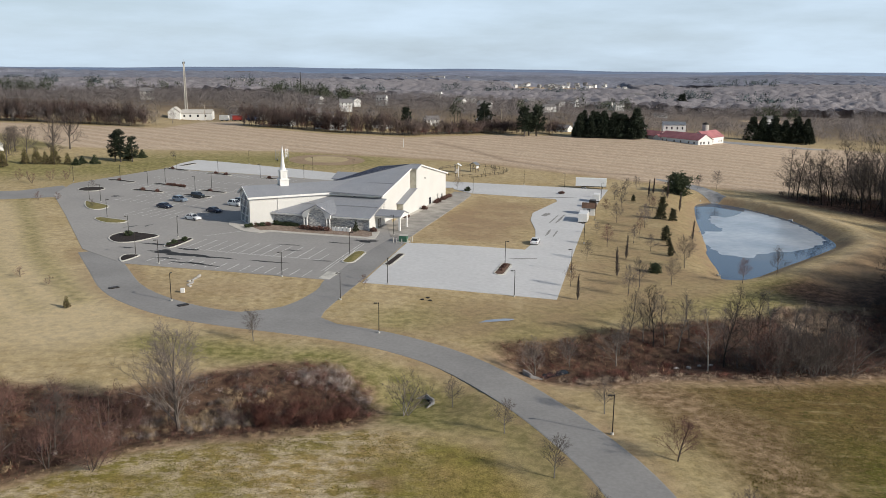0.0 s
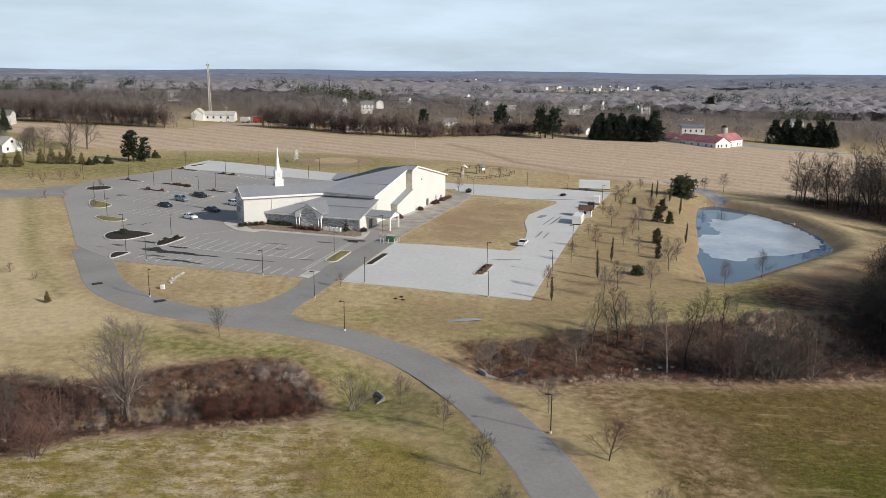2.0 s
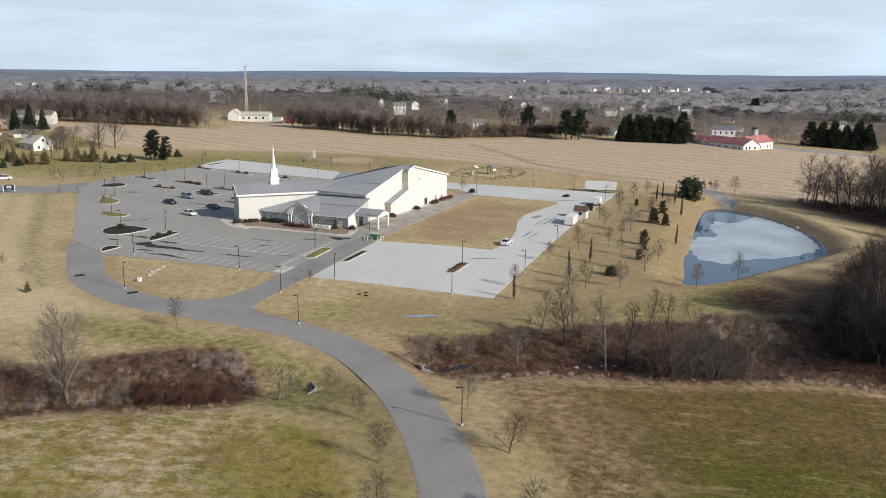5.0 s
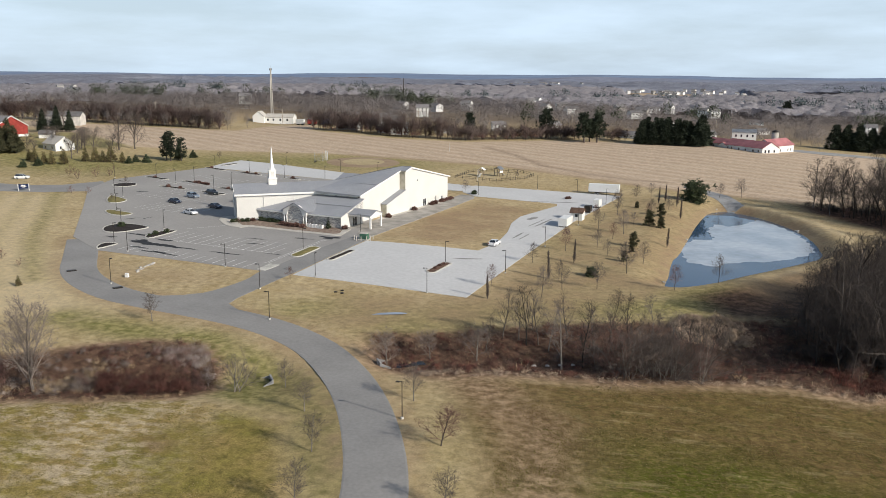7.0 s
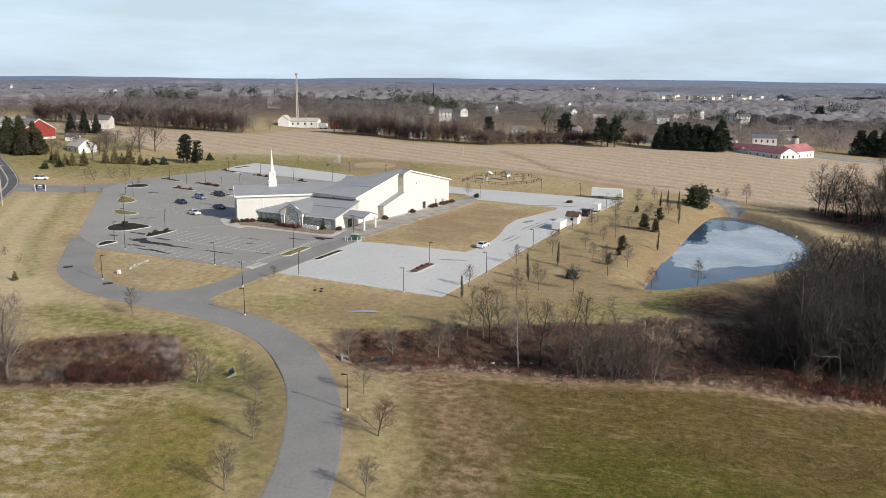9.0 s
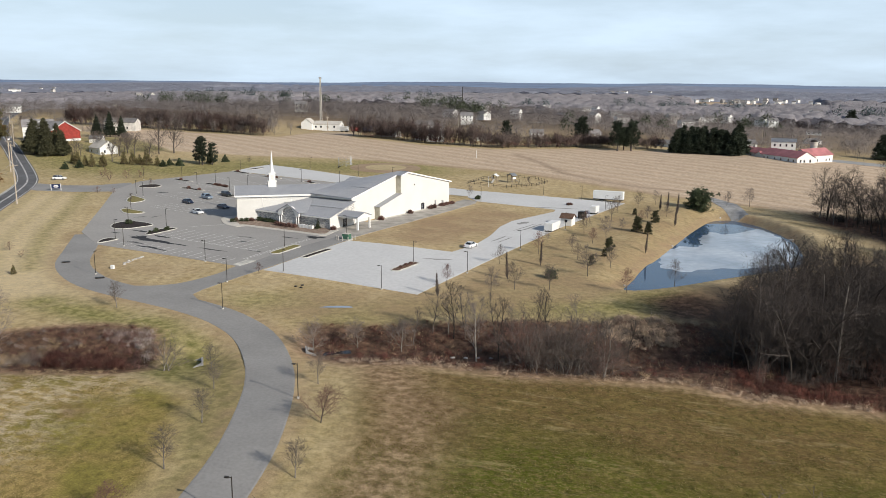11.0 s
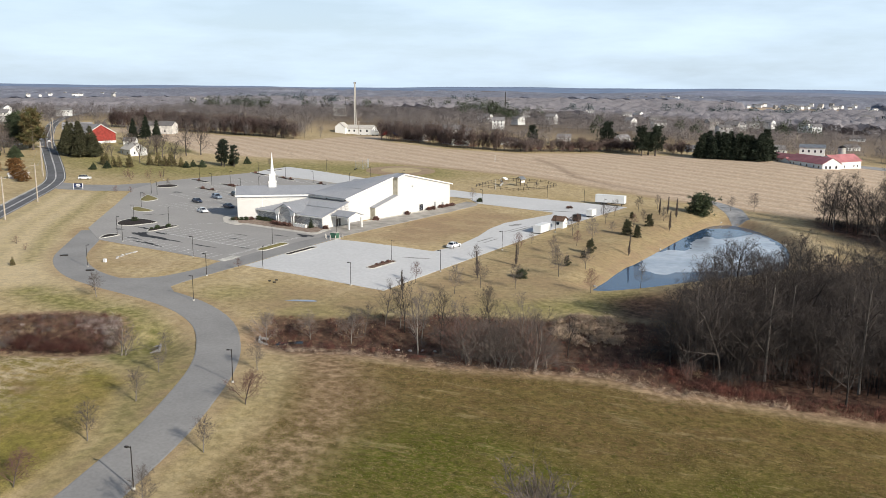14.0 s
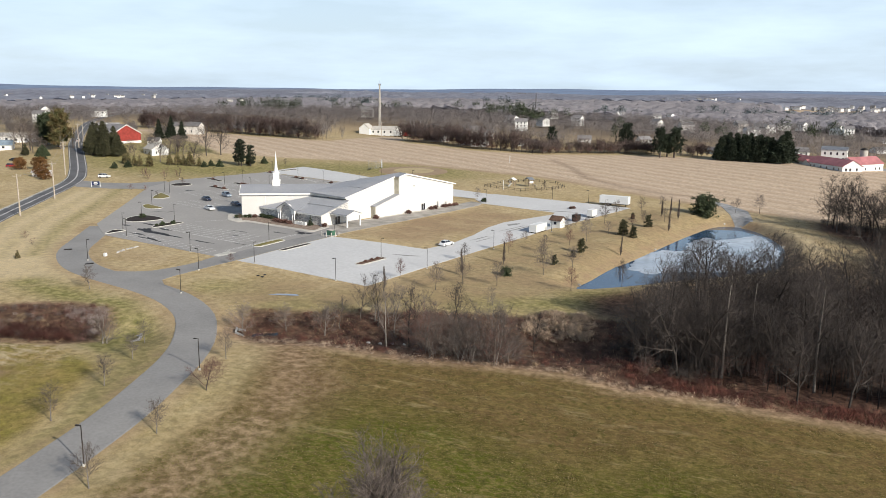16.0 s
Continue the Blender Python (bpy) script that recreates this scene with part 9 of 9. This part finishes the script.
bushes("scrub", [(-37, 86), (-28, 89), (-20, 93), (-20, 104), (-28, 106), (-38, 99)], 70, 0.7, 1.7, 2.2, 130, 341, M_TWIG_PALE, "grey-brown brush mounds among brambles", 0.018)
bushes("dry_grass", [(-30, 90), (-22, 93), (-19, 98), (-22, 103), (-30, 101), (-34, 95)], 60, 0.6, 1.2, 2.0, 110, 343, M_DRYGRASS, "tan tussocks between bramble mounds", 0.022)
bushes("bramble_thicket", [(-24, 106), (-14, 108), (-9.5, 103), (-9, 96), (-12, 100), (-18, 104)], 40, 0.7, 1.5, 2.0, 130, 345, M_TWIG_RED, "red-brown brush mounds at the thicket's end", 0.02)
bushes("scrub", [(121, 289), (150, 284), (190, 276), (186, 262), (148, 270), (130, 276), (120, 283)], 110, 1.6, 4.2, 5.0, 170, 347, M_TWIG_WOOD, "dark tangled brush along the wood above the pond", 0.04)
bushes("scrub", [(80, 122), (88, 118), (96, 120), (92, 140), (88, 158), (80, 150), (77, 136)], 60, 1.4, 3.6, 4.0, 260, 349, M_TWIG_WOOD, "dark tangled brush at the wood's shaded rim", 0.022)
bushes("dead_canes", [(-44, 82), (-36, 87), (-27, 92), (-25, 99), (-33, 104), (-46, 94)], 34, 0.7, 1.4, 1.9, 90, 333, M_CANE, "bleached arching dead canes over brambles", 0.014)
bushes("dry_grass", [(-38, 86), (-30, 88.5), (-24, 91), (-24, 98), (-30, 98), (-37, 94)], 60, 0.5, 1.0, 1.6, 80, 335, M_DRYGRASS, "tan tussock grass between brambles", 0.016)
bushes("dry_grass", [(-45, 75.4), (-31, 85.6), (-19, 88.6), (-10, 92), (-9, 94), (-19, 90.4), (-31, 87.4), (-44, 77.6), (-62, 68.5), (-62, 66.6)], 150, 0.25, 0.55, 1.1, 50, 337, M_DRYGRASS, "low dry grass fringe along the thicket", 0.016)
brush = scatter([(-74, 76), (-62, 71), (-46, 79), (-38, 86), (-34, 92), (-40, 97), (-58, 97), (-74, 92)], 75, 67)
crowns("bramble_thicket", brush, np.random.default_rng(9).uniform(2.2, 5.2, len(brush)), 3.6, 330, 0.014, 68, M_TWIG_RED, "tall red-brown brush along the stream", limbs=0.25)
brush2 = scatter([(38, 116), (44, 113), (60, 115), (64, 121), (56, 127), (40, 124)], 45, 69)
crowns("scrub", brush2[:20], np.random.default_rng(10).uniform(2.0, 4.5, 20), 3.2, 300, 0.012, 70, M_TWIG, "tall grey-brown scrub in the wet thicket", limbs=0.25)
# hills that close the horizon, with haze put into their colours
hills = Mesh()
cols = 240
for i in range(cols + 1):
    a = radians(-64 + 110 * i / cols)
    low = 6.0 * math.sin(a * 9 + 0.6) + 4.0 * math.sin(a * 23 + 1.0) + 1.5 * math.sin(a * 61)
    top = 45 + 4.5 * math.sin(a * 7 + 2.1) + 3.0 * math.sin(a * 19) + 1.0 * math.sin(a * 57) + 4.0 * max(0.0, math.sin((a - 0.1) * 4.0))
    for d, zz in ((2950, 10), (3050, 24 + low), (3300, 31 + low), (3600, 31 + low), (4000, 33), (4600, top - 2), (4880, top), (4960, top + 0.5)):
        hills.v.append((d * math.sin(a), d * math.cos(a), zz))
ridge = Mesh()
ridge.v = hills.v
for i in range(cols):
    for j in range(7):
        (ridge if j < 3 else hills).f.append((8 * i + j, 8 * i + 8 + j, 8 * i + 9 + j, 8 * i + 1 + j))
tagged(part("backdrop", ridge, M_RIDGE_NEAR, smooth=True), "wooded ridge before the horizon, greyed for haze", "hills", kind="structure")
tagged(part("backdrop", hills, M_RIDGE, smooth=True), "wooded hills along the horizon, coloured blue-grey for haze", "hills", kind="structure")
flakes = np.concatenate([scatter([(26, 62), (24, 80), (27, 98), (34, 108), (47, 108), (59, 110), (72, 112), (98, 110), (118, 110), (118, 106), (72, 107), (45, 100), (38, 80), (36, 62)], 1100, 71), scatter([(40, 62), (110, 62), (110, 104), (45, 100)], 350, 72), scatter([(-45, 74), (-20, 86), (-8, 90), (12, 70), (-20, 66)], 250, 73)])
stems_mesh("fallen_leaves", flakes, ground_height(flakes[:, 0], flakes[:, 1]) + 0.06, 0.1, 0.05, 1.2, 74, M_DRYGRASS, "pale fallen leaves scattered over the hayfield", "leaves")

M_TUFT = mat("hayfield_tufts", (0.21, 0.15, 0.06), 0.95, vary=0.2, scale=0.09, fine=0.8, hue2=(0.15, 0.12, 0.03), bump=0, per_island=0.4)
M_TUFT_GREEN = mat("green_hayfield_tufts", (0.155, 0.15, 0.035), 0.95, vary=0.2, scale=0.09, fine=0.8, hue2=(0.2, 0.165, 0.06), bump=0, per_island=0.35)
M_TUFT_PALE = mat("bleached_tufts", (0.36, 0.285, 0.165), 0.95, vary=0.2, scale=0.09, fine=0.8, hue2=(0.28, 0.21, 0.11), bump=0, per_island=0.35)
for m_ in (M_TUFT, M_TUFT_GREEN, M_TUFT_PALE):
    see_through(m_, 0.45)
TUFTS = (([(33, 80), (112, 78), (118, 86), (116, 109), (72, 111), (37, 107), (33, 98)], 40000, M_TUFT, 0.12, "short brown tufts of winter hay on the mown field"),
         ([(33, 56), (112, 50), (116, 80), (112, 92), (70, 94), (36, 92), (33, 78)], 45000, M_TUFT_GREEN, 0.12, "short green tufts of winter hay on the mown field"),
         ([(28, 56), (112, 50), (118, 80), (116, 109), (72, 111), (34, 107), (27, 98), (26, 76)], 24000, M_TUFT_PALE, 0.1, "bleached tufts of dead hay on the mown field"),
         ([(-62, 64), (-45, 74), (-31, 84.5), (-9, 91), (5, 85), (13, 66), (16, 50), (-40, 48)], 26000, M_TUFT_GREEN, 0.12, "short green tufts of winter hay on the mown field"),
         ([(-62, 64), (-45, 74), (-31, 84.5), (-9, 91), (0, 84), (4, 66), (2, 50), (-40, 48)], 16000, M_TUFT_PALE, 0.1, "bleached tufts of dead hay on the mown field"))
for k_, (poly, n, material, tall, label) in enumerate(TUFTS):
    p_ = scatter(poly, n, 401 + k_, 0.8, 0.05)
    stems_mesh("grass_tufts", p_, ground_height(p_[:, 0], p_[:, 1]), tall, 0.08, 2.6, 421 + k_, material, label, "grass")

# yard of parked trailers and machines behind the hedgerow
YARD = (("white", M_WHITE_PAINT), ("blue", mat("blue_machine_paint", (0.05, 0.12, 0.3), 0.5)), ("red", mat("red_machine_paint", (0.35, 0.05, 0.04), 0.5)), ("grey", M_METAL_GREY))
for i in range(14):
    word, paint = YARD[(i * 7 + i // 3) % 4]
    x, y = -138 + i * 4.6, 522 + rnd.uniform(-9, 9)
    t_ = thing("parked_trailer", word + " box trailer parked in a distant yard", "trailer", pose(x, y, G(x, y) + 0.02, 0, 0, rnd.uniform(-25, 25)), group="yard trailers")
    part("box", Mesh().box(-3.0, 3.0, -1.2, 1.2, 0.8, 3.2 + rnd.uniform(0, 0.8), 0.05), paint, t_)
    for sx in (-1.6, 1.6):
        part("wheel", Mesh().tube([(sx, -1.1, 0.4), (sx, 1.1, 0.4)], [0.4, 0.4], 8), M_BLACK, t_)
